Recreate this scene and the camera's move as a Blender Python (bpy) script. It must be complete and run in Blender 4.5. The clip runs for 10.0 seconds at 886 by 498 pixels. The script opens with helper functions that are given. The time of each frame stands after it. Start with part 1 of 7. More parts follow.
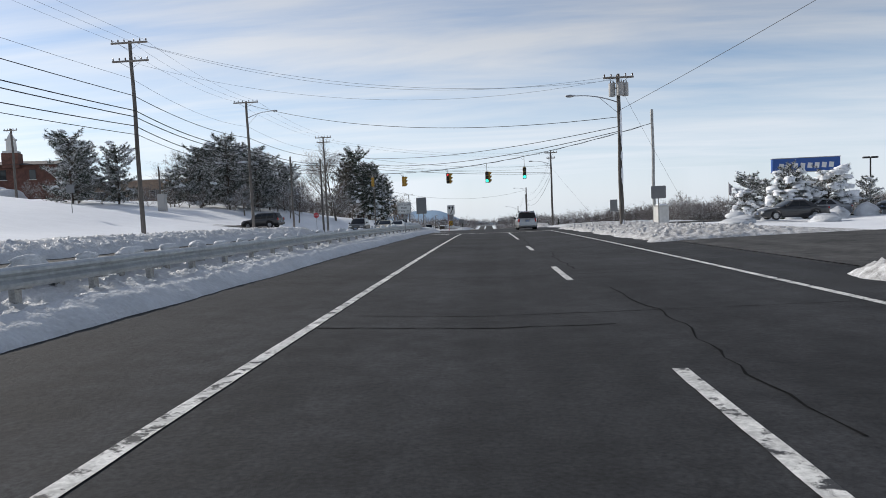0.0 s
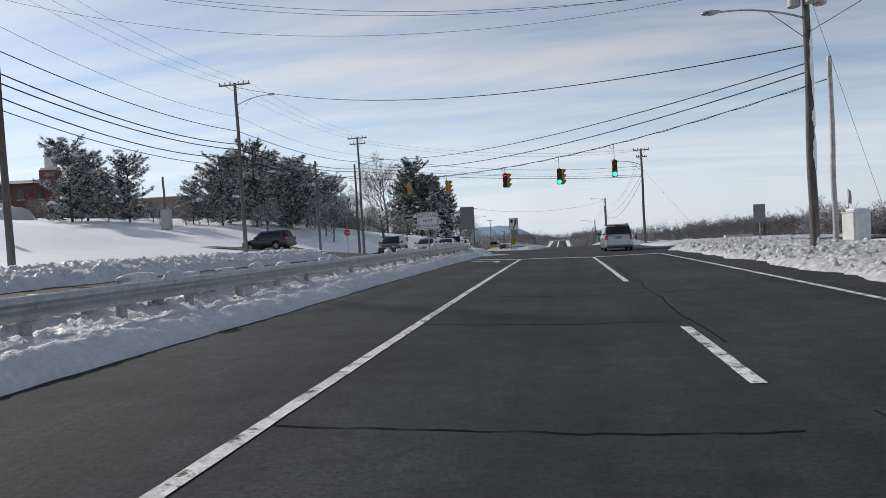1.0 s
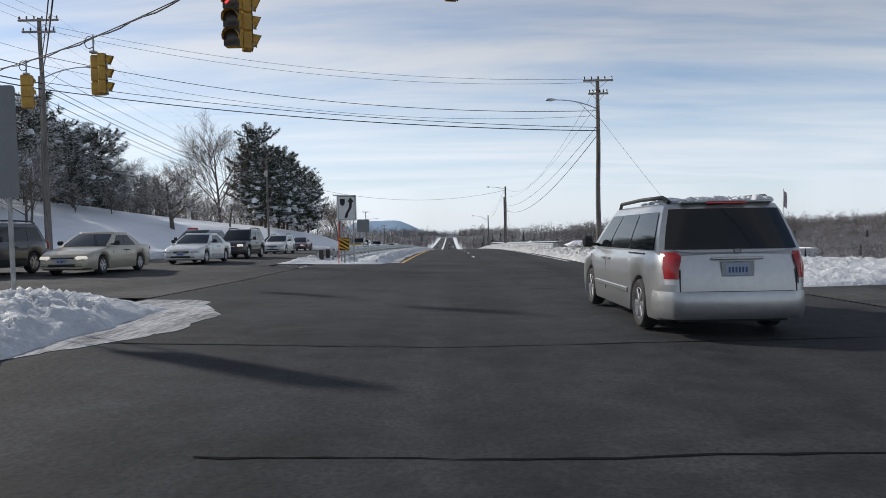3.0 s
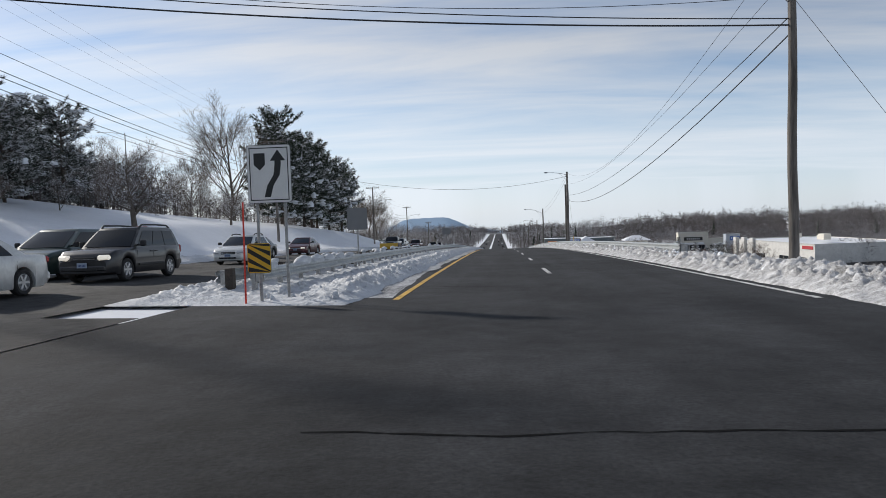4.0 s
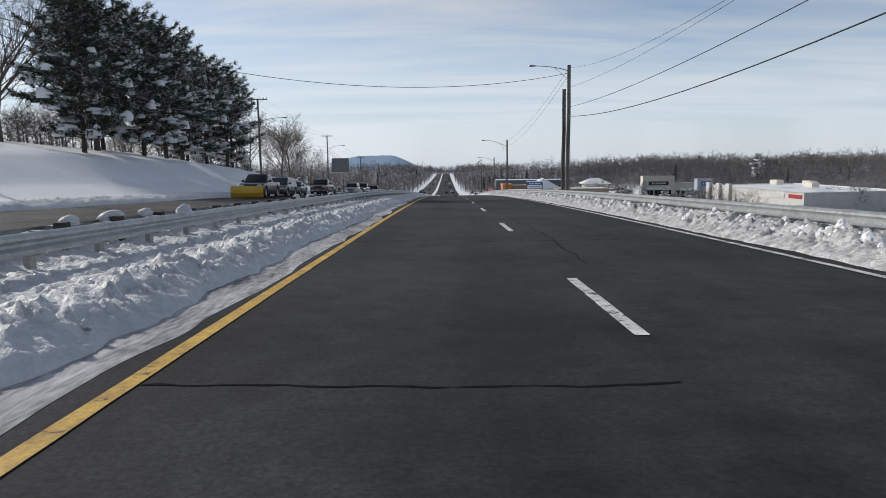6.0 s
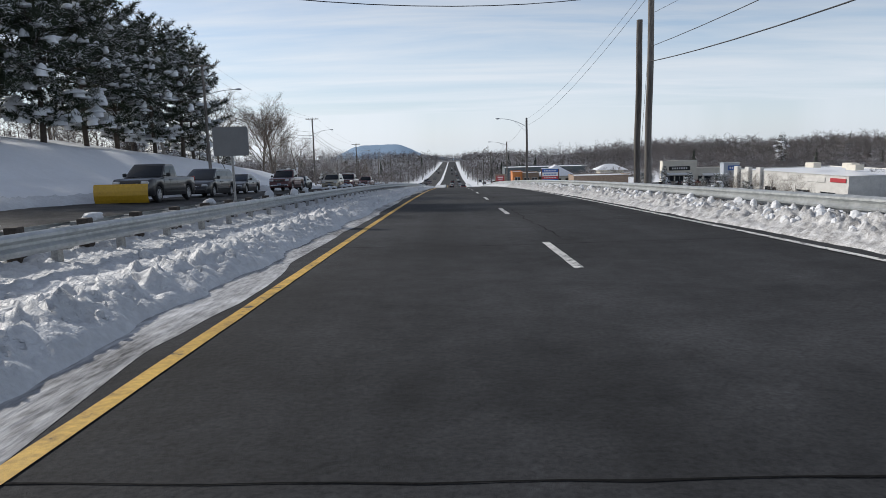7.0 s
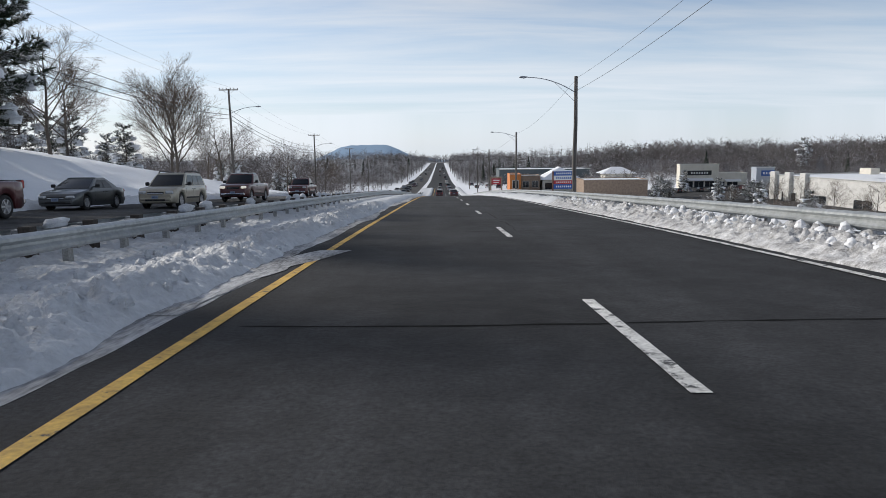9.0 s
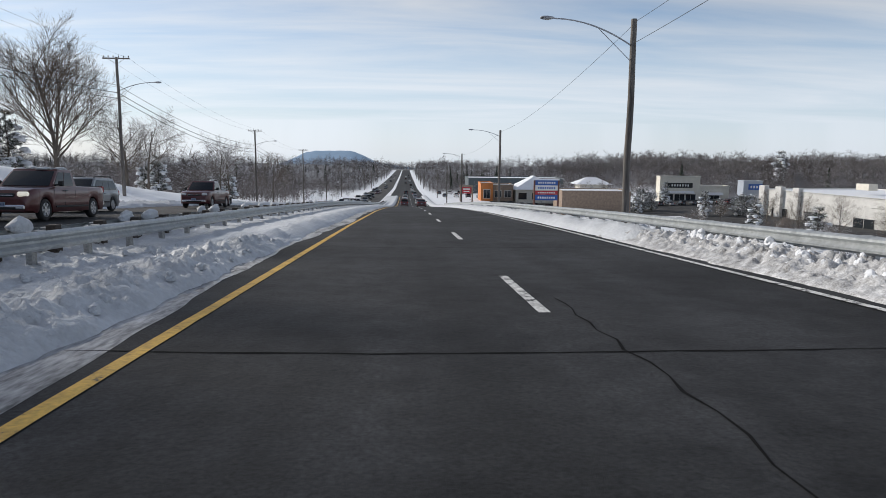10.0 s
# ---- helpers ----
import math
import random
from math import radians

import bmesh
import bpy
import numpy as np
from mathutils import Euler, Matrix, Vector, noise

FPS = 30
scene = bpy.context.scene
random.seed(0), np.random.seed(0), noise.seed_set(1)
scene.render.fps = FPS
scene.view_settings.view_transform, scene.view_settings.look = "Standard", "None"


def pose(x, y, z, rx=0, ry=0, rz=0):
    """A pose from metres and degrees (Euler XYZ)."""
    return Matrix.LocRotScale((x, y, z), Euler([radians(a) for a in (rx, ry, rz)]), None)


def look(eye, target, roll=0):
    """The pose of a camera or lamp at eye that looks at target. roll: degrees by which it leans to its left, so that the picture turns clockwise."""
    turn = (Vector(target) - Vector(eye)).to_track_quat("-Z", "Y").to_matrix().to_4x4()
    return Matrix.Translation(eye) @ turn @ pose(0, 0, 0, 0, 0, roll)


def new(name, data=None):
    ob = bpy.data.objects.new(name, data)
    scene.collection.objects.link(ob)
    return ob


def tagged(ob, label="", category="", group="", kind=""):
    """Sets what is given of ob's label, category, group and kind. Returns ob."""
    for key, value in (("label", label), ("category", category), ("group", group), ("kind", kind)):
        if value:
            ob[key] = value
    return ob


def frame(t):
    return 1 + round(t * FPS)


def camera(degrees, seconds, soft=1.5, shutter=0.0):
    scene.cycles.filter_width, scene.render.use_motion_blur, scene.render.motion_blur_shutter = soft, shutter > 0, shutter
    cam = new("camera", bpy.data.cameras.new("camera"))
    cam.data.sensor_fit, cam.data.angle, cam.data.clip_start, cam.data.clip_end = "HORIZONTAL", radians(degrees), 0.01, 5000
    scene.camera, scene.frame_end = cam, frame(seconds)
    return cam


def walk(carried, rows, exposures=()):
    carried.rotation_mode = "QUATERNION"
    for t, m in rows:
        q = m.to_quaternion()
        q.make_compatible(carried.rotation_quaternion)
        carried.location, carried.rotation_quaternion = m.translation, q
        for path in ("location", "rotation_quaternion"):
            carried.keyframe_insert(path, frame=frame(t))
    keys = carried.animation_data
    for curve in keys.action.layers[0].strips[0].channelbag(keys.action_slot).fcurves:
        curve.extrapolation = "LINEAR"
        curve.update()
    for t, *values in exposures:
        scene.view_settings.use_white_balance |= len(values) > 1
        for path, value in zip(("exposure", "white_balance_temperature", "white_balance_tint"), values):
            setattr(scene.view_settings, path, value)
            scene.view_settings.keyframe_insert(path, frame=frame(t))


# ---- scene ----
cam = camera(66.9, 10.0, soft=0.8)
# seconds, x, y, z, yaw, pitch, roll
ROWS = [
    (0.0, 0.01, 0.0, 1.42, 3.84, -3.52, 2.52),
    (0.5, 0.0, 9.41, 1.315, 9.06, -2.71, 2.9),
    (1.0, -0.01, 18.82, 1.193, 10.0, -1.88, 3.21),
    (1.5, -0.01, 28.24, 1.053, -0.54, -3.61, 1.17),
    (2.0, 0.03, 37.64, 0.895, -10.79, -3.82, -0.9),
    (2.5, 0.1, 47.03, 0.718, -7.64, -3.62, 0.3),
    (3.0, 0.12, 56.39, 0.523, 0.53, -2.69, 1.01),
    (4.5, -0.1, 85.3, -0.204, 4.83, -3.37, 1.93),
    (5.0, -0.1, 95.58, -0.508, 2.36, -4.54, 2.37),
    (5.5, -0.1, 105.85, -0.838, 0.75, -6.55, 0.89),
    (6.0, -0.1, 116.13, -1.193, 0.23, -8.15, 0.56),
    (7.5, -0.12, 146.95, -2.418, 0.9, -9.16, 1.75),
    (8.0, -0.02, 157.22, -2.881, 1.05, -9.13, 1.55),
    (8.5, -0.05, 167.5, -3.371, 0.88, -9.42, 1.07),
    (9.0, -0.05, 177.77, -3.891, -0.27, -9.02, 0.61),
    (9.5, 0, 188.05, -4.44, -5.02, -9.39, -1.27),
    (10.0, 0, 198.32, -5.018, -3.13, -8.35, -0.67),
]
walk(cam, [(t, pose(x, y, z, 90 + pitch, roll, yaw)) for t, x, y, z, yaw, pitch, roll in ROWS],
     [(0.0, .10), (1.0, -.02), (1.5, -.24), (2.0, -.15), (2.5, .05), (3.0, .12), (4.5, -.02), (5.0, -.12), (5.5, -.18), (6.0, -.08), (7.5, .05), (8.5, .05), (9.5, .1), (10.0, .05)])

# ---- world, sun, exposure ----
SUN_AZ, SUN_EL = -58.0, 27.0          # degrees: azimuth from +y towards +x, and height
world = bpy.data.worlds.new("world")
scene.world = world
world.use_nodes = True
wn, wl = world.node_tree.nodes, world.node_tree.links
wn.clear()
w_out = wn.new("ShaderNodeOutputWorld")
w_bg = wn.new("ShaderNodeBackground")
w_sky = wn.new("ShaderNodeTexSky")
w_sky.sky_type = "NISHITA"
w_sky.sun_disc = False
w_sky.sun_elevation = radians(SUN_EL)
w_sky.sun_rotation = radians(SUN_AZ)
w_sky.air_density, w_sky.dust_density, w_sky.ozone_density = 0.8, 0.25, 2.0
w_bg.inputs["Strength"].default_value = 0.106
# thin cirrus, laid out on a flat layer high above
w_tc = wn.new("ShaderNodeTexCoord")
w_sep = wn.new("ShaderNodeSeparateXYZ")
w_max = wn.new("ShaderNodeMath"); w_max.operation = "MAXIMUM"; w_max.inputs[1].default_value = 0.04
w_add = wn.new("ShaderNodeMath"); w_add.operation = "ADD"; w_add.inputs[1].default_value = 0.10
w_dx = wn.new("ShaderNodeMath"); w_dx.operation = "DIVIDE"
w_dy = wn.new("ShaderNodeMath"); w_dy.operation = "DIVIDE"
w_com = wn.new("ShaderNodeCombineXYZ")
w_map = wn.new("ShaderNodeMapping")
w_map.inputs["Rotation"].default_value = (0, 0, radians(24))
w_map.inputs["Scale"].default_value = (0.32, 1.15, 1.0)
w_n = wn.new("ShaderNodeTexNoise")
w_n.inputs["Scale"].default_value = 1.15
w_n.inputs["Detail"].default_value = 9
w_n.inputs["Roughness"].default_value = 0.56
w_n.inputs["Distortion"].default_value = 0.35
w_r = wn.new("ShaderNodeValToRGB")
w_r.color_ramp.elements[0].position, w_r.color_ramp.elements[0].color = 0.36, (0, 0, 0, 1)
w_r.color_ramp.elements[1].position, w_r.color_ramp.elements[1].color = 0.64, (0.95, 0.95, 0.95, 1)
w_mix = wn.new("ShaderNodeMix"); w_mix.data_type = "RGBA"
w_cl = wn.new("ShaderNodeMix"); w_cl.data_type = "RGBA"; w_cl.blend_type = "ADD"
w_cl.inputs["Factor"].default_value = 1.0
w_cl.inputs["B"].default_value = (2.5, 2.45, 2.4, 1)
w_bw = wn.new("ShaderNodeRGBToBW")
w_gain = wn.new("ShaderNodeMix"); w_gain.data_type = "RGBA"; w_gain.inputs["Factor"].default_value = 0.74
wl.new(w_tc.outputs["Generated"], w_sep.inputs[0])
wl.new(w_sep.outputs["Z"], w_max.inputs[0]); wl.new(w_max.outputs[0], w_add.inputs[0])
wl.new(w_sep.outputs["X"], w_dx.inputs[0]); wl.new(w_add.outputs[0], w_dx.inputs[1])
wl.new(w_sep.outputs["Y"], w_dy.inputs[0]); wl.new(w_add.outputs[0], w_dy.inputs[1])
wl.new(w_dx.outputs[0], w_com.inputs[0]); wl.new(w_dy.outputs[0], w_com.inputs[1])
wl.new(w_com.outputs[0], w_map.inputs["Vector"]); wl.new(w_map.outputs[0], w_n.inputs["Vector"])
wl.new(w_n.outputs["Fac"], w_r.inputs[0])
wl.new(w_sky.outputs[0], w_bw.inputs[0])
wl.new(w_sky.outputs[0], w_gain.inputs["A"]); wl.new(w_bw.outputs[0], w_gain.inputs["B"])
wl.new(w_gain.outputs["Result"], w_cl.inputs["A"])
wl.new(w_r.outputs["Color"], w_mix.inputs["Factor"])
wl.new(w_sky.outputs[0], w_mix.inputs["A"]); wl.new(w_cl.outputs["Result"], w_mix.inputs["B"])
# pale haze low over the horizon
w_hz = wn.new("ShaderNodeMapRange"); w_hz.interpolation_type = "SMOOTHERSTEP"
w_hz.inputs["From Min"].default_value, w_hz.inputs["From Max"].default_value = -0.02, 0.30
w_hz.inputs["To Min"].default_value, w_hz.inputs["To Max"].default_value = 0.70, 0.0
wl.new(w_sep.outputs["Z"], w_hz.inputs["Value"])
w_hm = wn.new("ShaderNodeMix"); w_hm.data_type = "RGBA"
w_hm.inputs["B"].default_value = (6.1, 6.9, 8.0, 1)
wl.new(w_hz.outputs[0], w_hm.inputs["Factor"]); wl.new(w_mix.outputs["Result"], w_hm.inputs["A"])
wl.new(w_hm.outputs["Result"], w_bg.inputs["Color"])
wl.new(w_bg.outputs[0], w_out.inputs[0])

sun_data = bpy.data.lights.new("sun", "SUN")
sun_data.energy, sun_data.angle, sun_data.color = 3.4, radians(2.2), (1.0, 0.94, 0.86)
sun = new("sun", sun_data)
_a, _e = radians(SUN_AZ), radians(SUN_EL)
sun_dir = Vector((math.sin(_a) * math.cos(_e), math.cos(_a) * math.cos(_e), math.sin(_e)))
sun.matrix_world = look(sun_dir * 300, (0, 0, 0))
scene.view_settings.exposure = 0.0


# ---- materials ----
def material(name, color, rough=0.6, metal=0.0, vary=0.0, vscale=3.0, color2=None, bump=0.0, bscale=20.0, fine=0.0,
             fscale=90.0, coat=0.0, spec=0.5, emit=0.0, rvary=0.0, per_object=0.0, stretch=None):
    """A surface with colour variation at two scales and relief at two scales."""
    m = bpy.data.materials.new(name)
    m.use_nodes = True
    n, l = m.node_tree.nodes, m.node_tree.links
    b = n["Principled BSDF"]
    b.inputs["Base Color"].default_value = (*color, 1)
    b.inputs["Roughness"].default_value = rough
    b.inputs["Metallic"].default_value = metal
    b.inputs["Specular IOR Level"].default_value = spec
    b.inputs["Coat Weight"].default_value = coat
    b.inputs["Coat Roughness"].default_value = 0.06
    if emit:
        b.inputs["Emission Color"].default_value = (*color, 1)
        b.inputs["Emission Strength"].default_value = emit
    tc = n.new("ShaderNodeTexCoord")
    vec = tc.outputs["Object"]
    if stretch:
        mp = n.new("ShaderNodeMapping")
        mp.inputs["Scale"].default_value = stretch
        l.new(vec, mp.inputs["Vector"])
        vec = mp.outputs[0]
    if vary or color2 or rvary or per_object:
        t1 = n.new("ShaderNodeTexNoise")
        t1.inputs["Scale"].default_value, t1.inputs["Detail"].default_value = vscale, 6
        t1.inputs["Roughness"].default_value = 0.62
        l.new(vec, t1.inputs["Vector"])
        t2 = n.new("ShaderNodeTexNoise")
        t2.inputs["Scale"].default_value, t2.inputs["Detail"].default_value = vscale * 9, 4
        l.new(vec, t2.inputs["Vector"])
        av = n.new("ShaderNodeMath"); av.operation = "MULTIPLY_ADD"
        av.inputs[1].default_value, av.inputs[2].default_value = 0.4, 0.0
        l.new(t2.outputs["Fac"], av.inputs[0])
        sm = n.new("ShaderNodeMath"); sm.operation = "MULTIPLY_ADD"; sm.inputs[1].default_value = 0.6
        l.new(t1.outputs["Fac"], sm.inputs[0]); l.new(av.outputs[0], sm.inputs[2])
        ramp = n.new("ShaderNodeValToRGB")
        ramp.color_ramp.elements[0].position, ramp.color_ramp.elements[1].position = 0.34, 0.66
        c2 = color2 or color
        ramp.color_ramp.elements[0].color = (*[c * (1 - vary) for c in color], 1)
        ramp.color_ramp.elements[1].color = (*[min(1, c * (1 + vary)) for c in c2], 1)
        l.new(sm.outputs[0], ramp.inputs[0])
        col = ramp.outputs["Color"]
        if per_object:
            oi = n.new("ShaderNodeObjectInfo")
            hsv = n.new("ShaderNodeHueSaturation")
            mr = n.new("ShaderNodeMapRange")
            mr.inputs["To Min"].default_value, mr.inputs["To Max"].default_value = 1 - per_object, 1 + per_object
            l.new(oi.outputs["Random"], mr.inputs["Value"])
            l.new(mr.outputs[0], hsv.inputs["Value"]); l.new(col, hsv.inputs["Color"])
            col = hsv.outputs[0]
        l.new(col, b.inputs["Base Color"])
        if rvary:
            rr = n.new("ShaderNodeMapRange")
            rr.inputs["To Min"].default_value, rr.inputs["To Max"].default_value = max(0, rough - rvary), min(1, rough + rvary)
            l.new(t2.outputs["Fac"], rr.inputs["Value"]); l.new(rr.outputs[0], b.inputs["Roughness"])
    last = None
    for strength, scale, dist in ((bump, bscale, 0.05), (fine, fscale, 0.01)):
        if strength:
            tn = n.new("ShaderNodeTexNoise")
            tn.inputs["Scale"].default_value, tn.inputs["Detail"].default_value = scale, 5
            l.new(vec, tn.inputs["Vector"])
            bp = n.new("ShaderNodeBump")
            bp.inputs["Strength"].default_value, bp.inputs["Distance"].default_value = strength, dist
            l.new(tn.outputs["Fac"], bp.inputs["Height"])
            if last:
                l.new(last.outputs[0], bp.inputs["Normal"])
            last = bp
    if last:
        l.new(last.outputs[0], b.inputs["Normal"])
    return m


def snowed(m, amount=0.45, color=(0.8, 0.81, 0.83), clump=0.0):
    """Lays snow on the upward faces of a material."""
    n, l = m.node_tree.nodes, m.node_tree.links
    b = n["Principled BSDF"]
    geo, sep = n.new("ShaderNodeNewGeometry"), n.new("ShaderNodeSeparateXYZ")
    tn = n.new("ShaderNodeTexNoise"); tn.inputs["Scale"].default_value = 2.2
    tc = n.new("ShaderNodeTexCoord")
    l.new(tc.outputs["Object"], tn.inputs["Vector"])
    ad = n.new("ShaderNodeMath"); ad.operation = "ADD"
    l.new(geo.outputs["Normal"], sep.inputs[0]); l.new(sep.outputs["Z"], ad.inputs[0])
    if clump:
        tn.inputs["Scale"].default_value, tn.inputs["Detail"].default_value = clump, 3
        k = n.new("ShaderNodeMath"); k.operation = "MULTIPLY_ADD"
        k.inputs[1].default_value, k.inputs[2].default_value = 3.6, -1.3
        l.new(tn.outputs["Fac"], k.inputs[0]); l.new(k.outputs[0], ad.inputs[1])
    else:
        l.new(tn.outputs["Fac"], ad.inputs[1])
    rp = n.new("ShaderNodeMapRange")
    rp.inputs["From Min"].default_value, rp.inputs["From Max"].default_value = 1.35 - amount, 1.5 - amount
    l.new(ad.outputs[0], rp.inputs["Value"])
    mx = n.new("ShaderNodeMix"); mx.data_type = "RGBA"
    l.new(rp.outputs[0], mx.inputs["Factor"])
    if b.inputs["Base Color"].links:
        l.new(b.inputs["Base Color"].links[0].from_socket, mx.inputs["A"])
    else:
        mx.inputs["A"].default_value = b.inputs["Base Color"].default_value
    mx.inputs["B"].default_value = (*color, 1)
    l.new(mx.outputs["Result"], b.inputs["Base Color"])
    return m


M_SNOW = material("snow", (0.80, 0.82, 0.85), 0.55, vary=0.05, vscale=0.6, bump=0.5, bscale=2.2, fine=0.5, fscale=22, spec=0.3)
M_SNOW_ROUGH = material("plowed_snow", (0.57, 0.59, 0.615), 0.6, vary=0.16, vscale=1.4, bump=1.0, bscale=11, fine=0.9, fscale=45, spec=0.3)
M_SNOW_DIRTY = material("dirty_snow", (0.24, 0.232, 0.222), 0.65, vary=0.35, vscale=4.0, color2=(0.60, 0.605, 0.615), bump=0.8, bscale=9, fine=0.6, fscale=45, spec=0.3)
M_SLUSH = material("packed_slush", (0.055, 0.057, 0.06), 0.8, vary=0.25, vscale=2.2, color2=(0.46, 0.47, 0.49), bump=0.5, bscale=10, fine=0.4, fscale=60, spec=0.25, stretch=(1, .22, 1))
M_ROAD = material("asphalt", (0.0160, 0.0170, 0.0192), 0.9, vary=0.30, vscale=0.30, color2=(0.031, 0.0325, 0.0355), bump=0.25, bscale=12, fine=0.5, fscale=160, rvary=0.08, spec=0.22)
M_ROAD_OLD = material("salted_asphalt", (0.030, 0.030, 0.031), 0.9, vary=0.30, vscale=0.4, color2=(0.066, 0.065, 0.064), bump=0.25, bscale=12, fine=0.5, fscale=150, spec=0.25)
M_TAR = material("tar_seal", (0.012, 0.012, 0.0125), 0.95, vary=0.3, vscale=3, bump=0.3, bscale=20, spec=0.05)
M_WHITE_LINE = material("white_road_paint", (0.50, 0.50, 0.49), 0.7, vary=0.35, vscale=3.0, color2=(0.66, 0.66, 0.64), fine=0.4, fscale=140)
M_YELLOW_LINE = material("yellow_road_paint", (0.42, 0.25, 0.04), 0.7, vary=0.3, vscale=2.5, color2=(0.58, 0.36, 0.06), fine=0.4, fscale=140)


def worn(m, share):
    """Lets the dark road show through a paint where it has chipped away."""
    n, l = m.node_tree.nodes, m.node_tree.links
    b = n["Principled BSDF"]
    tc, tn, mr, mx = n.new("ShaderNodeTexCoord"), n.new("ShaderNodeTexNoise"), n.new("ShaderNodeMapRange"), n.new("ShaderNodeMix")
    tn.inputs["Scale"].default_value, tn.inputs["Detail"].default_value, tn.inputs["Roughness"].default_value = 5.0, 8, 0.72
    l.new(tc.outputs["Object"], tn.inputs["Vector"])
    mr.inputs["From Min"].default_value, mr.inputs["From Max"].default_value = share, share + .07
    l.new(tn.outputs["Fac"], mr.inputs["Value"])
    mx.data_type = "RGBA"
    mx.inputs["A"].default_value = (0.03, 0.031, 0.033, 1)
    l.new(b.inputs["Base Color"].links[0].from_socket, mx.inputs["B"])
    l.new(mr.outputs[0], mx.inputs["Factor"])
    l.new(mx.outputs["Result"], b.inputs["Base Color"])


worn(M_WHITE_LINE, .40)
worn(M_YELLOW_LINE, .34)
M_GALV = material("galvanised_steel", (0.34, 0.36, 0.365), 0.5, 0.6, vary=0.16, vscale=1.1, color2=(0.46, 0.48, 0.485), bump=0.08, bscale=5, rvary=0.1)
M_STEEL_POST = material("weathered_steel_post", (0.30, 0.30, 0.29), 0.6, 0.5, vary=0.25, vscale=4, color2=(0.40, 0.40, 0.39))
M_POST_WOOD = material("dark_guardrail_post", (0.035, 0.028, 0.023), 0.85, vary=0.3, vscale=4, color2=(0.07, 0.058, 0.048), bump=0.4, bscale=16)
M_WOOD_POLE = material("weathered_wood_pole", (0.085, 0.075, 0.066), 0.85, vary=0.3, vscale=2.0, color2=(0.18, 0.163, 0.147), bump=0.5, bscale=14, fine=0.4, fscale=60, per_object=0.25, stretch=(1, 1, 0.12))
M_WOOD_ARM = material("grey_crossarm_wood", (0.16, 0.13, 0.11), 0.85, vary=0.3, vscale=4, color2=(0.24, 0.21, 0.18), bump=0.4, bscale=16)
M_CABLE = material("black_cable", (0.018, 0.018, 0.02), 0.6)
M_WIRE = material("grey_wire", (0.06, 0.065, 0.07), 0.5, 0.3)
M_PORCELAIN = material("brown_porcelain", (0.11, 0.07, 0.05), 0.3, coat=0.3)
M_TRANSFORMER = material("grey_transformer_paint", (0.42, 0.43, 0.43), 0.5, vary=0.15, vscale=3, color2=(0.36, 0.33, 0.30))
M_ALU = material("brushed_aluminium", (0.45, 0.46, 0.48), 0.42, 0.8, vary=0.1, vscale=4)
M_LAMP_LENS = material("lamp_glass", (0.5, 0.5, 0.47), 0.25)
M_SIGNAL = material("signal_yellow_paint", (0.38, 0.205, 0.025), 0.55, vary=0.2, vscale=5, color2=(0.46, 0.27, 0.04))
M_SIGNAL_DARK = material("signal_dark_face", (0.03, 0.032, 0.028), 0.5)
M_LENS_OFF = material("unlit_lens", (0.05, 0.04, 0.03), 0.25)
M_LENS_GREEN = material("lit_green_lens", (0.05, 0.95, 0.62), 0.3, emit=1.4)
M_LENS_RED = material("lit_red_lens", (0.95, 0.05, 0.05), 0.3, emit=1.2)
M_SIGN_BACK = material("sign_back_aluminium", (0.19, 0.195, 0.20), 0.55, 0.3, vary=0.1, vscale=3)
M_SIGN_WHITE = material("white_sign_sheet", (0.72, 0.72, 0.70), 0.5, vary=0.05, vscale=4)
M_SIGN_BLACK = material("black_sign_ink", (0.015, 0.015, 0.015), 0.5)
M_SIGN_RED = material("red_sign_sheet", (0.42, 0.03, 0.04), 0.5, vary=0.08, vscale=4)
M_SIGN_YELLOW = material("yellow_sign_sheet", (0.75, 0.45, 0.03), 0.5, vary=0.05, vscale=4)
M_SIGN_BLUE = material("blue_sign_panel", (0.02, 0.09, 0.34), 0.4, vary=0.08, vscale=2)


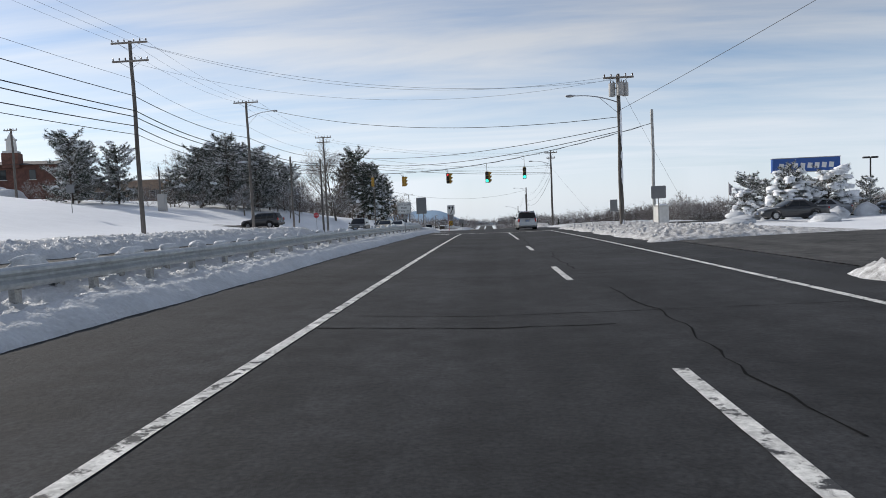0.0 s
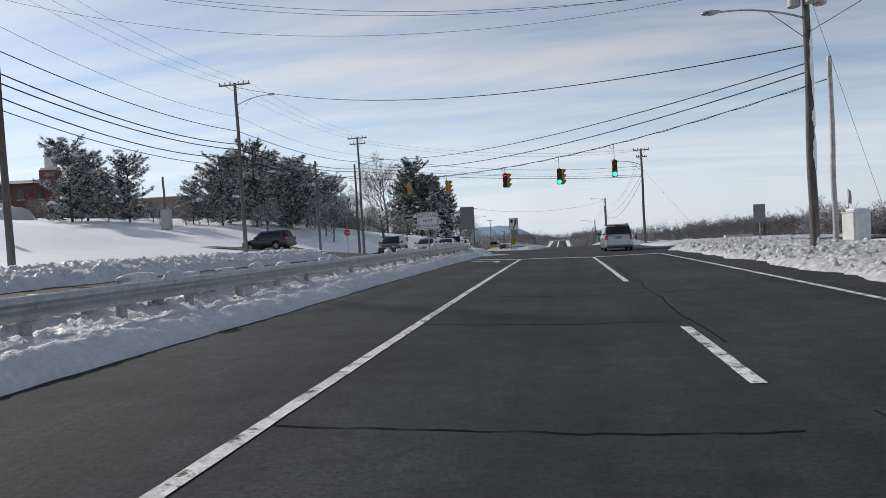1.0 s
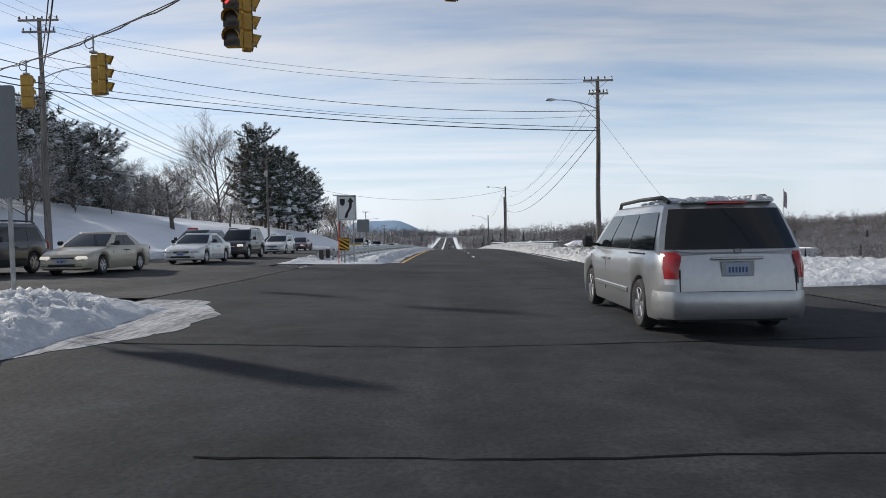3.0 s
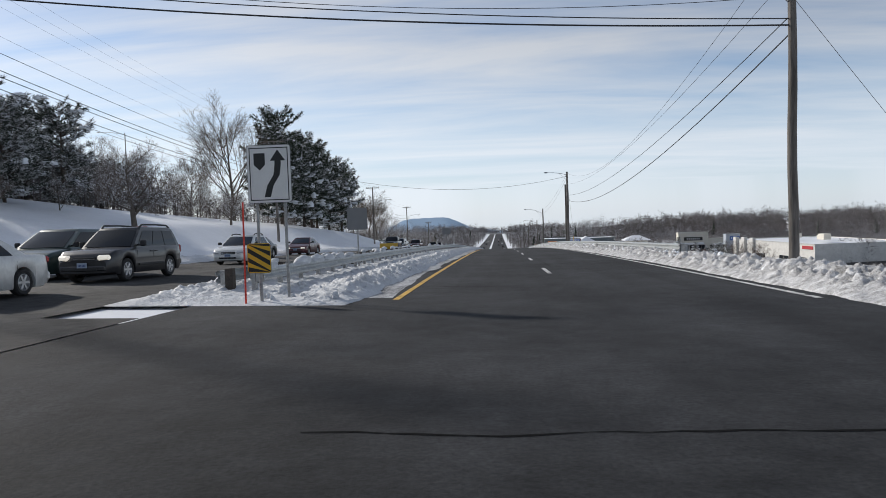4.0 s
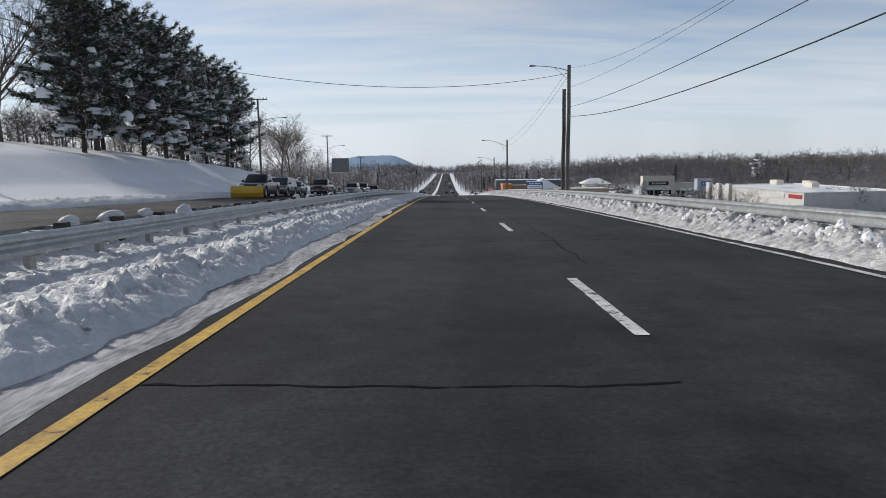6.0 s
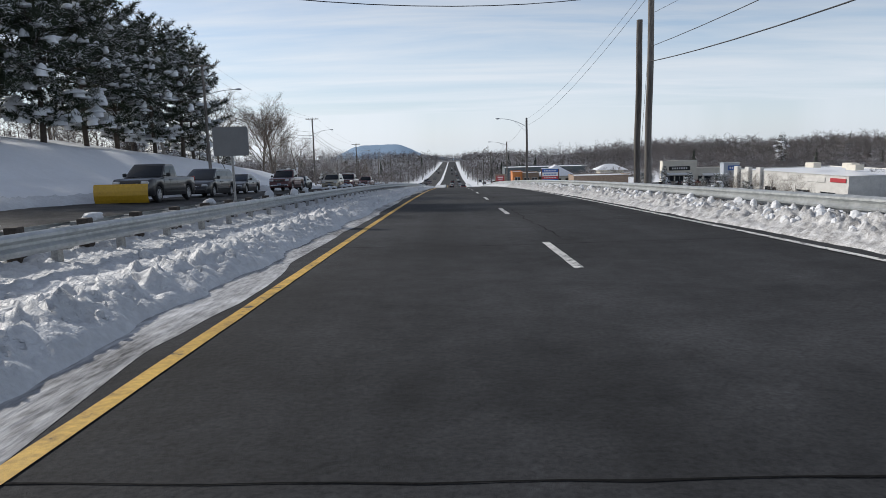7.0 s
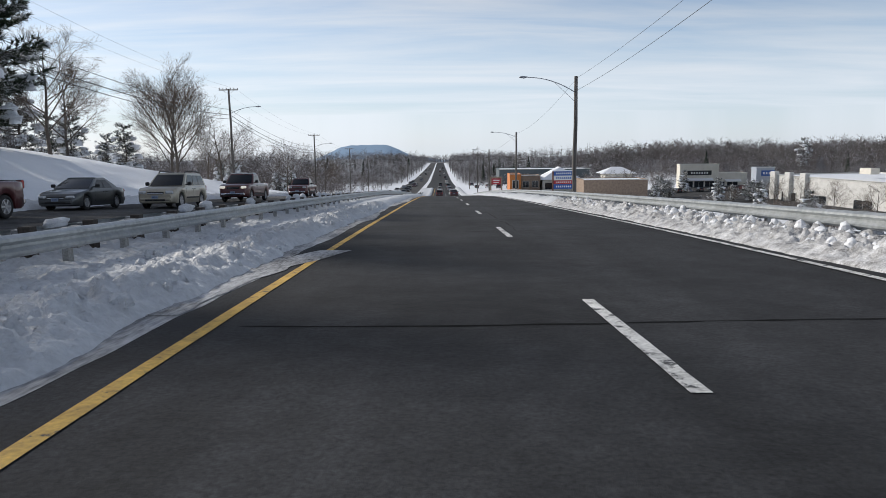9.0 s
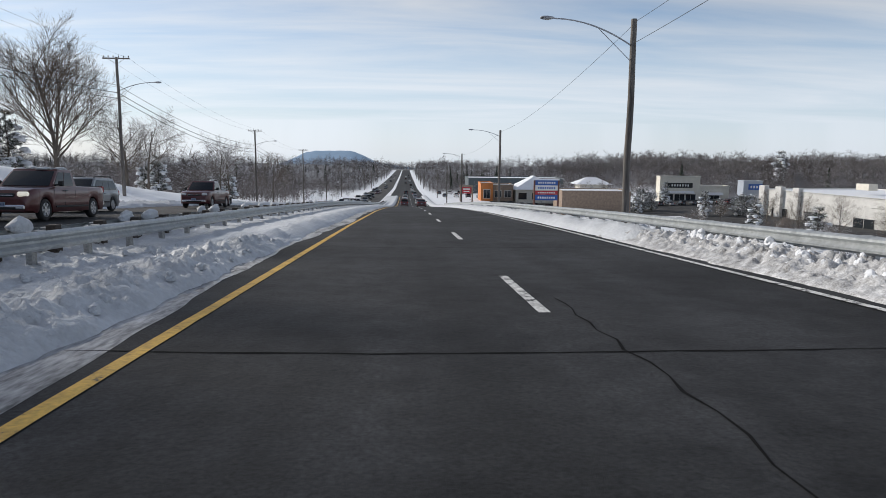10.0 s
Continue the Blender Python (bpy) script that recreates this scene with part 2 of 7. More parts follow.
def ground_material():
    """Open snow, turning to dark leaf-strewn forest floor where the woods stand."""
    m = material("snow_field", (0.80, 0.82, 0.85), 0.55, vary=0.05, vscale=0.6, bump=0.5, bscale=1.6, fine=0.5, fscale=14, spec=0.3)
    n, l = m.node_tree.nodes, m.node_tree.links
    b = n["Principled BSDF"]
    tc, sp = n.new("ShaderNodeTexCoord"), n.new("ShaderNodeSeparateXYZ")
    l.new(tc.outputs["Object"], sp.inputs[0])
    far_y = n.new("ShaderNodeMapRange")
    far_y.inputs["From Min"].default_value, far_y.inputs["From Max"].default_value = 500, 570
    l.new(sp.outputs["Y"], far_y.inputs["Value"])
    ax = n.new("ShaderNodeMath"); ax.operation = "ABSOLUTE"
    mid = n.new("ShaderNodeMath"); mid.operation = "ADD"; mid.inputs[1].default_value = 5.5
    l.new(sp.outputs["X"], mid.inputs[0]); l.new(mid.outputs[0], ax.inputs[0])
    far_x = n.new("ShaderNodeMapRange")
    far_x.inputs["From Min"].default_value, far_x.inputs["From Max"].default_value = 116, 136
    l.new(ax.outputs[0], far_x.inputs["Value"])
    verge = n.new("ShaderNodeMapRange")
    verge.inputs["From Min"].default_value, verge.inputs["From Max"].default_value = 15.5, 24
    l.new(ax.outputs[0], verge.inputs["Value"])
    both = n.new("ShaderNodeMath"); both.operation = "MULTIPLY"
    l.new(far_y.outputs[0], both.inputs[0]); l.new(verge.outputs[0], both.inputs[1])
    mxm = n.new("ShaderNodeMath"); mxm.operation = "MAXIMUM"
    l.new(both.outputs[0], mxm.inputs[0]); l.new(far_x.outputs[0], mxm.inputs[1])
    past = n.new("ShaderNodeMapRange")
    past.inputs["From Min"].default_value, past.inputs["From Max"].default_value = 1500, 1560
    l.new(sp.outputs["Y"], past.inputs["Value"])
    mx2 = n.new("ShaderNodeMath"); mx2.operation = "MAXIMUM"
    l.new(mxm.outputs[0], mx2.inputs[0]); l.new(past.outputs[0], mx2.inputs[1])
    mxm = mx2
    tn = n.new("ShaderNodeTexNoise"); tn.inputs["Scale"].default_value, tn.inputs["Detail"].default_value = 0.02, 8
    l.new(tc.outputs["Object"], tn.inputs["Vector"])
    rp = n.new("ShaderNodeValToRGB")
    rp.color_ramp.elements[0].position, rp.color_ramp.elements[0].color = 0.40, (0.055, 0.05, 0.048, 1)
    rp.color_ramp.elements[1].position, rp.color_ramp.elements[1].color = 0.70, (0.19, 0.185, 0.19, 1)
    l.new(tn.outputs["Fac"], rp.inputs[0])
    mx = n.new("ShaderNodeMix"); mx.data_type = "RGBA"
    l.new(mxm.outputs[0], mx.inputs["Factor"])
    l.new(b.inputs["Base Color"].links[0].from_socket, mx.inputs["A"])
    l.new(rp.outputs["Color"], mx.inputs["B"])
    l.new(mx.outputs["Result"], b.inputs["Base Color"])
    return m


M_GROUND = ground_material()


def wheel_paths(m):
    """Long pale salt streaks and darker patches along the driving direction."""
    n, l = m.node_tree.nodes, m.node_tree.links
    b = n["Principled BSDF"]
    tc, mp, tn = n.new("ShaderNodeTexCoord"), n.new("ShaderNodeMapping"), n.new("ShaderNodeTexNoise")
    mp.inputs["Scale"].default_value = (0.9, 0.035, 1)
    tn.inputs["Scale"].default_value, tn.inputs["Detail"].default_value = 1.0, 5
    l.new(tc.outputs["Object"], mp.inputs["Vector"]); l.new(mp.outputs[0], tn.inputs["Vector"])
    mr = n.new("ShaderNodeMapRange")
    mr.inputs["From Min"].default_value, mr.inputs["From Max"].default_value = 0.3, 0.7
    mr.inputs["To Min"].default_value, mr.inputs["To Max"].default_value = 0.72, 1.32
    l.new(tn.outputs["Fac"], mr.inputs["Value"])
    # stones of the aggregate and salt grains
    sp, sr, mu = n.new("ShaderNodeTexNoise"), n.new("ShaderNodeMapRange"), n.new("ShaderNodeMath")
    sp.inputs["Scale"].default_value, sp.inputs["Detail"].default_value, sp.inputs["Roughness"].default_value = 26.0, 6, 0.75
    l.new(tc.outputs["Object"], sp.inputs["Vector"])
    sr.inputs["From Min"].default_value, sr.inputs["From Max"].default_value = 0.34, 0.70
    sr.inputs["To Min"].default_value, sr.inputs["To Max"].default_value = 0.62, 1.55
    l.new(sp.outputs["Fac"], sr.inputs["Value"])
    mu.operation = "MULTIPLY"
    l.new(mr.outputs[0], mu.inputs[0]); l.new(sr.outputs[0], mu.inputs[1])
    hs = n.new("ShaderNodeHueSaturation")
    l.new(b.inputs["Base Color"].links[0].from_socket, hs.inputs["Color"])
    l.new(mu.outputs[0], hs.inputs["Value"])
    l.new(hs.outputs[0], b.inputs["Base Color"])


for m_ in (M_ROAD, M_ROAD_OLD):
    wheel_paths(m_)


# ---- building blocks ----
class Shape:
    """Collects vertices and faces of one mesh."""

    def __init__(self):
        self.v, self.f = [], []

    def add(self, verts, faces):
        k = len(self.v)
        self.v.extend(tuple(p) for p in verts)
        self.f.extend(tuple(i + k for i in q) for q in faces)
        return self

    def box(self, c, s, rz=0.0, chamfer=0.0, rx=0.0, ry=0.0):
        bm = bmesh.new()
        bmesh.ops.create_cube(bm, size=1.0)
        for p in bm.verts:
            p.co = Vector((p.co.x * s[0], p.co.y * s[1], p.co.z * s[2]))
        if chamfer:
            bmesh.ops.bevel(bm, geom=bm.edges[:], offset=chamfer, segments=1, affect="EDGES")
        m = Matrix.Translation(c) @ Euler((radians(rx), radians(ry), radians(rz))).to_matrix().to_4x4()
        bm.verts.index_update()
        self.add([m @ p.co for p in bm.verts], [[p.index for p in q.verts] for q in bm.faces])
        bm.free()
        return self

    def tube(self, pts, radii, n=8, caps=True):
        pts = [Vector(p) for p in pts]
        if isinstance(radii, (int, float)):
            radii = [radii] * len(pts)
        verts, faces = [], []
        side = None
        for i, p in enumerate(pts):
            d = (pts[min(i + 1, len(pts) - 1)] - pts[max(i - 1, 0)]).normalized()
            if side is None or abs(side.dot(d)) > 0.98:
                side = d.orthogonal().normalized()
            side = (side - d * side.dot(d)).normalized()
            up = d.cross(side)
            for k in range(n):
                a = 2 * math.pi * k / n
                verts.append(p + (side * math.cos(a) + up * math.sin(a)) * radii[i])
        for i in range(len(pts) - 1):
            for k in range(n):
                faces.append((i * n + k, i * n + (k + 1) % n, (i + 1) * n + (k + 1) % n, (i + 1) * n + k))
        if caps:
            faces.append(tuple(range(n))[::-1])
            faces.append(tuple((len(pts) - 1) * n + k for k in range(n)))
        return self.add(verts, faces)

    def prism(self, outline, y0, y1, axis="y"):
        """An outline of (a, b) pairs carried along an axis; a, b are the other two axes in order."""
        n = len(outline)
        put = {"y": lambda a, b, t: (a, t, b), "x": lambda a, b, t: (t, a, b), "z": lambda a, b, t: (a, b, t)}[axis]
        verts = [put(a, b, y0) for a, b in outline] + [put(a, b, y1) for a, b in outline]
        faces = [(i, (i + 1) % n, n + (i + 1) % n, n + i) for i in range(n)]
        faces += [tuple(range(n))[::-1], tuple(range(n, 2 * n))]
        return self.add(verts, faces)

    def grid(self, P, closed=False):
        """P: an array rows x columns x 3."""
        r, c = P.shape[:2]
        k = len(self.v)
        self.v.extend(map(tuple, P.reshape(-1, 3).tolist()))
        for i in range(r - 1):
            for j in range(c - 1 + closed):
                j2 = (j + 1) % c
                self.f.append((k + i * c + j, k + i * c + j2, k + (i + 1) * c + j2, k + (i + 1) * c + j))
        return self

    def mesh(self, name, mat, smooth=0.0):
        me = bpy.data.meshes.new(name)
        me.from_pydata(self.v, [], self.f)
        bm = bmesh.new()
        bm.from_mesh(me)
        if len(bm.faces) < 20000:
            bmesh.ops.recalc_face_normals(bm, faces=bm.faces)
        bm.to_mesh(me)
        bm.free()
        if smooth:
            me.shade_smooth()
            me.set_sharp_from_angle(angle=radians(smooth))
        for m in (mat if isinstance(mat, (list, tuple)) else [mat]):
            me.materials.append(m)
        return me


def part(name, shape, mat, parent=None, label="", smooth=0.0, at=None):
    """Links a shape as one mesh object, under its thing where one is given."""
    me = shape if isinstance(shape, bpy.types.Mesh) else shape.mesh(name, mat, smooth)
    ob = new(name, me)
    if parent is not None:
        ob.parent = parent
    if at is not None:
        ob.matrix_basis = at
    if label:
        ob["label"] = label
    return ob


def thing(name, label, category, group="", kind="", at=None):
    ob = new(name)
    ob.empty_display_size = 0.2
    if at is not None:
        ob.matrix_basis = at
    return tagged(ob, label, category, group, kind)


def fast_mesh(name, V, F, mat, smooth=True):
    """A mesh out of arrays: V n x 3, F m x 3 or m x 4."""
    me = bpy.data.meshes.new(name)
    V, F = np.asarray(V, np.float32), np.asarray(F, np.int32)
    k = F.shape[1]
    me.vertices.add(len(V)); me.vertices.foreach_set("co", V.ravel())
    me.loops.add(F.size); me.loops.foreach_set("vertex_index", F.ravel())
    me.polygons.add(len(F))
    me.polygons.foreach_set("loop_start", np.arange(0, F.size, k, dtype=np.int32))
    me.polygons.foreach_set("use_smooth", np.full(len(F), smooth))
    me.update(calc_edges=True)
    me.materials.append(mat)
    return me


def grid_faces(r, c):
    i, j = np.meshgrid(np.arange(r - 1), np.arange(c - 1), indexing="ij")
    a = (i * c + j).ravel()
    return np.stack([a, a + 1, a + c + 1, a + c], 1)


def vnoise(x, y, seed=0):
    """Smooth value noise between 0 and 1, on arrays."""
    xi, yi = np.floor(x).astype(np.int64), np.floor(y).astype(np.int64)
    fx, fy = x - xi, y - yi
    fx, fy = fx * fx * (3 - 2 * fx), fy * fy * (3 - 2 * fy)

    def h(a, b):
        k = (a * 374761393 + b * 668265263 + seed * 974634777) & 0xFFFFFFFF
        k = ((k ^ (k >> 13)) * 1274126177) & 0xFFFFFFFF
        return ((k ^ (k >> 16)) & 0xFFFF) / 65535.0

    return (h(xi, yi) * (1 - fx) + h(xi + 1, yi) * fx) * (1 - fy) + (h(xi, yi + 1) * (1 - fx) + h(xi + 1, yi + 1) * fx) * fy


def fbm(x, y, seed=0, octaves=4, gain=0.5):
    s, a, t = 0.0, 1.0, 0.0
    for k in range(octaves):
        s = s + a * vnoise(x * 2 ** k + 17.3 * k, y * 2 ** k + 5.1 * k, seed + k)
        t += a
        a *= gain
    return s / t


def lumps(x, y, seed=0):
    """Rounded broken pieces packed together: 0 in the gaps, up to 1 on top."""
    xi, yi = np.floor(x).astype(np.int64), np.floor(y).astype(np.int64)
    best = np.zeros(np.shape(x))
    for i in (-1, 0, 1):
        for j in (-1, 0, 1):
            k = ((xi + i) * 374761393 + (yi + j) * 668265263 + seed * 974634777) & 0xFFFFFFFF
            k = ((k ^ (k >> 13)) * 1274126177) & 0xFFFFFFFF
            a, b, c = (k & 1023) / 1023.0, ((k >> 10) & 1023) / 1023.0, ((k >> 20) & 1023) / 1023.0
            d = (x - xi - i - a) ** 2 + (y - yi - j - b) ** 2
            best = np.maximum(best, np.sqrt(np.clip(.55 - d, 0, 1)) * (.25 + 1.1 * c * c))
    return best


# ---- lie of the land ----
FAR_Y = [198.3, 225, 248.3, 278, 308.3, 338, 368.3, 395, 420, 468.3, 620, 980, 1500, 2000, 3000, 4800]
FAR_Z = [0, -1.62, -3.15, -5.35, -7.8, -10.3, -12.6, -14.1, -15.2, -17, -22.5, -29.5, -37, -48, -90, -150]


def rz(y):
    """Height of the road along its length."""
    y = np.asarray(y, float)
    n = np.minimum(y, 198.3)
    return -7.66e-08 * n ** 3 - 9.709e-05 * n ** 2 - 0.010196 * n + np.interp(y, FAR_Y, FAR_Z)


LX = [-900, -400, -150, -80, -55, -40, -30, -25, -21.5, -19, -17.5, -12, -8, 0]
LH = {
    -100: [10, 9, 9, 8.2, 6.2, 4.0, 2.0, 1.3, .85, .5, .35, .3, .25, 0],
    50: [10, 9, 9, 8.2, 6.2, 4.0, 2.0, 1.3, .85, .5, .35, .3, .25, 0],
    64: [11, 9.5, 9.5, 8.6, 6.6, 4.5, 2.2, 1.4, .9, .5, .35, .3, .25, 0],
    77: [10, 8.5, 8.5, 7.2, 5.2, 3.3, 1.8, 1.2, .85, .5, .35, .25, .1, 0],
    96: [10, 9, 9, 8, 6, 4.4, 2.2, .7, .42, .35, .3, .25, .15, 0],
    125: [10, 9, 9, 9, 7.6, 5.6, 3.3, .95, .45, .35, .3, .25, .15, 0],
    165: [10, 10, 9.5, 9, 7.2, 5.4, 3.8, 1.6, .8, .5, .35, .25, .1, 0],
    205: [9, 9, 9, 8.5, 7.3, 6.0, 4.4, 2.3, 1.0, .55, .35, .25, .1, 0],
    250: [6, 7, 7, 7, 6.2, 5.0, 3.2, 1.2, .7, .4, .3, .2, .1, 0],
    285: [2, 3, 3.5, 4, 4.0, 3.2, 1.8, .9, .5, .3, .2, .1, .05, 0],
    325: [-2.3, -2.3, -1.3, -.4, .9, 1.2, 1.0, .7, .4, .2, .1, .1, 0, 0],
    400: [-1, -1, -1, -1, -.4, 0, 0, 0, 0, 0, 0, 0, 0, 0],
    480: [2, 2, 2, 2, 1, .5, 0, 0, 0, 0, 0, 0, 0, 0],
    640: [9, 7, 5, 3, 2, 1.4, .8, .5, .3, .1, 0, 0, 0, 0],
    1000: [8, 7, 5, 3, 2, 1.2, .8, .5, .3, .1, 0, 0, 0, 0],
    2050: [10, 8, 6, 4, 3, 2, 1, .6, .3, .1, 0, 0, 0, 0],
    4900: [20, 14, 8, 4, 3, 2, 1, 1, .3, .1, 0, 0, 0, 0],
}
RX = [0, 6, 8, 10, 14, 20, 30, 50, 80, 150, 250, 400, 1000]
RH = {
    -100: [0, .05, .1, .15, .2, .2, .3, .3, .3, 0, -1, -3, -8],
    68: [0, .05, .1, .15, .2, .2, .3, .3, .2, -1, -3, -5, -10],
    88: [0, .05, 0, -.1, -.2, -.5, -1, -3, -6, -9, -10, -10, -10],
    115: [0, .05, -.1, -.5, -2, -4.5, -9, -14, -17, -19, -18, -15, -12],
    170: [0, .05, -.15, -.7, -3, -6.5, -12, -18, -19, -19, -16, -12, -4],
    230: [0, .05, -.15, -.6, -2.8, -6, -10.5, -15, -16, -15.5, -13, -9, 0],
    290: [0, .05, -.1, -.4, -1.5, -3.5, -6.4, -10.2, -11.2, -10.7, -7.7, -3.7, 5.3],
    350: [0, 0, 0, -.1, -.3, -.8, -2.3, -5, -6.1, -5.5, -2.5, 1.5, 10.5],
    460: [0, 0, 0, 0, .1, .1, -.2, -1, -1.2, 1.8, 5.8, 10, 18],
    640: [0, 0, 0, .2, .4, .6, 1, 2.5, 6, 9, 12, 15, 22],
    1000: [0, 0, 0, .2, .4, .6, 1, 1.6, 2.6, 5, 9, 14, 20],
    2050: [0, 0, 0, .2, .4, .6, 1, 1.5, 2.5, 5, 8, 13, 22],
    4900: [0, 0, 0, .2, .5, 1, 1.5, 2, 3, 5, 10, 16, 28],
}


def _side(x, y, XS, H):
    ys = sorted(H)
    cols = np.stack([np.interp(x, XS, H[k]) for k in ys], 0)
    i = np.clip(np.searchsorted(ys, y) - 1, 0, len(ys) - 2)
    ya, yb = np.take(ys, i), np.take(ys, i + 1)
    f = np.clip((y - ya) / (yb - ya), 0, 1)
    pick = lambda k: np.take_along_axis(cols, k[None], 0)[0]
    return pick(i) * (1 - f) + pick(i + 1) * f


def gz(x, y):
    """Height of the ground."""
    x, y = np.broadcast_arrays(np.atleast_1d(np.asarray(x, float)), np.asarray(y, float))
    x, y = x.copy(), y.copy()
    sh = x.shape
    x, y = x.ravel(), y.ravel()
    h = np.where(x < 0, _side(np.minimum(x, 0), y, LX, LH), _side(np.maximum(x, 0), y, RX, RH))
    roll_ = 13 * (fbm(x * .0075, y * .0075, 90, 3) - .5) * np.clip((y - 480) / 120, 0, 1) * np.clip((np.abs(x) - 90) / 70, 0, 1)
    return (rz(y) + h + roll_).reshape(sh)


def g1(x, y):
    return float(gz(x, y)[0])
# ---- ground and roads ----
def spaced(*runs):
    """Coordinates in runs of (start, end, step)."""
    out = []
    for a, b, s in runs:
        out += list(np.arange(a, b, s))
    return np.array(out + [runs[-1][1]])


def strip(name, xs, ys, mat, lift=0.0, label="", category="road", dz=None):
    """A surface over the lie of the land, with a skirt-free sheet of its own thickness."""
    X, Y = np.meshgrid(xs, ys)
    Z = gz(X, Y) + lift
    if dz is not None:
        Z = Z + dz(X, Y)
    me = fast_mesh(name, np.stack([X, Y, Z], -1).reshape(-1, 3), grid_faces(len(ys), len(xs)), mat)
    return tagged(new(name, me), label, category, kind="structure")


gx = spaced((-2600, -400, 110), (-400, -80, 20), (-80, -30, 3), (-30, 30, 0.8), (30, 100, 4), (100, 400, 25), (400, 2600, 110))
gy = spaced((-160, -20, 8), (-20, 330, 1.8), (330, 480, 8), (480, 620, 20), (620, 980, 30), (980, 1500, 65), (1500, 4900, 170))


def off_streets(X, Y):
    """0 on the side streets and the driveway, 1 on open snow."""
    d = np.minimum(np.abs(Y - 66.7) - 6.5, np.abs(Y - 19.5) - 8.0)
    return np.where(X > 0, np.clip(d / 3, 0, 1), 1.0)


strip("ground", gx, gy, M_GROUND, -0.07, "snow-covered ground, wind-smoothed and falling to a valley", "snow ground",
      dz=lambda X, Y: (fbm(X * 0.12, Y * 0.12, 3) - 0.5) * 0.5 * np.clip((np.abs(X + 1) - 19) / 8, 0, 1) * off_streets(X, Y) - .12 * (1 - off_streets(X, Y)) * np.clip((X - 20) / 8, 0, 1))

road_y = spaced((-60, 330, 1.0), (330, 620, 5.8), (620, 1520, 40))
road_e = strip("road", spaced((-6.3, 7.2, 0.9)), road_y, M_ROAD, 0.0, "dark damp asphalt carriageway with salt haze", "road")
opp_y = spaced((-60, 330, 1.0), (330, 620, 5.8), (620, 1520, 40))
strip("opposite_road", spaced((-18.2, -8.2, 0.9)), opp_y, M_ROAD_OLD, 0.004, "salt-greyed asphalt of the oncoming carriageway", "road")
strip("side_road_left", spaced((-30, -18.2, 1.5), (-18.2, -6.3, 0.8)), spaced((70.5, 86.5, 1.0)), M_ROAD_OLD, 0.012, "salted side street crossing the avenue", "road")
strip("side_road_right", spaced((7.2, 16, 0.8), (16, 150, 3)), spaced((61.2, 72.2, 1.0)), M_ROAD_OLD, 0.012, "salted side street with slushy edges", "road")
strip("parking_lot", spaced((30, 150, 4)), spaced((404, 455, 3)), M_ROAD_OLD, 0.10, "salted car park in front of shops", "car park")
strip("parking_lot", spaced((86, 150, 4)), spaced((330, 404, 3)), M_ROAD_OLD, 0.10, "salted car park beside a long store", "car park")
strip("driveway", spaced((7.2, 100, 1.6)), spaced((12.5, 26.5, 1.0)), M_ROAD_OLD, 0.012, "wet asphalt driveway to a car park", "road")


def marking(name, x0, x1, y0, y1, mat, label):
    n = max(8, int((y1 - y0) / (0.22 if y0 < 260 and y1 - y0 < 200 else 0.6)) + 1)
    ys = np.linspace(y0, y1, n)
    jag = [.022 * (fbm(ys * 2.6, ys * 0 + 3.1 * k + x0, 81 + k, 3, .7) - .5) for k in (0, 1)]
    P = np.stack([np.stack([x + jag[k], ys, gz(x + jag[k], ys) + 0.008], -1) for k, x in enumerate((x0, x1))], 1)
    sh = Shape().grid(P)
    return part(name, sh, mat, road_e, label)


# lane lines
marking("turn_lane_line", -2.36, -2.22, -30, 55.35, M_WHITE_LINE, "worn white turn-lane line")
marking("yellow_edge_line", -2.34, -2.20, 89.5, 470, M_YELLOW_LINE, "worn yellow edge line")
marking("edge_line", 4.98, 5.12, -30, 55.35, M_WHITE_LINE, "worn white edge line")
marking("edge_line", 5.66, 5.80, 88, 470, M_WHITE_LINE, "worn white edge line")
for xa, xb in ((-5.3, -2.36), (-2.22, 1.52), (1.66, 4.98)):
    marking("stop_line", xa, xb, 55.35, 55.85, M_WHITE_LINE, "white stop line")
marking("lane_line", 1.52, 1.66, 36.8, 55.35, M_WHITE_LINE, "solid white lane line")
for y in (-9.0, 2.3, 13.5, 24.9):
    marking("lane_dash", 1.52, 1.66, y, y + 3.5, M_WHITE_LINE, "white lane dash")
for k in range(32):
    y = 97.9 + 12.0 * k
    marking("lane_dash", 1.56, 1.70, y, y + 3.4, M_WHITE_LINE, "white lane dash")
# turn arrow before the stop line
arrow = Shape()
bend = [(-3.25, 51.5), (-3.22, 52.2), (-3.26, 52.7), (-3.42, 53.05), (-3.7, 53.25), (-4.15, 53.3)]
rows = []
for q, (x, y) in enumerate(bend):
    xa, ya = bend[max(0, q - 1)]
    xb, yb = bend[min(len(bend) - 1, q + 1)]
    ln = math.hypot(xb - xa, yb - ya)
    nx, ny = -(yb - ya) / ln * .10, (xb - xa) / ln * .10
    rows.append([(x + sd * nx, y + sd * ny, g1(x, y) + .008) for sd in (1, -1)])
arrow.grid(np.array(rows))
arrow.add([(-4.12, 53.72, g1(-4.1, 53.7) + .008), (-4.12, 52.85, g1(-4.1, 52.9) + .008), (-4.72, 53.22, g1(-4.7, 53.2) + .008)], [(0, 1, 2)])
part("turn_arrow", arrow, M_WHITE_LINE, road_e, "worn white left-turn arrow")

# sealed cracks across and along the road
rs = random.Random(5)


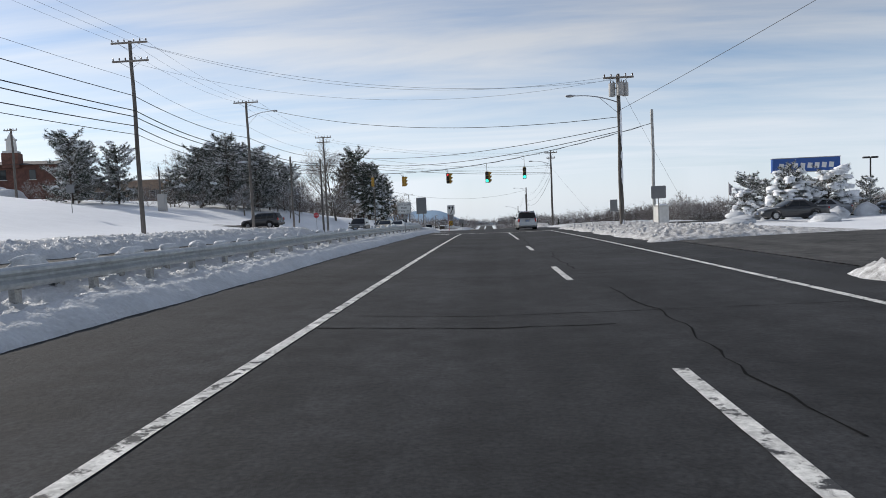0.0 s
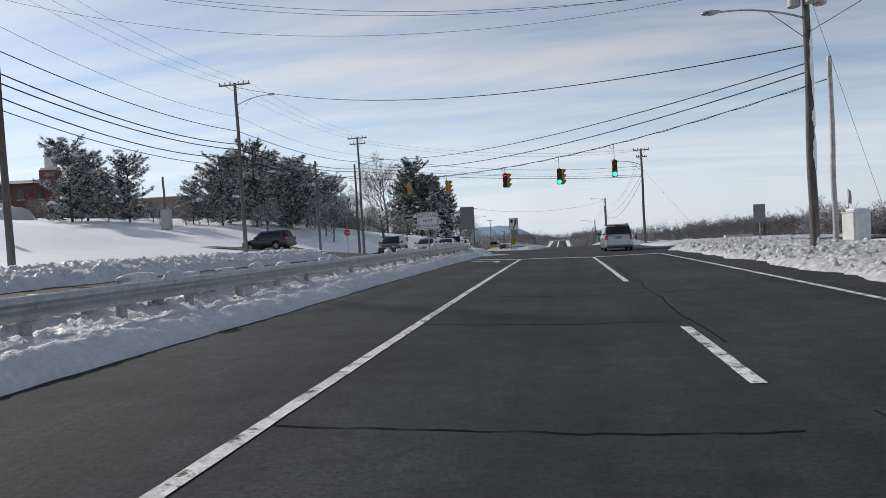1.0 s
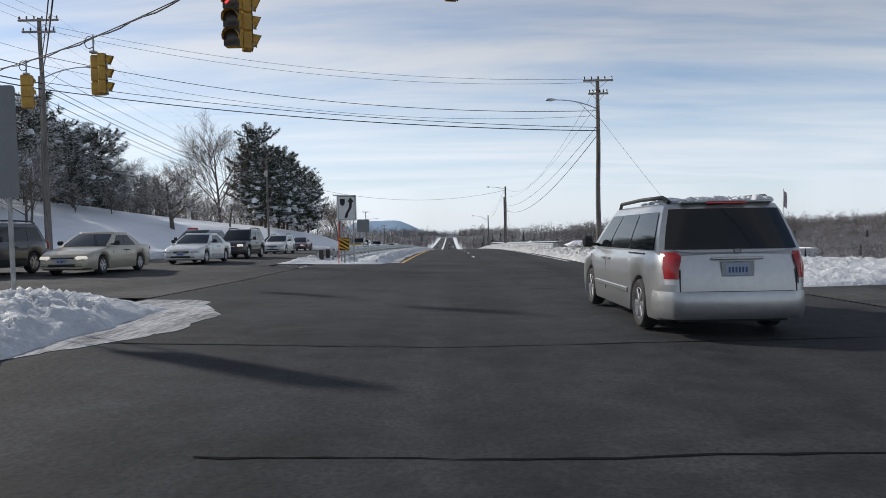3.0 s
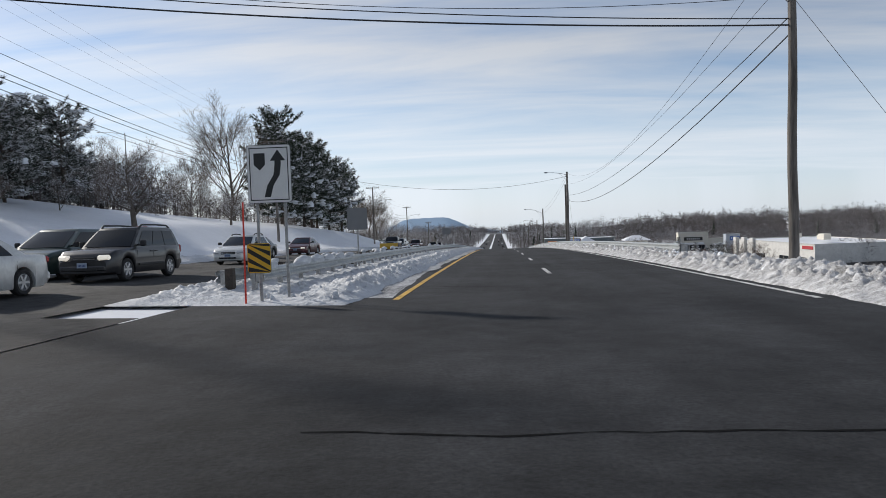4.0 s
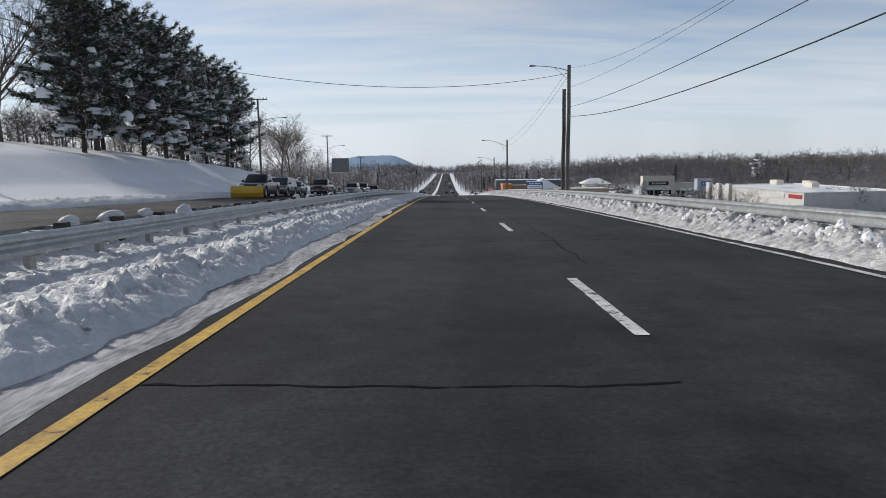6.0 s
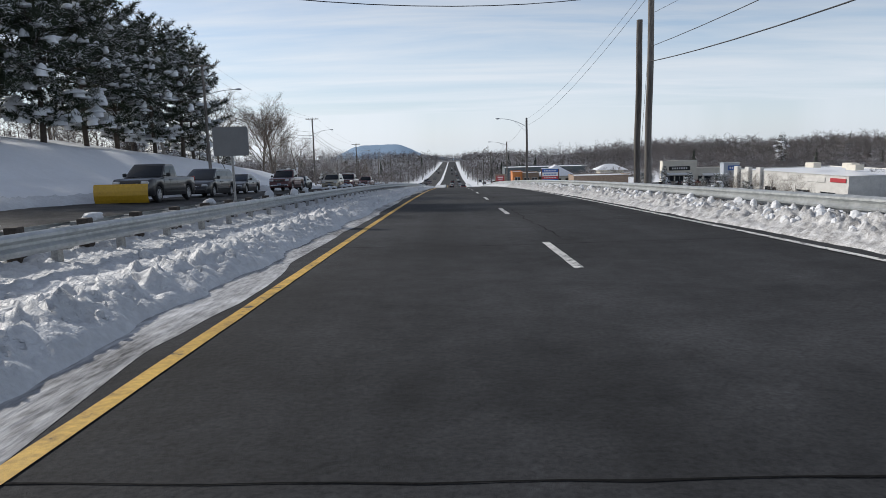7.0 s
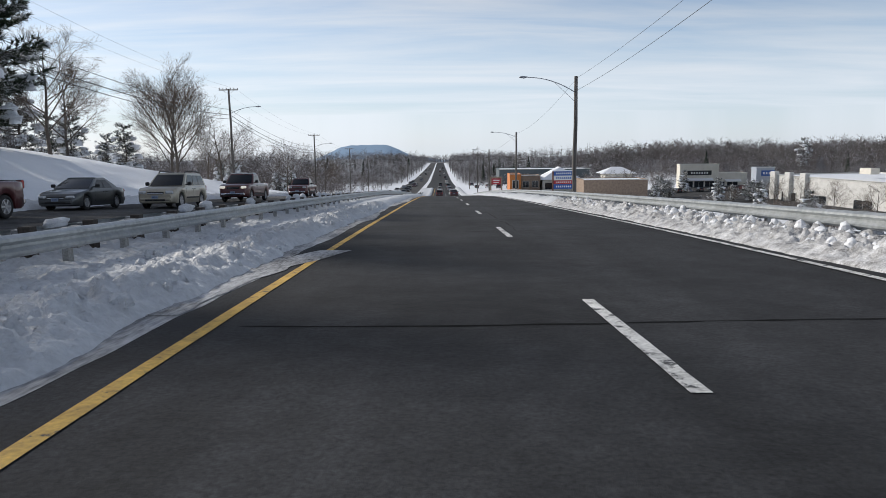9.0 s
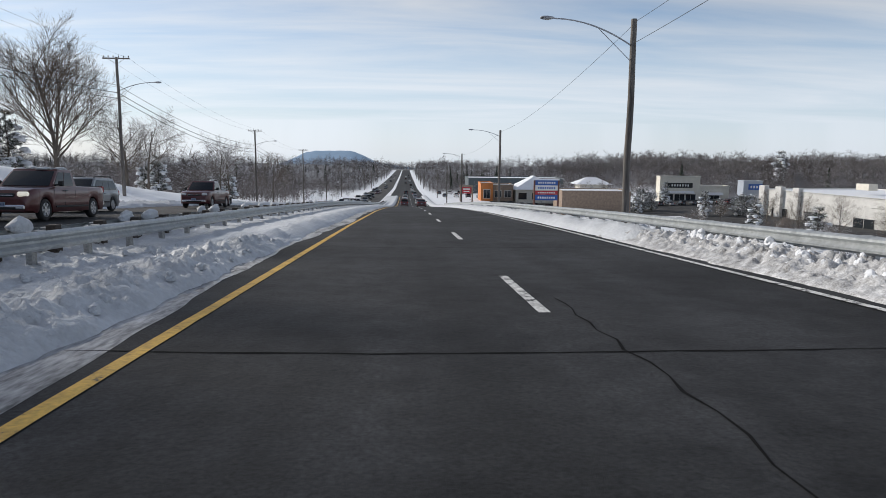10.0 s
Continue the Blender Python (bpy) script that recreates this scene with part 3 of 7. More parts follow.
def crack(x0, x1, y, along=False, w=0.05, wander=0.12):
    n = 26
    sh = Shape()
    rows = []
    p = 0.0
    for i in range(n + 1):
        f = i / n
        p = p * 0.7 + rs.uniform(-wander, wander)
        ww = w * rs.uniform(0.35, 1.3)
        if along:
            x, yy = y + p, x0 + (x1 - x0) * f
            rows.append([(x - ww / 2, yy, g1(x, yy) + 0.005), (x + ww / 2, yy, g1(x, yy) + 0.005)])
        else:
            x, yy = x0 + (x1 - x0) * f, y + p
            rows.append([(x, yy - ww / 2, g1(x, yy) + 0.005), (x, yy + ww / 2, g1(x, yy) + 0.005)])
    sh.grid(np.array(rows))
    part("sealed_crack", sh, M_TAR, road_e)


for y in (8.2, 9.2, 14.8, 23.5, 29.0, 33.5, 43.0, 49.2, 60.5, 64.6, 72.8, 76.4, 80.0, 93.0, 104.5, 112.4, 120.5, 131.0, 139.5, 149.0, 158.5, 166, 174.6, 184, 195.8, 204, 215, 230, 246):
    a, b = rs.choice(((-5.2, 5.6), (-2.0, 5.4), (-2.2, 1.5), (-1.5, 3.8)))
    crack(max(a, -2.9) if y > 80 else a, b, y, w=rs.uniform(0.018, 0.045), wander=0.025)
for x0, x1, x in ((4, 12, 2.2), (16, 24, 2.05), (27, 50, 1.85), (102, 113, 2.0), (127, 139, 2.2), (150, 160, 1.98), (167, 177, 2.1), (196, 207, 2.0)):
    crack(x0, x1, x, True, w=0.03, wander=0.07)


# ---- snow banks ----
def bank(name, profile, y0, y1, rough, mat, label, dx=0.07, dy=0.10, seed=1, nose=(0, 0), wander=0.25, lump=0.18):
    """profile: (x, height) pairs from the road edge outwards; nose: metres over which each end dies out."""
    xs0, hs = [p[0] for p in profile], [p[1] for p in profile]
    n = int(abs(xs0[-1] - xs0[0]) / dx) + 2
    u = np.linspace(0, 1, n)
    ys = np.arange(y0, y1 + dy / 2, dy)
    U, Y = np.meshgrid(u, ys)
    X = xs0[0] + (xs0[-1] - xs0[0]) * U
    edge = (fbm(Y * 0.45, Y * 0 + seed, seed) - 0.5) * 2 * wander
    edge2 = (fbm(Y * 1.7, Y * 0 + seed + 9, seed + 4) - 0.5) * 0.9 * wander
    sgn = 1 if xs0[-1] > xs0[0] else -1
    Xs = X + sgn * (edge + edge2) * (1 - U)
    order = np.argsort(xs0)
    H = np.interp(X, np.array(xs0)[order], np.array(hs)[order])
    end = np.ones_like(Y)
    if nose[0]:
        end *= np.sqrt(np.clip((Y - y0) / nose[0], 0, 1))
    if nose[1]:
        end *= np.sqrt(np.clip((y1 - Y) / nose[1], 0, 1))
    big = fbm(Xs * 0.8, Y * 0.55, seed + 20, 3)
    mid = fbm(Xs * 4.5, Y * 4.2, seed + 30, 3, 0.7)
    ridge = 1 - np.abs(2 * fbm(Xs * 2.1, Y * 1.9, seed + 40, 4, 0.6) - 1)
    amp = np.clip(H * 3.5, 0, 1)
    chunk = lumps(Xs * 5.6 + big * 2, Y * 5.3, seed) * .40 + lumps(Xs * 11, Y * 10.6 + big * 3, seed + 3) * .42 - .26
    Z = (H * (0.82 + 0.36 * big) + amp * rough * ((mid - 0.45) * 1.3 + (ridge - 0.75) * .45 + chunk * 1.5) * lump) * end
    edge_drop = np.clip(np.minimum(U, 1 - U) * 40, 0, 1)
    Z = gz(Xs, Y) + np.maximum(Z, -0.02) * edge_drop - 0.05 * (1 - edge_drop)
    me = fast_mesh(name, np.stack([Xs, Y, Z], -1).reshape(-1, 3), grid_faces(len(ys), n), mat)
    return tagged(new(name, me), label, "snow bank", kind="stuff")


bank("snow_bank", [(-5.15, 0), (-5.3, .11), (-5.55, .25), (-5.8, .28), (-6.1, .22), (-6.4, .10), (-6.6, .0)], -12, 65.5, 0.42, M_SNOW_ROUGH,
     "smooth shaded plowed snow bank along the median guardrail", seed=11, nose=(0, 2.5), wander=0.10, dx=0.06, dy=0.10)
bank("snow_bank", [(-6.05, 0), (-6.3, .16), (-6.8, .22), (-7.6, .26), (-8.3, .22), (-8.7, 0)], -12, 65.5, 0.9, M_SNOW_ROUGH,
     "rough sunlit snow between the median guardrails", seed=12, nose=(0, 2.5), wander=0.10, dx=0.07, dy=0.09)
bank("snow_bank", [(-4.75, 0), (-5.2, .24), (-5.9, .46), (-6.8, .42), (-7.8, .3), (-8.4, 0)], 62.5, 68.6, 0.75, M_SNOW_ROUGH,
     "snow heap at the end of the median", seed=13, nose=(1, 2.2), wander=0.3)
bank("snow_bank", [(-2.95, 0), (-3.15, .10), (-3.55, .25), (-4.0, .20), (-4.6, .10), (-5.6, .10), (-6.6, .14), (-7.6, .2), (-8.4, 0)], 88.5, 218, 1.25, M_SNOW_ROUGH,
     "rough plowed snow bank with chunks along the median", seed=17, nose=(3, 5), wander=0.2, dx=0.06, dy=0.06)
bank("snow_bank", [(-2.95, 0), (-3.6, .27), (-4.7, .15), (-6.6, .18), (-8.4, 0)], 211, 470, 0.8, M_SNOW_ROUGH,
     "plowed snow bank along the falling median", dx=0.2, dy=0.4, seed=19, wander=0.22, nose=(5, 0))
bank("snow_bank", [(6.3, 0), (6.7, .15), (7.4, .28), (8.6, .30), (10.5, .26), (13, .12), (15, 0)], 26.5, 61.8, 1.1, M_SNOW_DIRTY,
     "dirty plowed snow bank with icy lumps by the kerb", seed=23, nose=(1.5, 1.5), wander=0.35, dx=0.09)
bank("snow_bank", [(7.3, 0), (7.9, .16), (9.5, .27), (13, .30), (19, .26), (25, 0)], 71.2, 87.5, 0.8, M_SNOW_ROUGH,
     "lumpy plowed snow beyond the side street", seed=57, nose=(1.2, 2), wander=0.35, dx=0.11, dy=0.11)
bank("snow_bank", [(6.1, 0), (6.6, .3), (7.8, .45), (10.5, .35), (15, 0)], -10, 12.6, 1.2, M_SNOW_DIRTY,
     "dirty snow bank beside the driveway", seed=29, nose=(0, 1.5), wander=0.35, dx=0.1)
bank("snow_bank", [(6.15, 0), (6.35, .09), (6.65, .22), (6.95, .34), (7.3, .42), (7.7, .40), (8.1, .2), (8.4, 0)], 86, 221, 1.1, M_SNOW_DIRTY,
     "gritty snow bank under the roadside guardrail", seed=31, nose=(3, 5), wander=0.16, dx=0.055, dy=0.06)
bank("snow_bank", [(6.15, 0), (6.5, .22), (6.95, .38), (7.6, .42), (8.1, .3), (8.7, 0)], 214, 470, 1.1, M_SNOW_ROUGH,
     "snow bank under the roadside guardrail", dx=0.2, dy=0.4, seed=37, wander=0.16, nose=(5, 0))
bank("snow_bank", [(-17.7, 0), (-18.2, .34), (-19.2, .6), (-20.3, .42), (-21.5, .1), (-22.5, 0)], -15, 71.5, 1.2, M_SNOW_ROUGH,
     "lumpy snow bank beyond the oncoming lanes", dx=0.10, dy=0.12, seed=41, wander=0.4, nose=(0, 3))
bank("snow_bank", [(-17.3, 0), (-17.7, .2), (-18.4, .3), (-19.2, .15), (-20, 0)], 87, 320, 1.0, M_SNOW_ROUGH,
     "low snow bank at the foot of the slope", dx=0.14, dy=0.25, seed=43, wander=0.3)

# ice film and slush strips beside the yellow line
ice = Shape()
rows = []
for i in range(1260):
    y = 90 + i * 0.15
    w = 0.16 + 0.75 * float(fbm(np.array(y * .07), np.array(3.0), 61, 3)) + 0.40 * (float(fbm(np.array(y * .38), np.array(8.0), 62, 3)) - .5)
    rows.append([(x, y, g1(x, y) + 0.0035) for x in (-3.25, -3.10 + max(-.08, w))])
ice.grid(np.array(rows))
# slush fanning out from the end of the median
rows = []
for i in range(60):
    y = 62.6 + i * 0.13
    w = 1.15 * math.sin(math.pi * (i + .5) / 60) ** .8 + .9 * (float(fbm(np.array(y * .9), np.array(2.0), 64, 4)) - .5) + .05
    rows.append([(x, y, g1(x, y) + 0.006) for x in np.linspace(-6.2, -5.0 + max(-.6, w), 6)])
ice.grid(np.array(rows))
# a tongue of ice across the yellow line
rows = []
for i in range(40):
    y = 184.5 + i * 0.165
    f = i / 39
    w = -2.75 + .95 * f ** 2.2 + .22 * (float(fbm(np.array(y * 1.4), np.array(5.0), 66, 3)) - .5)
    rows.append([(x, y, g1(x, y) + 0.0115) for x in np.linspace(-3.2 + .75 * f ** 3, w, 4)])
ice.grid(np.array(rows))
part("ice_film", ice, M_SLUSH, road_e, "thin grey ice and slush")


# ---- guardrails ----
def beam_mesh():
    """One length of W-shaped rail, 3.81 m, open side to -x."""
    prof = [(0.00, 0.155), (0.02, 0.15), (0.075, 0.11), (0.08, 0.07), (0.02, 0.02), (0.02, -0.02), (0.08, -0.07), (0.075, -0.11), (0.02, -0.15), (0.0, -0.155)]
    sh = Shape()
    ring = prof + [(a - 0.006, b) for a, b in prof[::-1]]
    sh.prism([(a, b) for a, b in ring], 0, 3.83)
    return sh.mesh("rail_beam", M_GALV, 30)


def post_mesh(h):
    sh = Shape()
    sh.box((0, 0, h / 2 - 0.3), (0.10, 0.15, h + 0.6), chamfer=0.006)
    return sh.mesh("post", M_STEEL_POST)


def block_mesh():
    return Shape().box((0, 0, 0), (0.16, 0.15, 0.34), chamfer=0.008).mesh("spacer_block", M_STEEL_POST)


BEAM, POST, BLOCK = beam_mesh(), post_mesh(0.9), block_mesh()


WOOD_POST = Shape().box((0, 0, .15), (0.20, 0.20, 1.64), chamfer=0.015).mesh("post", M_POST_WOOD)


def guardrail(x, y0, y1, top, face, label, post=None):
    """face: +1 where the ridged side looks to +x."""
    g = thing("guardrail", label, "guardrail", "guardrails", at=pose(x, y0, float(rz(y0))))
    n = int((y1 - y0) / 3.81)
    for i in range(n):
        ya, yb = y0 + i * 3.81, y0 + (i + 1) * 3.81
        za, zb = float(rz(ya)) - float(rz(y0)), float(rz(yb)) - float(rz(y0))
        tilt = math.degrees(math.atan2(zb - za, 3.81))
        part("rail_beam", BEAM, None, g, at=pose(0, i * 3.81, za + top - 0.155, tilt, 0, 0) @ Matrix.Diagonal((face, 1, 1, 1)))
        for k in (0.1, 2.005):
            zz = za + (zb - za) * k / 3.81
            part("post", post or POST, None, g, at=pose(-0.25 * face, i * 3.81 + k, zz + top - 0.9 - 0.02))
            part("spacer_block", BLOCK, None, g, at=pose(-0.11 * face, i * 3.81 + k, zz + top - 0.17))
    return g


guardrail(-6.5, -12, 65, 0.97, 1, "galvanised W-beam guardrail on steel posts in snow")
guardrail(-7.6, -12, 65, 0.90, -1, "galvanised guardrail with its back turned, capped with snow")
guardrail(-5.7, 91, 400, 0.75, 1, "galvanised W-beam guardrail on the snowy median")
guardrail(-6.8, 91, 400, 0.70, -1, "galvanised guardrail on dark wooden posts behind the first", WOOD_POST)
guardrail(7.5, 104, 330, 0.76, -1, "galvanised roadside guardrail above the valley")


def clumps(name, spots, seed, label, mat=None, smooth=True):
    """Rounded, uneven caps of snow at spots (x, y, z, length, width, height)."""
    r = np.random.RandomState(seed)
    V, F = [], []
    base = 0
    nu, nv = 9, 6
    for x, y, z, ln, w, h in spots:
        a, b = np.meshgrid(np.linspace(0, 2 * math.pi, nu, endpoint=False), np.linspace(-0.25, 1, nv))
        rad = np.sqrt(np.clip(1 - np.clip(b, 0, 1) ** 2.4, 0, 1))
        bump = 1 + 0.55 * (fbm(np.cos(a) * 2.6 + x * 3, np.sin(a) * 2.6 + b * 3 + y * 3, seed, 4, .7) - 0.5) * 2
        px = x + np.cos(a) * rad * w / 2 * bump
        py = y + np.sin(a) * rad * ln / 2 * bump
        pz = z + b * h * (0.75 + 0.5 * fbm(px * 5, py * 5, seed + 3, 2)) - 0.25 * h * (rad - 0.7) * (b < 0.2)
        V.append(np.stack([px, py, pz], -1).reshape(-1, 3))
        i, j = np.meshgrid(np.arange(nv - 1), np.arange(nu), indexing="ij")
        q = np.stack([i * nu + j, i * nu + (j + 1) % nu, (i + 1) * nu + (j + 1) % nu, (i + 1) * nu + j], -1).reshape(-1, 4)
        F.append(q + base)
        base += nu * nv
    ob = new(name, fast_mesh(name, np.concatenate(V), np.concatenate(F), mat or M_SNOW_ROUGH, smooth))
    return tagged(ob, label, "snow", kind="stuff")


rs = random.Random(8)
spots = []
for y in np.arange(-6, 63, 1.6):
    if rs.random() < 0.32:
        spots.append((-6.52, y, rz(y) + 0.97, rs.uniform(.3, .6), rs.uniform(.16, .24), rs.uniform(.07, .17)))
    if rs.random() < 0.62:
        spots.append((-7.55, y + .5, rz(y) + 0.90, rs.uniform(.5, 1.1), rs.uniform(.26, .36), rs.uniform(.09, .18)))
for y in np.arange(55, 65, 1.2):
    spots.append((-6.9, y, rz(y) + 0.97, rs.uniform(.7, 1.2), .42, rs.uniform(.16, .26)))
for y in np.arange(91.5, 380, 1.5):
    if rs.random() < (0.85 if y < 101 else 0.22 if y < 135 else 0.06):
        spots.append((-5.74, y, rz(y) + 0.75, rs.uniform(1.0, 1.7) if y < 101 else rs.uniform(.4, .9), rs.uniform(.26, .34) if y < 101 else rs.uniform(.22, .32), rs.uniform(.12, .19) if y < 101 else rs.uniform(.12, .22)))
    if rs.random() < 0.5:
        spots.append((-6.75, y + .4, rz(y) + 0.70, rs.uniform(.4, .9), rs.uniform(.24, .34), rs.uniform(.1, .2)))
clumps("snow_caps", spots, 3, "caps of snow left on the guardrails")
# loose chunks on the banks and at the road edge
spots = []
for _ in range(2400):
    y = rs.uniform(89, 215)
    s = rs.uniform(.04, .09) + .1 * rs.random() ** 3
    spots.append((rs.choice((-3.4, -3.6, -3.9, -4.3, -5)) + rs.uniform(-.25, .25), y, g1(-4.0, y) + rs.uniform(.06, .17), s * 1.3, s, s * .8))
clumps("snow_chunks", spots, 5, "loose chunks of plowed snow", smooth=False)
spots = []
for _ in range(900):
    y = rs.uniform(28, 61)
    s = rs.uniform(.06, .24)
    x = rs.uniform(6.6, 11)
    spots.append((x, y, g1(x, y) + rs.uniform(.12, .28) * (1 if x > 7 else .5), s * 1.3, s, s * .9))
clumps("snow_chunks", spots, 6, "gritty chunks of plowed snow by the kerb", M_SNOW_DIRTY, False)
spots = []
for _ in range(1300):
    y = rs.uniform(90, 215)
    s = rs.uniform(.05, .10) + .14 * rs.random() ** 3
    x = rs.uniform(6.7, 7.4)
    spots.append((x, y, rz(y) + .06 + (x - 6.4) * .32 + rs.uniform(-.04, .05), s * 1.3, s, s * .9))
clumps("snow_chunks", spots, 7, "white chunks of snow along the roadside rail", M_SNOW, False)


# ---- poles and wires ----
def arm_shape(w, rzdeg=0.0):
    return Shape().box((0, 0, 0), (w, 0.09, 0.115), chamfer=0.008)


def insulator(parent, x, y, z, s=1.0):
    sh = Shape()
    sh.tube([(0, 0, 0), (0, 0, .05 * s), (0, 0, .055 * s), (0, 0, .09 * s), (0, 0, .095 * s), (0, 0, .14 * s), (0, 0, .15 * s), (0, 0, .19 * s)],
            [.025 * s, .025 * s, .06 * s, .05 * s, .028 * s, .05 * s, .045 * s, .02 * s], 8)
    part("insulator", sh, M_PORCELAIN, parent, at=pose(x, y, z), smooth=40)


def lamp_arm(parent, z, reach, rise, az=0.0):
    """A street lamp on a curved arm; reach along +x of az."""
    pts = [(0, 0, 0)]
    for i in range(1, 9):
        f = i / 8
        pts.append((reach * f, 0, rise * (1 - (1 - f) ** 2)))
    arm = part("lamp_arm", Shape().tube(pts, [.035] * 5 + [.03] * 4, 8), M_ALU, parent, "grey metal lamp arm", 50, at=pose(0, 0, z, 0, 0, az))
    brace = Shape().tube([(0, 0, -.7), (reach * .45, 0, rise * .68)], .016, 6)
    part("arm_brace", brace, M_ALU, arm)
    head = Shape()
    n = 10
    rows = []
    for f, w, h in ((0, .03, .03), (.1, .06, .05), (.25, .09, .065), (.5, .155, .085), (.8, .17, .08), (1, .12, .05), (1.06, .03, .01)):
        rows.append([(f * .62, w * math.cos(2 * math.pi * k / n), .02 + h * math.sin(2 * math.pi * k / n)) for k in range(n)])
    head.grid(np.array(rows), True)
    part("lamp_head", head, M_ALU, arm, "cobra-head lamp housing", 50, at=pose(reach - .02, 0, rise))
    lens = Shape()
    rows = [[(.32 + r * .2 * math.cos(a), r * .13 * math.sin(a), -.03 - .05 * (1 - r * r)) for a in np.linspace(0, 2 * math.pi, 10, endpoint=False)] for r in (1, .7, .35, .02)]
    lens.grid(np.array(rows), True)
    part("lamp_lens", lens, M_LAMP_LENS, arm, "ribbed glass lens", 60, at=pose(reach - .02, 0, rise))


def utility_pole(x, y, top, arms=(), lamp=None, lean=(0, 0), r0=0.16, r1=0.11, label="weathered wooden utility pole", mat=None, arm_az=0.0, pins=3):
    """arms: (metres below the top, width); lamp: (metres below top, reach, rise, azimuth)."""
    z0 = g1(x, y)
    h = top - z0
    p = thing("utility_pole", label, "utility pole", "utility poles", at=pose(x, y, z0, lean[0], lean[1], 0))
    n = 9
    pts = [(0.02 * math.sin(i * 1.3), 0.015 * math.cos(i * 1.9), -0.5 + (h + 0.5) * i / n) for i in range(n + 1)]
    part("pole_shaft", Shape().tube(pts, [r0 + (r1 - r0) * i / n for i in range(n + 1)], 12), mat or M_WOOD_POLE, p, smooth=40)
    for d, w in arms:
        a = part("crossarm", arm_shape(w), M_WOOD_ARM, p, at=pose(0, -0.13, h - d, 0, 0, arm_az))
        for k in range(pins):
            for s in (-1, 1):
                insulator(a, s * (w / 2 - .08 - k * .42), 0, .055)
        br = Shape().tube([(-w * .3, 0, -.05), (0, .06, -.5)], .014, 6).tube([(w * .3, 0, -.05), (0, .06, -.5)], .014, 6)
        part("arm_brace", br, M_STEEL_POST, a)
    if lamp:
        d, reach, rise, az = lamp
        lamp_arm(p, h - d, reach, rise, az)
    return p


utility_pole(-23.3, 43.9, 13.4, ((.15, 2.5), (1.35, 2.5)), label="tall wooden utility pole with two crossarms in snow")
utility_pole(-23.7, 66.4, 12.9, ((.15, 2.5),), (1.7, 2.5, .6, 0), label="tall wooden utility pole with a crossarm and street lamp")
utility_pole(-23.0, 94.9, 12.25, ((.15, 2.3), (.8, 1.9)), (3.4, 2.5, .6, 0), label="wooden utility pole with two crossarms and a lamp")
utility_pole(-24.0, 96.4, 9.3, (), label="short wooden stub pole beside a taller one")
utility_pole(-26.3, 89.35, 9.2, (), None, r0=.14, r1=.11, label="slim wooden span-wire pole", mat=M_WOOD_POLE)
utility_pole(-57, 78, 13.2, ((.2, 1.7),), label="wooden utility pole on the snowy slope")
utility_pole(-44.4, 88.8, 8.7, (), label="wooden pole with a meter box in snow")
pole_l = utility_pole(-25.8, 152.3, 9.4, ((.12, 2.5),), label="wooden utility pole with a transformer at the foot of the bank")
utility_pole(-23.8, 202.6, 5.85, ((.14, 2.5),), (2.9, 3.0, .5, 0), label="wooden utility pole with street lamp by pines")
utility_pole(-25.2, 260.0, 2.7, ((.12, 2.3),), (2.9, 3.1, .8, 0), label="wooden utility pole with small crossarm and street lamp")
utility_pole(-24.6, 310.8, -2.1, ((.12, 2.2),), (2.4, 2.9, .7, 0), label="wooden utility pole with street lamp down the hill")
utility_pole(-24.6, 362, -5.2, ((.12, 2.2),), label="wooden utility pole lower down the hill")
utility_pole(-25, 412, -9.2, ((.12, 2.2),), label="wooden utility pole lower down the hill")
utility_pole(-25, 462, -13, ((.12, 2.2),), label="wooden utility pole in the valley bottom")
utility_pole(-25, 520, -17.5, ((.12, 2.2),), label="wooden utility pole in the valley bottom")
pole_r = utility_pole(8.55, 43.8, 9.35, ((.2, 1.9),), (1.75, 2.7, .62, 172), label="snow-streaked wooden utility pole with transformers and lamp")
for dx_, dy_, az_ in ((-.42, -.12, 0), (.40, -.10, 0), (0.02, -.45, 0)):
    t_ = part("transformer", Shape().tube([(0, 0, -.42), (0, 0, -.40), (0, 0, .34), (0, 0, .40), (0, 0, .42)], [.18, .21, .21, .20, .08], 14), M_TRANSFORMER, pole_r, "grey transformer can", 40,
              at=pose(dx_, dy_, 9.35 - g1(8.55, 43.8) - .95))
    part("bushing", Shape().tube([(.08, 0, .42), (.08, 0, .58)], [.04, .025], 7).tube([(-.08, 0, .42), (-.08, 0, .58)], [.04, .025], 7), M_PORCELAIN, t_)
    part("bracket", Shape().box((-dx_ * .45, -dy_ * .45, .1), (abs(dx_) * .9 + .06, abs(dy_) * .9 + .06, .06)), M_STEEL_POST, t_)
for z0_, z1_ in ((0.3, 0.7), (2.9, 4.2), (4.4, 5.1), (5.3, 7.9)):
    rows = []
    for i in range(9):
        z_ = z0_ + (z1_ - z0_) * i / 8
        w_ = .9 * math.sin(math.pi * (i + .5) / 9) + .15 * math.sin(i * 2.3)
        rows.append([(.168 * math.cos(-0.95 + w_ * k), .168 * math.sin(-0.95 + w_ * k), z_) for k in (-.7, -.35, 0, .35, .7)])
    part("snow_streak", Shape().grid(np.array(rows)), M_SNOW, pole_r, "wind-plastered snow")
t_ = part("transformer", Shape().tube([(0, 0, -.42), (0, 0, -.40), (0, 0, .34), (0, 0, .40), (0, 0, .42)], [.18, .21, .21, .20, .08], 14), M_TRANSFORMER, pole_l, "grey transformer can", 40,
          at=pose(-.05, -.36, 9.4 - g1(-25.8, 152.3) - 2.2))
part("bushing", Shape().tube([(0, 0, .42), (0, 0, .58)], [.04, .025], 7), M_PORCELAIN, t_)
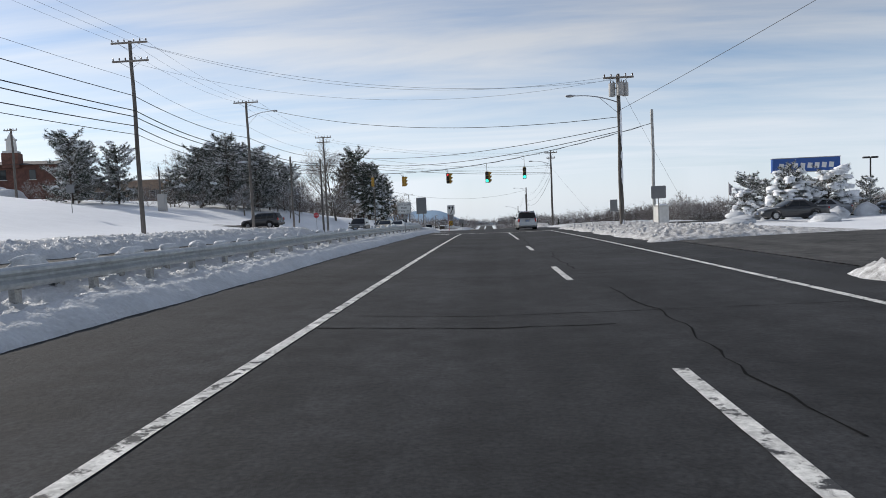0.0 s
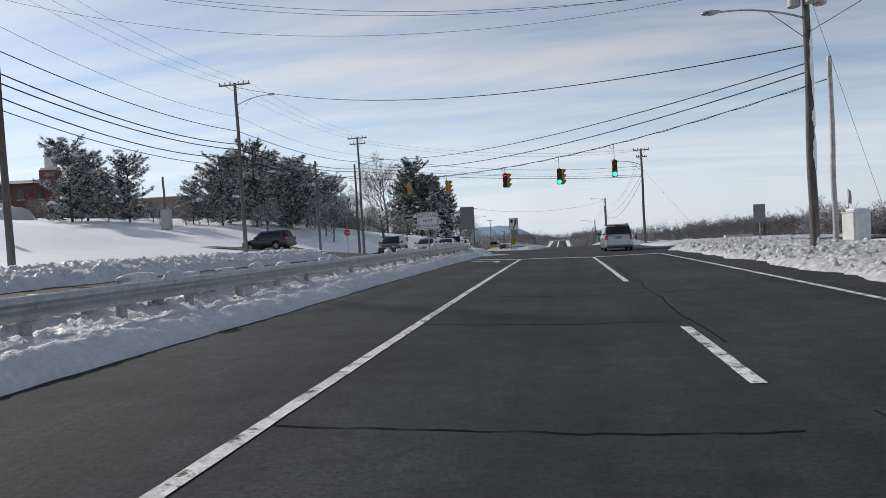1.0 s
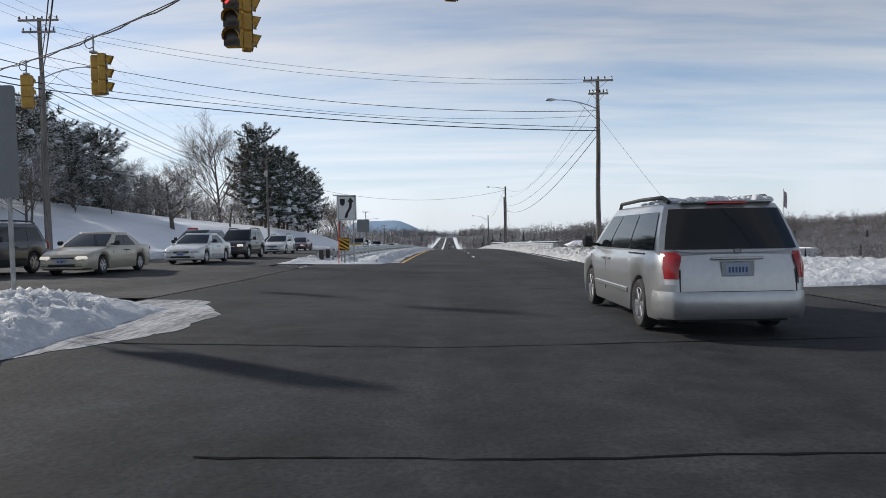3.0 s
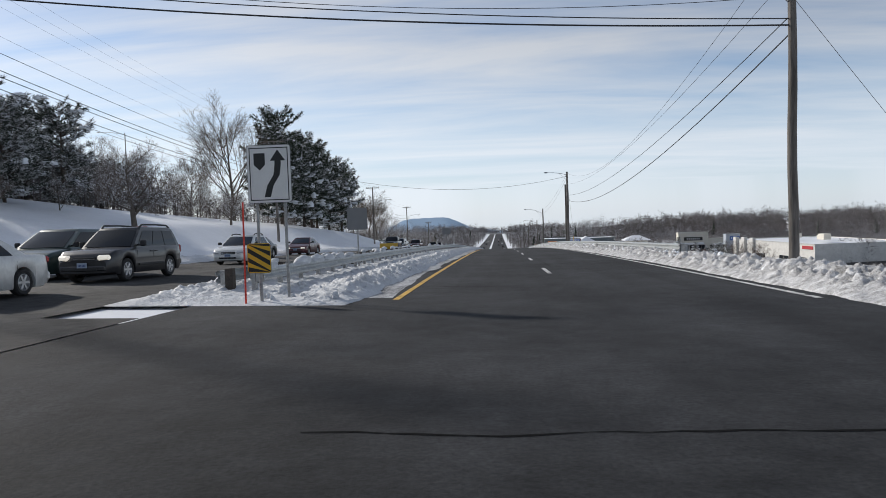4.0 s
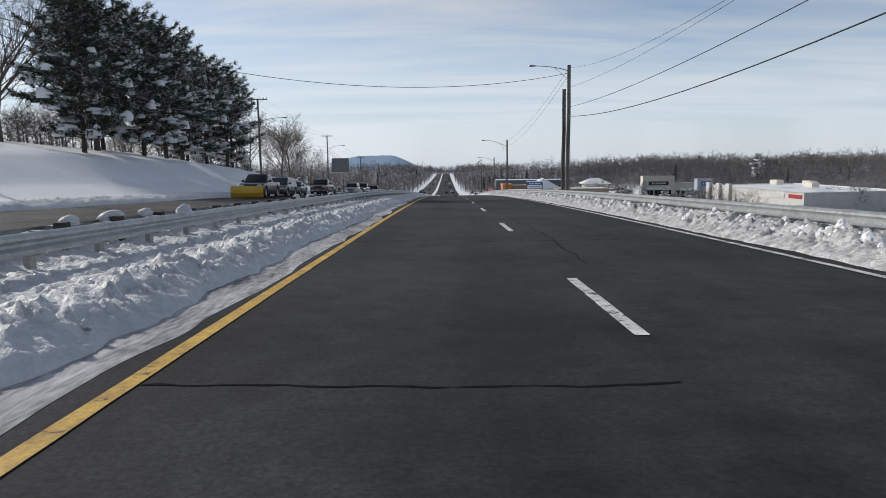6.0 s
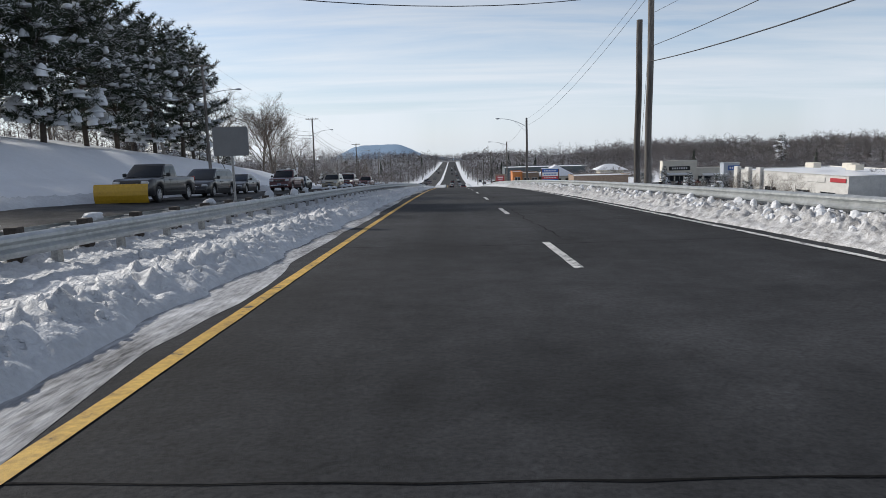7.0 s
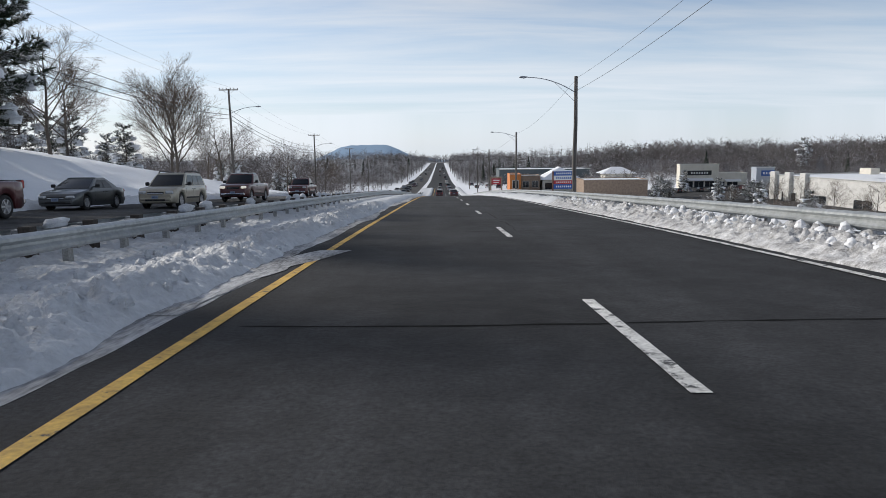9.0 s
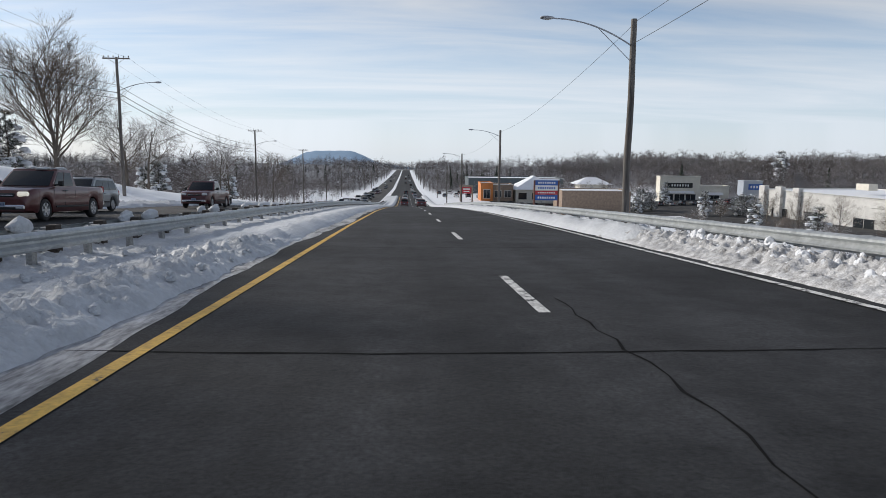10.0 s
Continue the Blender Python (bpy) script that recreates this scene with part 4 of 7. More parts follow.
part("bracket", Shape().box((0, .18, .1), (.07, .26, .06)), M_STEEL_POST, t_)
utility_pole(13.22, 54.6, 8.45, (), None, r0=.13, r1=.11, label="plain grey steel span-wire pole", mat=M_STEEL_POST)
utility_pole(9.2, 97.3, 8.7, ((.12, 1.8), (.9, 1.2)), (1.8, 2.5, .6, 178), label="wooden utility pole with crossarms and street lamp")
utility_pole(9.75, 170.8, 5.6, (), (.45, 2.6, .4, 180), r0=.18, r1=.14, label="dark wooden pole with a street lamp above the rail")
utility_pole(9.70, 172.6, 3.9, (), r0=.17, r1=.15, label="dark wooden stub pole beside a lamp pole")
utility_pole(10.1, 228.7, 0.85, (), (1.2, 3.6, 1.15, 180), r0=.17, r1=.13, label="dark wooden pole with a long-armed street lamp")
utility_pole(11.85, 283.3, -2.4, (), (.8, 3.4, .8, 180), r0=.17, r1=.13, label="wooden pole with a street lamp down the hill")
utility_pole(11.6, 338, -5.6, (), (.8, 3.4, .8, 180), r0=.17, r1=.13, label="wooden pole with a street lamp down the hill")
utility_pole(12, 395, -9.4, (), (.8, 3.4, .8, 180), r0=.17, r1=.13, label="wooden pole with a street lamp in the valley")
utility_pole(12, 455, -13.2, (), (.8, 3.4, .8, 180), r0=.17, r1=.13, label="wooden pole with a street lamp in the valley")
utility_pole(13, 520, -17.8, (), (.8, 3.4, .8, 180), r0=.17, r1=.13, label="wooden pole with a street lamp in the valley")
rp_ = random.Random(15)
for i in range(13):
    for x_, sd in ((-21.5, 0), (11.5, 180)):
        y_ = 560 + i * 46 + rp_.uniform(-9, 9)
        utility_pole(x_ + rp_.uniform(-1.2, 1.2), y_, float(rz(y_)) + rp_.uniform(8.5, 11), ((.12, 2.2),) if sd == 0 else (), (1.2, 3.2, .8, sd) if i % 2 else None,
                     r0=.2, r1=.15, label="wooden utility pole beside the road climbing the far slope", pins=1)


def wire(a, b, sag, r=0.011, mat=None, label="black overhead cable", n=22):
    a, b = Vector(a), Vector(b)
    pts = []
    for i in range(n + 1):
        f = i / n
        p = a.lerp(b, f)
        p.z -= 4 * sag * f * (1 - f)
        pts.append(p)
    w = part("overhead_wire", Shape().tube(pts, r, 5, False), mat or M_CABLE, smooth=60)
    return tagged(w, label, "cable", "overhead wires")


# along the far side of the avenue
row = [(-23.3, -14, 14.0), (-23.3, 43.9, 13.4), (-23.7, 66.4, 12.9), (-23.0, 94.9, 12.25), (-25.8, 152.3, 9.4), (-23.8, 202.6, 5.85), (-25.2, 260.0, 2.7), (-24.6, 310.8, -2.1), (-24.6, 362, -5.2), (-25, 412, -9.2), (-25, 462, -13)]
for i in range(len(row) - 1):
    (xa, ya, za), (xb, yb, zb) = row[i], row[i + 1]
    near = i < 4
    for dx_, dz_, r_, sag in ([(-1.05, 0, .007, .5), (-.1, .05, .007, .5), (1.05, 0, .007, .5), (0, -2.5, .010, .6), (0, -3.6, .024, .5), (.05, -4.6, .032, .6), (0, -5.0, .032, .55), (-.05, -5.6, .030, .7), (.1, -6.2, .022, .6)]
                              if near else [(-.9, 0, .007, .9), (.9, 0, .007, .9), (0, -3.0, .020, 1.0), (0, -3.8, .03, 1.1), (0, -4.4, .026, 1.1)]):
        wire((xa + dx_, ya, za + dz_ * (.8 if i >= 3 else 1)), (xb + dx_, yb, zb + dz_ * (0.8 if i >= 2 else 1)), sag, r_ * (.6 if i == 3 else 1), M_CABLE if r_ > .008 else M_WIRE,
             "heavy black cable bundle between utility poles" if r_ > .02 else "thin overhead wire between utility poles")
# across the avenue to the transformer pole
for dz_, dz2, r_, sag in ((0.2, -.2, .008, 1.6), (.2, .05, .008, 1.9), (-1.2, -.1, .007, 1.9)):
    wire((-23.3, 43.9, 13.2 + dz_), (8.55, 43.8, 9.25 + dz2), sag, r_, M_WIRE, "thin overhead wire across the road")
wire((-23.7, 66.4, 12.6), (8.55, 43.8, 6.7), 1.4, .02, label="black overhead cable across the road")
wire((-23.0, 94.9, 9.9), (8.55, 43.8, 6.1), 1.3, .022, label="black overhead cable across the road")
wire((-23.0, 94.9, 9.2), (8.55, 43.8, 5.8), 1.6, .024, label="black overhead cable across the road")
wire((8.55, 43.8, 7.1), (22, 10, 13.5), .3, .014, label="service cable rising over the car park")
wire((8.55, 43.8, 8.8), (15.5, 55, 1.2), .05, .008, M_WIRE, "steel guy wire beside the pole")
# from the far side to the next pole on the near side
for dz_, dz2, r_, sag in ((-.3, .1, .009, 1.0), (-.6, -.1, .009, 1.1), (-2.1, -1.8, .017, 1.0), (-2.6, -2.1, .010, 1.2), (-3.6, -2.8, .017, .5), (-4.0, -3.0, .026, .5)):
    wire((-23.0, 94.9, 12.25 + dz_), (9.2, 97.3, 8.6 + dz2), sag, r_, label="black overhead cable across the road")
wire((-25.8, 152.3, 6.81), (9.75, 170.8, 4.98), 2.45, .018, label="black overhead cable across the road")
for za, zb, sag, r_ in ((8.09, 5.4, 2.83, .009), (6.9, 3.87, 1.6, .009), (5.64, 2.33, 1.41, .016), (5.1, 1.62, 1.95, .022)):
    wire((9.2, 97.3, za + .3), (9.75, 170.8, zb), sag, r_, label="black overhead cable along the road")
for za, zb, sag, r_ in ((5.4, .7, .8, .010), (4.9, -.2, .9, .012)):
    wire((9.75, 170.8, za), (10.1, 228.7, zb), sag, r_, M_WIRE, "thin lamp feed wire along the road")
row = [(10.1, 228.7, .65), (11.85, 283.3, -2.6), (11.6, 338, -5.8), (12, 395, -9.6)]
for i in range(3):
    wire(row[i], row[i + 1], .7, .010, M_WIRE, "thin lamp feed wire along the road")
wire((9.2, 97.3, 6.5), (15.6, 98, -1.4), .05, .008, M_WIRE, "steel guy wire beside the pole")
wire((9.75, 170.8, 4.2), (12.0, 181, -7.2), .02, .010, M_WIRE, "steel guy wire beside the pole")
gg = part("guy_guard", Shape().tube([(11.2, 177.9, -3.8), (11.95, 180.8, -7.0)], .045, 8), M_SIGN_YELLOW)
tagged(gg, "yellow plastic guard on a steel guy wire", "guy guard")

# ---- traffic signals ----
SPAN_A, SPAN_B = Vector((13.22, 54.6, 7.4)), Vector((-26.3, 89.35, 7.8))


def span_at(f, sag=2.2):
    p = SPAN_A.lerp(SPAN_B, f)
    p.z -= 4 * sag * f * (1 - f)
    return p


span = part("span_wire", Shape().tube([span_at(i / 40) for i in range(41)], .014, 6, False).tube(
    [span_at(i / 80) + Vector((.01, 0, -.03 + .03 * math.sin(i * 1.7))) for i in range(81)], .02, 6, False), M_CABLE)
tagged(span, "black span wire wrapped with signal cable", "cable")


def traffic_signal(f, drop, faces, label):
    """faces: (turn in degrees, lit section or None, lens material)."""
    p = span_at(f)
    s = thing("traffic_signal", label, "traffic signal", "span-wire traffic signals", at=pose(p.x, p.y, p.z, 0, 0, 0))
    part("hanger", Shape().tube([(0, 0, .05), (0, 0, -drop)], .022, 8).box((0, 0, -drop - .03), (.16, .16, .06), chamfer=.01), M_STEEL_POST, s)
    loop = [(.13 * math.cos(a) - .13, .05, -.12 + .16 * math.sin(a)) for a in np.linspace(0, 2 * math.pi, 13)]
    part("cable_loop", Shape().tube(loop, .012, 5), M_CABLE, s)
    for turn, lit, lens_mat in faces:
        off = 0 if len(faces) == 1 else .20
        m = pose(0, 0, -drop - .06, 0, 0, turn) @ pose(0, -off, 0)
        house = Shape()
        for k in range(3):
            house.box((0, 0, -.18 - k * .355), (.33, .20, .35), chamfer=.025)
        h = part("signal_housing", house, M_SIGNAL, s, "yellow painted signal housing", at=m)
        for k in range(3):
            z = -.18 - k * .355
            rim = Shape()
            rim.box((0, -.104, z), (.315, .012, .335), chamfer=.005)
            part("face_plate", rim, M_SIGNAL_DARK, h)
            lens = Shape()
            rows = [[(r * .145 * math.cos(a), -.112 - .03 * (1 - r * r), z + r * .145 * math.sin(a)) for a in np.linspace(0, 2 * math.pi, 18, endpoint=False)] for r in (1, .75, .5, .25, .02)]
            lens.grid(np.array(rows), True)
            on = lit == k
            part("lens", lens, lens_mat if on and lens_mat is not M_LENS_RED else M_LENS_OFF, h, "lit lens" if on else "unlit lens", 60)
            vis = Shape()
            rows = []
            for q in np.linspace(-.35, math.pi + .35, 13):
                rows.append([(.16 * math.cos(q), -.10, z + .16 * math.sin(q)), (.165 * math.cos(q), -.20 - .08 * max(0, math.sin(q)), z + .155 * math.sin(q) - .015)])
            vis.grid(np.array(rows))
            rows2 = [[(x * .96, y, (zz - z) * .96 + z) for x, y, zz in r] for r in rows]
            vis.grid(np.array(rows2))
            part("visor", vis, M_SIGNAL, h, "yellow tunnel visor")
            if on and lens_mat is M_LENS_RED:
                ar = Shape().box((.02, -.148, z), (.19, .006, .04)).box((-.045, -.148, z + .038), (.12, .006, .04), ry=42).box((-.045, -.148, z - .038), (.12, .006, .04), ry=-42)
                part("arrow", ar, M_LENS_RED, h, "red arrow")
    return s


traffic_signal(.2455, .96, ((0, 2, M_LENS_GREEN),), "yellow three-section traffic signal showing green")
traffic_signal(.334, .77, ((0, 2, M_LENS_GREEN), (100, None, None)), "yellow two-way traffic signal showing green")
traffic_signal(.436, .39, ((0, 0, M_LENS_RED), (110, None, None)), "yellow two-way traffic signal with a red arrow")
traffic_signal(.569, .36, ((180, None, None), (110, None, None)), "yellow traffic signal seen from behind")
traffic_signal(.671, .36, ((180, None, None),), "yellow traffic signal seen from behind")


zl = g1(-66, 191)
fl = thing("street_lamp", "tall grey steel street lamp behind the trees", "street lamp", at=pose(-66, 191, zl))
part("pole_shaft", Shape().tube([(0, 0, -.4), (0, 0, 16.6 - zl)], [.14, .08], 10), M_STEEL_POST, fl, smooth=40)
lamp_arm(fl, 16.3 - zl, 4.6, .6, 180)


# ---- signs ----
def text_shape(words, size):
    cu = bpy.data.curves.new("words", "FONT")
    cu.body, cu.size, cu.align_x, cu.align_y, cu.extrude = words, size, "CENTER", "CENTER", 0.001
    cu.resolution_u = 2
    tmp = bpy.data.objects.new("words", cu)
    scene.collection.objects.link(tmp)
    me = bpy.data.meshes.new_from_object(tmp.evaluated_get(bpy.context.evaluated_depsgraph_get()))
    bpy.data.objects.remove(tmp)
    bpy.data.curves.remove(cu)
    return me


def words_on(parent, words, size, x, y, z, mat, rx=90, rz_=0):
    me = text_shape(words, size)
    me.materials.clear()
    me.materials.append(mat)
    return part("lettering", me, None, parent, at=pose(x, y, z, rx, 0, rz_))


def road_sign(x, y, w, h, zc, label, mat, posts=1, rz_=0.0, front=True, category="road sign", post_h=None):
    """A plate facing -y, its middle zc above the ground."""
    z0 = g1(x, y)
    s = thing("road_sign", label, category, at=pose(x, y, z0, 0, 0, rz_))
    for k in ([0] if posts == 1 else [-w * .32, w * .32]):
        part("sign_post", Shape().box((k, .05, (zc + h / 2 - .1) / 2 - .2), (.06, .04, zc + h / 2 + .3), chamfer=.006), M_STEEL_POST, s)
    plate = Shape()
    r = .05
    out = []
    for cx, cz, a0 in ((w / 2 - r, h / 2 - r, 0), (-w / 2 + r, h / 2 - r, 90), (-w / 2 + r, -h / 2 + r, 180), (w / 2 - r, -h / 2 + r, 270)):
        for a in (0, 45, 90):
            out.append((cx + r * math.cos(radians(a0 + a)), cz + r * math.sin(radians(a0 + a))))
    plate.prism(out, -.004, .004)
    pl = part("sign_plate", plate, M_SIGN_BACK, s, at=pose(0, 0, zc))
    if front:
        face = Shape().prism([(a * .985, b * .985) for a, b in out], -.008, -.0045)
        part("sign_face", face, mat, pl)
    return s, pl


s_, p_ = road_sign(-4.95, 89.6, .97, 1.25, 2.75, "white median sign with a black curved arrow on two posts", M_SIGN_WHITE, 2)
part("border", Shape().box((0, -.0095, .56), (.86, .002, .02)).box((0, -.0095, -.56), (.86, .002, .02)).box((.42, -.0095, 0), (.02, .002, 1.1)).box((-.42, -.0095, 0), (.02, .002, 1.1)), M_SIGN_BLACK, p_)
arr = Shape()
pts_ = [(-.05, -.5), (.02, -.25), (.17, -.02), (.2, .2), (.2, .28)]
arr.grid(np.array([[(a - .07, -.0095, b), (a + .07, -.0095, b)] for a, b in pts_]))
arr.add([(.03, -.0095, .28), (.37, -.0095, .28), (.2, -.0095, .52)], [(0, 1, 2)])
arr.add([(-.33, -.0095, .45), (-.08, -.0095, .45), (-.08, -.0095, .2), (-.2, -.0095, .08), (-.33, -.0095, .2)], [(0, 1, 2, 3, 4)])
part("arrow", arr, M_SIGN_BLACK, p_, "black curved arrow and island symbol")
s_, p_ = road_sign(-5.0, 88.9, .5, .62, .95, "yellow and black striped hazard marker at the median nose", M_SIGN_YELLOW, 1)
st = Shape()
for k in range(-3, 4):
    x0, x1 = -.235, .235
    z0_ = k * .2
    a = [(x0, max(-.29, min(.29, z0_ + .12))), (x1, max(-.29, min(.29, z0_ - .16))), (x1, max(-.29, min(.29, z0_ - .06))), (x0, max(-.29, min(.29, z0_ + .22)))]
    st.add([(p, -.0095, q) for p, q in a], [(0, 1, 2, 3)])
part("stripes", st, M_SIGN_BLACK, p_)
s_, p_ = road_sign(-6.3, 50.4, 1.05, .85, 2.1, "white lane-use sign with black capital letters", M_SIGN_WHITE, 1)
for i, t_ in enumerate(("LEFT LANE", "MUST", "TURN LEFT")):
    words_on(p_, t_, .19, 0, -.0095, .24 - .24 * i, M_SIGN_BLACK)
part("border", Shape().box((0, -.0095, .37), (.94, .002, .015)).box((0, -.0095, -.37), (.94, .002, .015)).box((.47, -.0095, 0), (.015, .002, .74)).box((-.47, -.0095, 0), (.015, .002, .74)), M_SIGN_BLACK, p_)
road_sign(-6.55, 66.0, 1.0, 1.6, 2.65, "grey back of a large road sign on two steel posts", M_SIGN_BACK, 2, front=False)
road_sign(-5.82, 102.6, .84, .9, 2.08, "grey back of a square road sign on one post", M_SIGN_BACK, 1, front=False)
road_sign(-6.25, 155.5, 1.0, .8, 2.3, "grey back of a road sign above the guardrail", M_SIGN_BACK, 1, front=False)
road_sign(9.43, 37.9, .8, .7, 2.15, "grey back of a road sign in the snow", M_SIGN_BACK, 1, front=False)
road_sign(10.67, 58, .62, 1.0, 1.75, "grey back of a narrow road sign in the snow bank", M_SIGN_BACK, 1, front=False)
road_sign(-36, 56, .75, .75, 2.0, "grey back of a small sign on the slope", M_SIGN_BACK, 1, front=False)
s_, p_ = road_sign(-23.3, 117.4, .98, .64, 1.65, "red wrong-way sign with white letters on two posts", M_SIGN_RED, 2)
words_on(p_, "WRONG", .21, 0, -.0095, .12, M_SIGN_WHITE)
words_on(p_, "WAY", .21, 0, -.0095, -.13, M_SIGN_WHITE)
# stop sign
zs = g1(-23.4, 90.2)
s_ = thing("stop_sign", "red octagonal stop sign on a steel post", "stop sign", at=pose(-23.4, 90.2, zs))
part("sign_post", Shape().box((0, .04, 1.1), (.06, .04, 3.0), chamfer=.006), M_STEEL_POST, s_)
octo = [(.38 * math.cos(radians(22.5 + 45 * k)), .38 * math.sin(radians(22.5 + 45 * k))) for k in range(8)]
pl = part("sign_plate", Shape().prism([(a * 1.08, b * 1.08) for a, b in octo], -.004, .004), M_SIGN_WHITE, s_, at=pose(0, 0, 2.2))
part("sign_face", Shape().prism(octo, -.008, -.0045), M_SIGN_RED, pl)
words_on(pl, "STOP", .24, 0, -.0095, 0, M_SIGN_WHITE)
# ---- vehicles ----
M_GLASS = material("tinted_car_glass", (0.008, 0.010, 0.012), 0.05, spec=0.45)
M_TYRE = material("tyre_rubber", (0.016, 0.016, 0.017), 0.85, vary=0.3, vscale=6, color2=(0.035, 0.034, 0.033), bump=0.2, bscale=60)
M_RIM = material("alloy_rim", (0.50, 0.50, 0.51), 0.35, 0.85, vary=0.12, vscale=5)
M_TRIM = material("black_plastic_trim", (0.018, 0.018, 0.019), 0.6, vary=0.2, vscale=8)
M_CHROME = material("chrome", (0.7, 0.7, 0.72), 0.12, 1.0)
M_TAIL = material("red_tail_lens", (0.34, 0.010, 0.012), 0.12, coat=0.3)
M_HEAD = material("headlamp_glass", (0.55, 0.56, 0.58), 0.12, coat=0.8)
M_HEAD_ON = material("lit_headlamp", (1.0, 0.93, 0.8), 0.2, emit=0.4)
M_AMBER = material("amber_lens", (0.7, 0.22, 0.02), 0.2, coat=0.6)
M_PLATE = material("number_plate", (0.30, 0.36, 0.46), 0.4)
M_PLATE_INK = material("plate_ink", (0.03, 0.06, 0.18), 0.4)


def paint(name, c):
    m = material(name, c, 0.38, 0.25, vary=0.10, vscale=1.2, rvary=0.1, coat=0.7, color2=tuple(min(1, v * 1.08 + .01) for v in c))
    return m


P_SILVER = material("silver_metallic_paint", (0.40, 0.405, 0.405), 0.32, 0.7, vary=0.06, vscale=1.2, color2=(0.45, 0.455, 0.455), rvary=0.08, coat=0.6)
P_WHITE = paint("white_car_paint", (0.62, 0.62, 0.60))
P_BEIGE = paint("beige_car_paint", (0.40, 0.36, 0.28))
P_BLACK = paint("black_car_paint", (0.014, 0.014, 0.016))
P_DARK = paint("charcoal_car_paint", (0.045, 0.05, 0.052))
P_GREEN = paint("dark_green_car_paint", (0.025, 0.05, 0.045))
P_RED = paint("maroon_car_paint", (0.075, 0.011, 0.013))
P_BROWN = paint("brown_red_car_paint", (0.085, 0.018, 0.018))
P_YELLOW = paint("yellow_plow_paint", (0.60, 0.36, 0.02))
P_GREY = paint("grey_car_paint", (0.22, 0.23, 0.24))


def lathe(profile, n=24):
    """profile: (distance along x, radius)."""
    sh = Shape()
    sh.grid(np.array([[(x, r * math.cos(2 * math.pi * k / n), r * math.sin(2 * math.pi * k / n)) for k in range(n)] for x, r in profile]), True)
    return sh


_wheels = {}


def wheel_meshes(r, w):
    if (r, w) not in _wheels:
        tyre = lathe([(-w / 2 + .02, r * .62), (-w / 2, r * .72), (-w / 2, r * .88), (-w / 2 + .03, r * .975), (-w * .2, r), (w * .2, r), (w / 2 - .03, r * .975), (w / 2, r * .88), (w / 2, r * .72), (w / 2 - .02, r * .62)], 28).mesh("tyre", M_TYRE, 40)
        rim = lathe([(w / 2 - .015, r * .66), (w / 2 - .01, r * .62), (w / 2 - .05, r * .58), (w / 2 - .09, r * .5), (w / 2 - .09, .02)], 24)
        for k in range(6):
            a = 60 * k
            c, s = math.cos(radians(a)), math.sin(radians(a))
            rim.box((w / 2 - .03, c * r * .33, s * r * .33), (.035, r * .56, r * .19), rx=a, chamfer=.008)
        rim.add(*_disc(w / 2 - .008, r * .13))
        _wheels[(r, w)] = tyre, rim.mesh("rim", M_RIM, 35)
    return _wheels[(r, w)]


def _disc(x, r, n=12):
    return [(x, r * math.cos(2 * math.pi * k / n), r * math.sin(2 * math.pi * k / n)) for k in range(n)], [tuple(range(n))]


KINDS = {
    "minivan": dict(L=5.18, W=1.96, H=1.74, wb=3.15, r=.345, fo=.98, clear=.20, top=[(-2.59, .62), (-2.55, 1.02), (-2.4, 1.10), (1.35, 1.06), (1.75, 1.0), (2.2, .92), (2.46, .80), (2.59, .60)],
                    base=(-2.50, 1.62), roof=(-2.22, .62), wr=.76, side=((.06, .30), (.315, .63), (.645, .955))),
    "suv": dict(L=4.65, W=1.86, H=1.72, wb=2.7, r=.36, fo=.92, clear=.24, top=[(-2.32, .65), (-2.28, 1.0), (-2.15, 1.08), (.95, 1.06), (1.2, 1.04), (1.95, .98), (2.18, .86), (2.32, .66)],
                base=(-2.22, 1.12), roof=(-1.95, .38), wr=.76, side=((.08, .36), (.38, .64), (.66, .94))),
    "sedan": dict(L=4.7, W=1.78, H=1.44, wb=2.7, r=.315, fo=.95, clear=.17, top=[(-2.35, .55), (-2.31, .86), (-2.2, .95), (-1.5, .98), (.95, .92), (1.3, .88), (1.9, .78), (2.2, .68), (2.35, .50)],
                  base=(-1.72, 1.12), roof=(-.92, .28), wr=.72, side=((.14, .46), (.48, .80))),
    "hatch": dict(L=4.2, W=1.79, H=1.48, wb=2.58, r=.32, fo=.86, clear=.17, top=[(-2.1, .55), (-2.07, .88), (-1.95, .98), (.95, .93), (1.2, .90), (1.75, .80), (1.98, .70), (2.1, .50)],
                  base=(-1.98, 1.08), roof=(-1.5, .2), wr=.74, side=((.10, .38), (.40, .68), (.70, .88))),
    "pickup": dict(L=5.8, W=1.98, H=1.88, wb=3.6, r=.39, fo=1.0, clear=.30, top=[(-2.9, .70), (-2.88, 1.22), (-.72, 1.24), (-.6, 1.24), (1.35, 1.22), (1.55, 1.20), (2.5, 1.14), (2.78, 1.05), (2.9, .75)],
                   base=(-.55, 1.5), roof=(-.42, .82), wr=.80, side=((.06, .44), (.47, .88))),
}


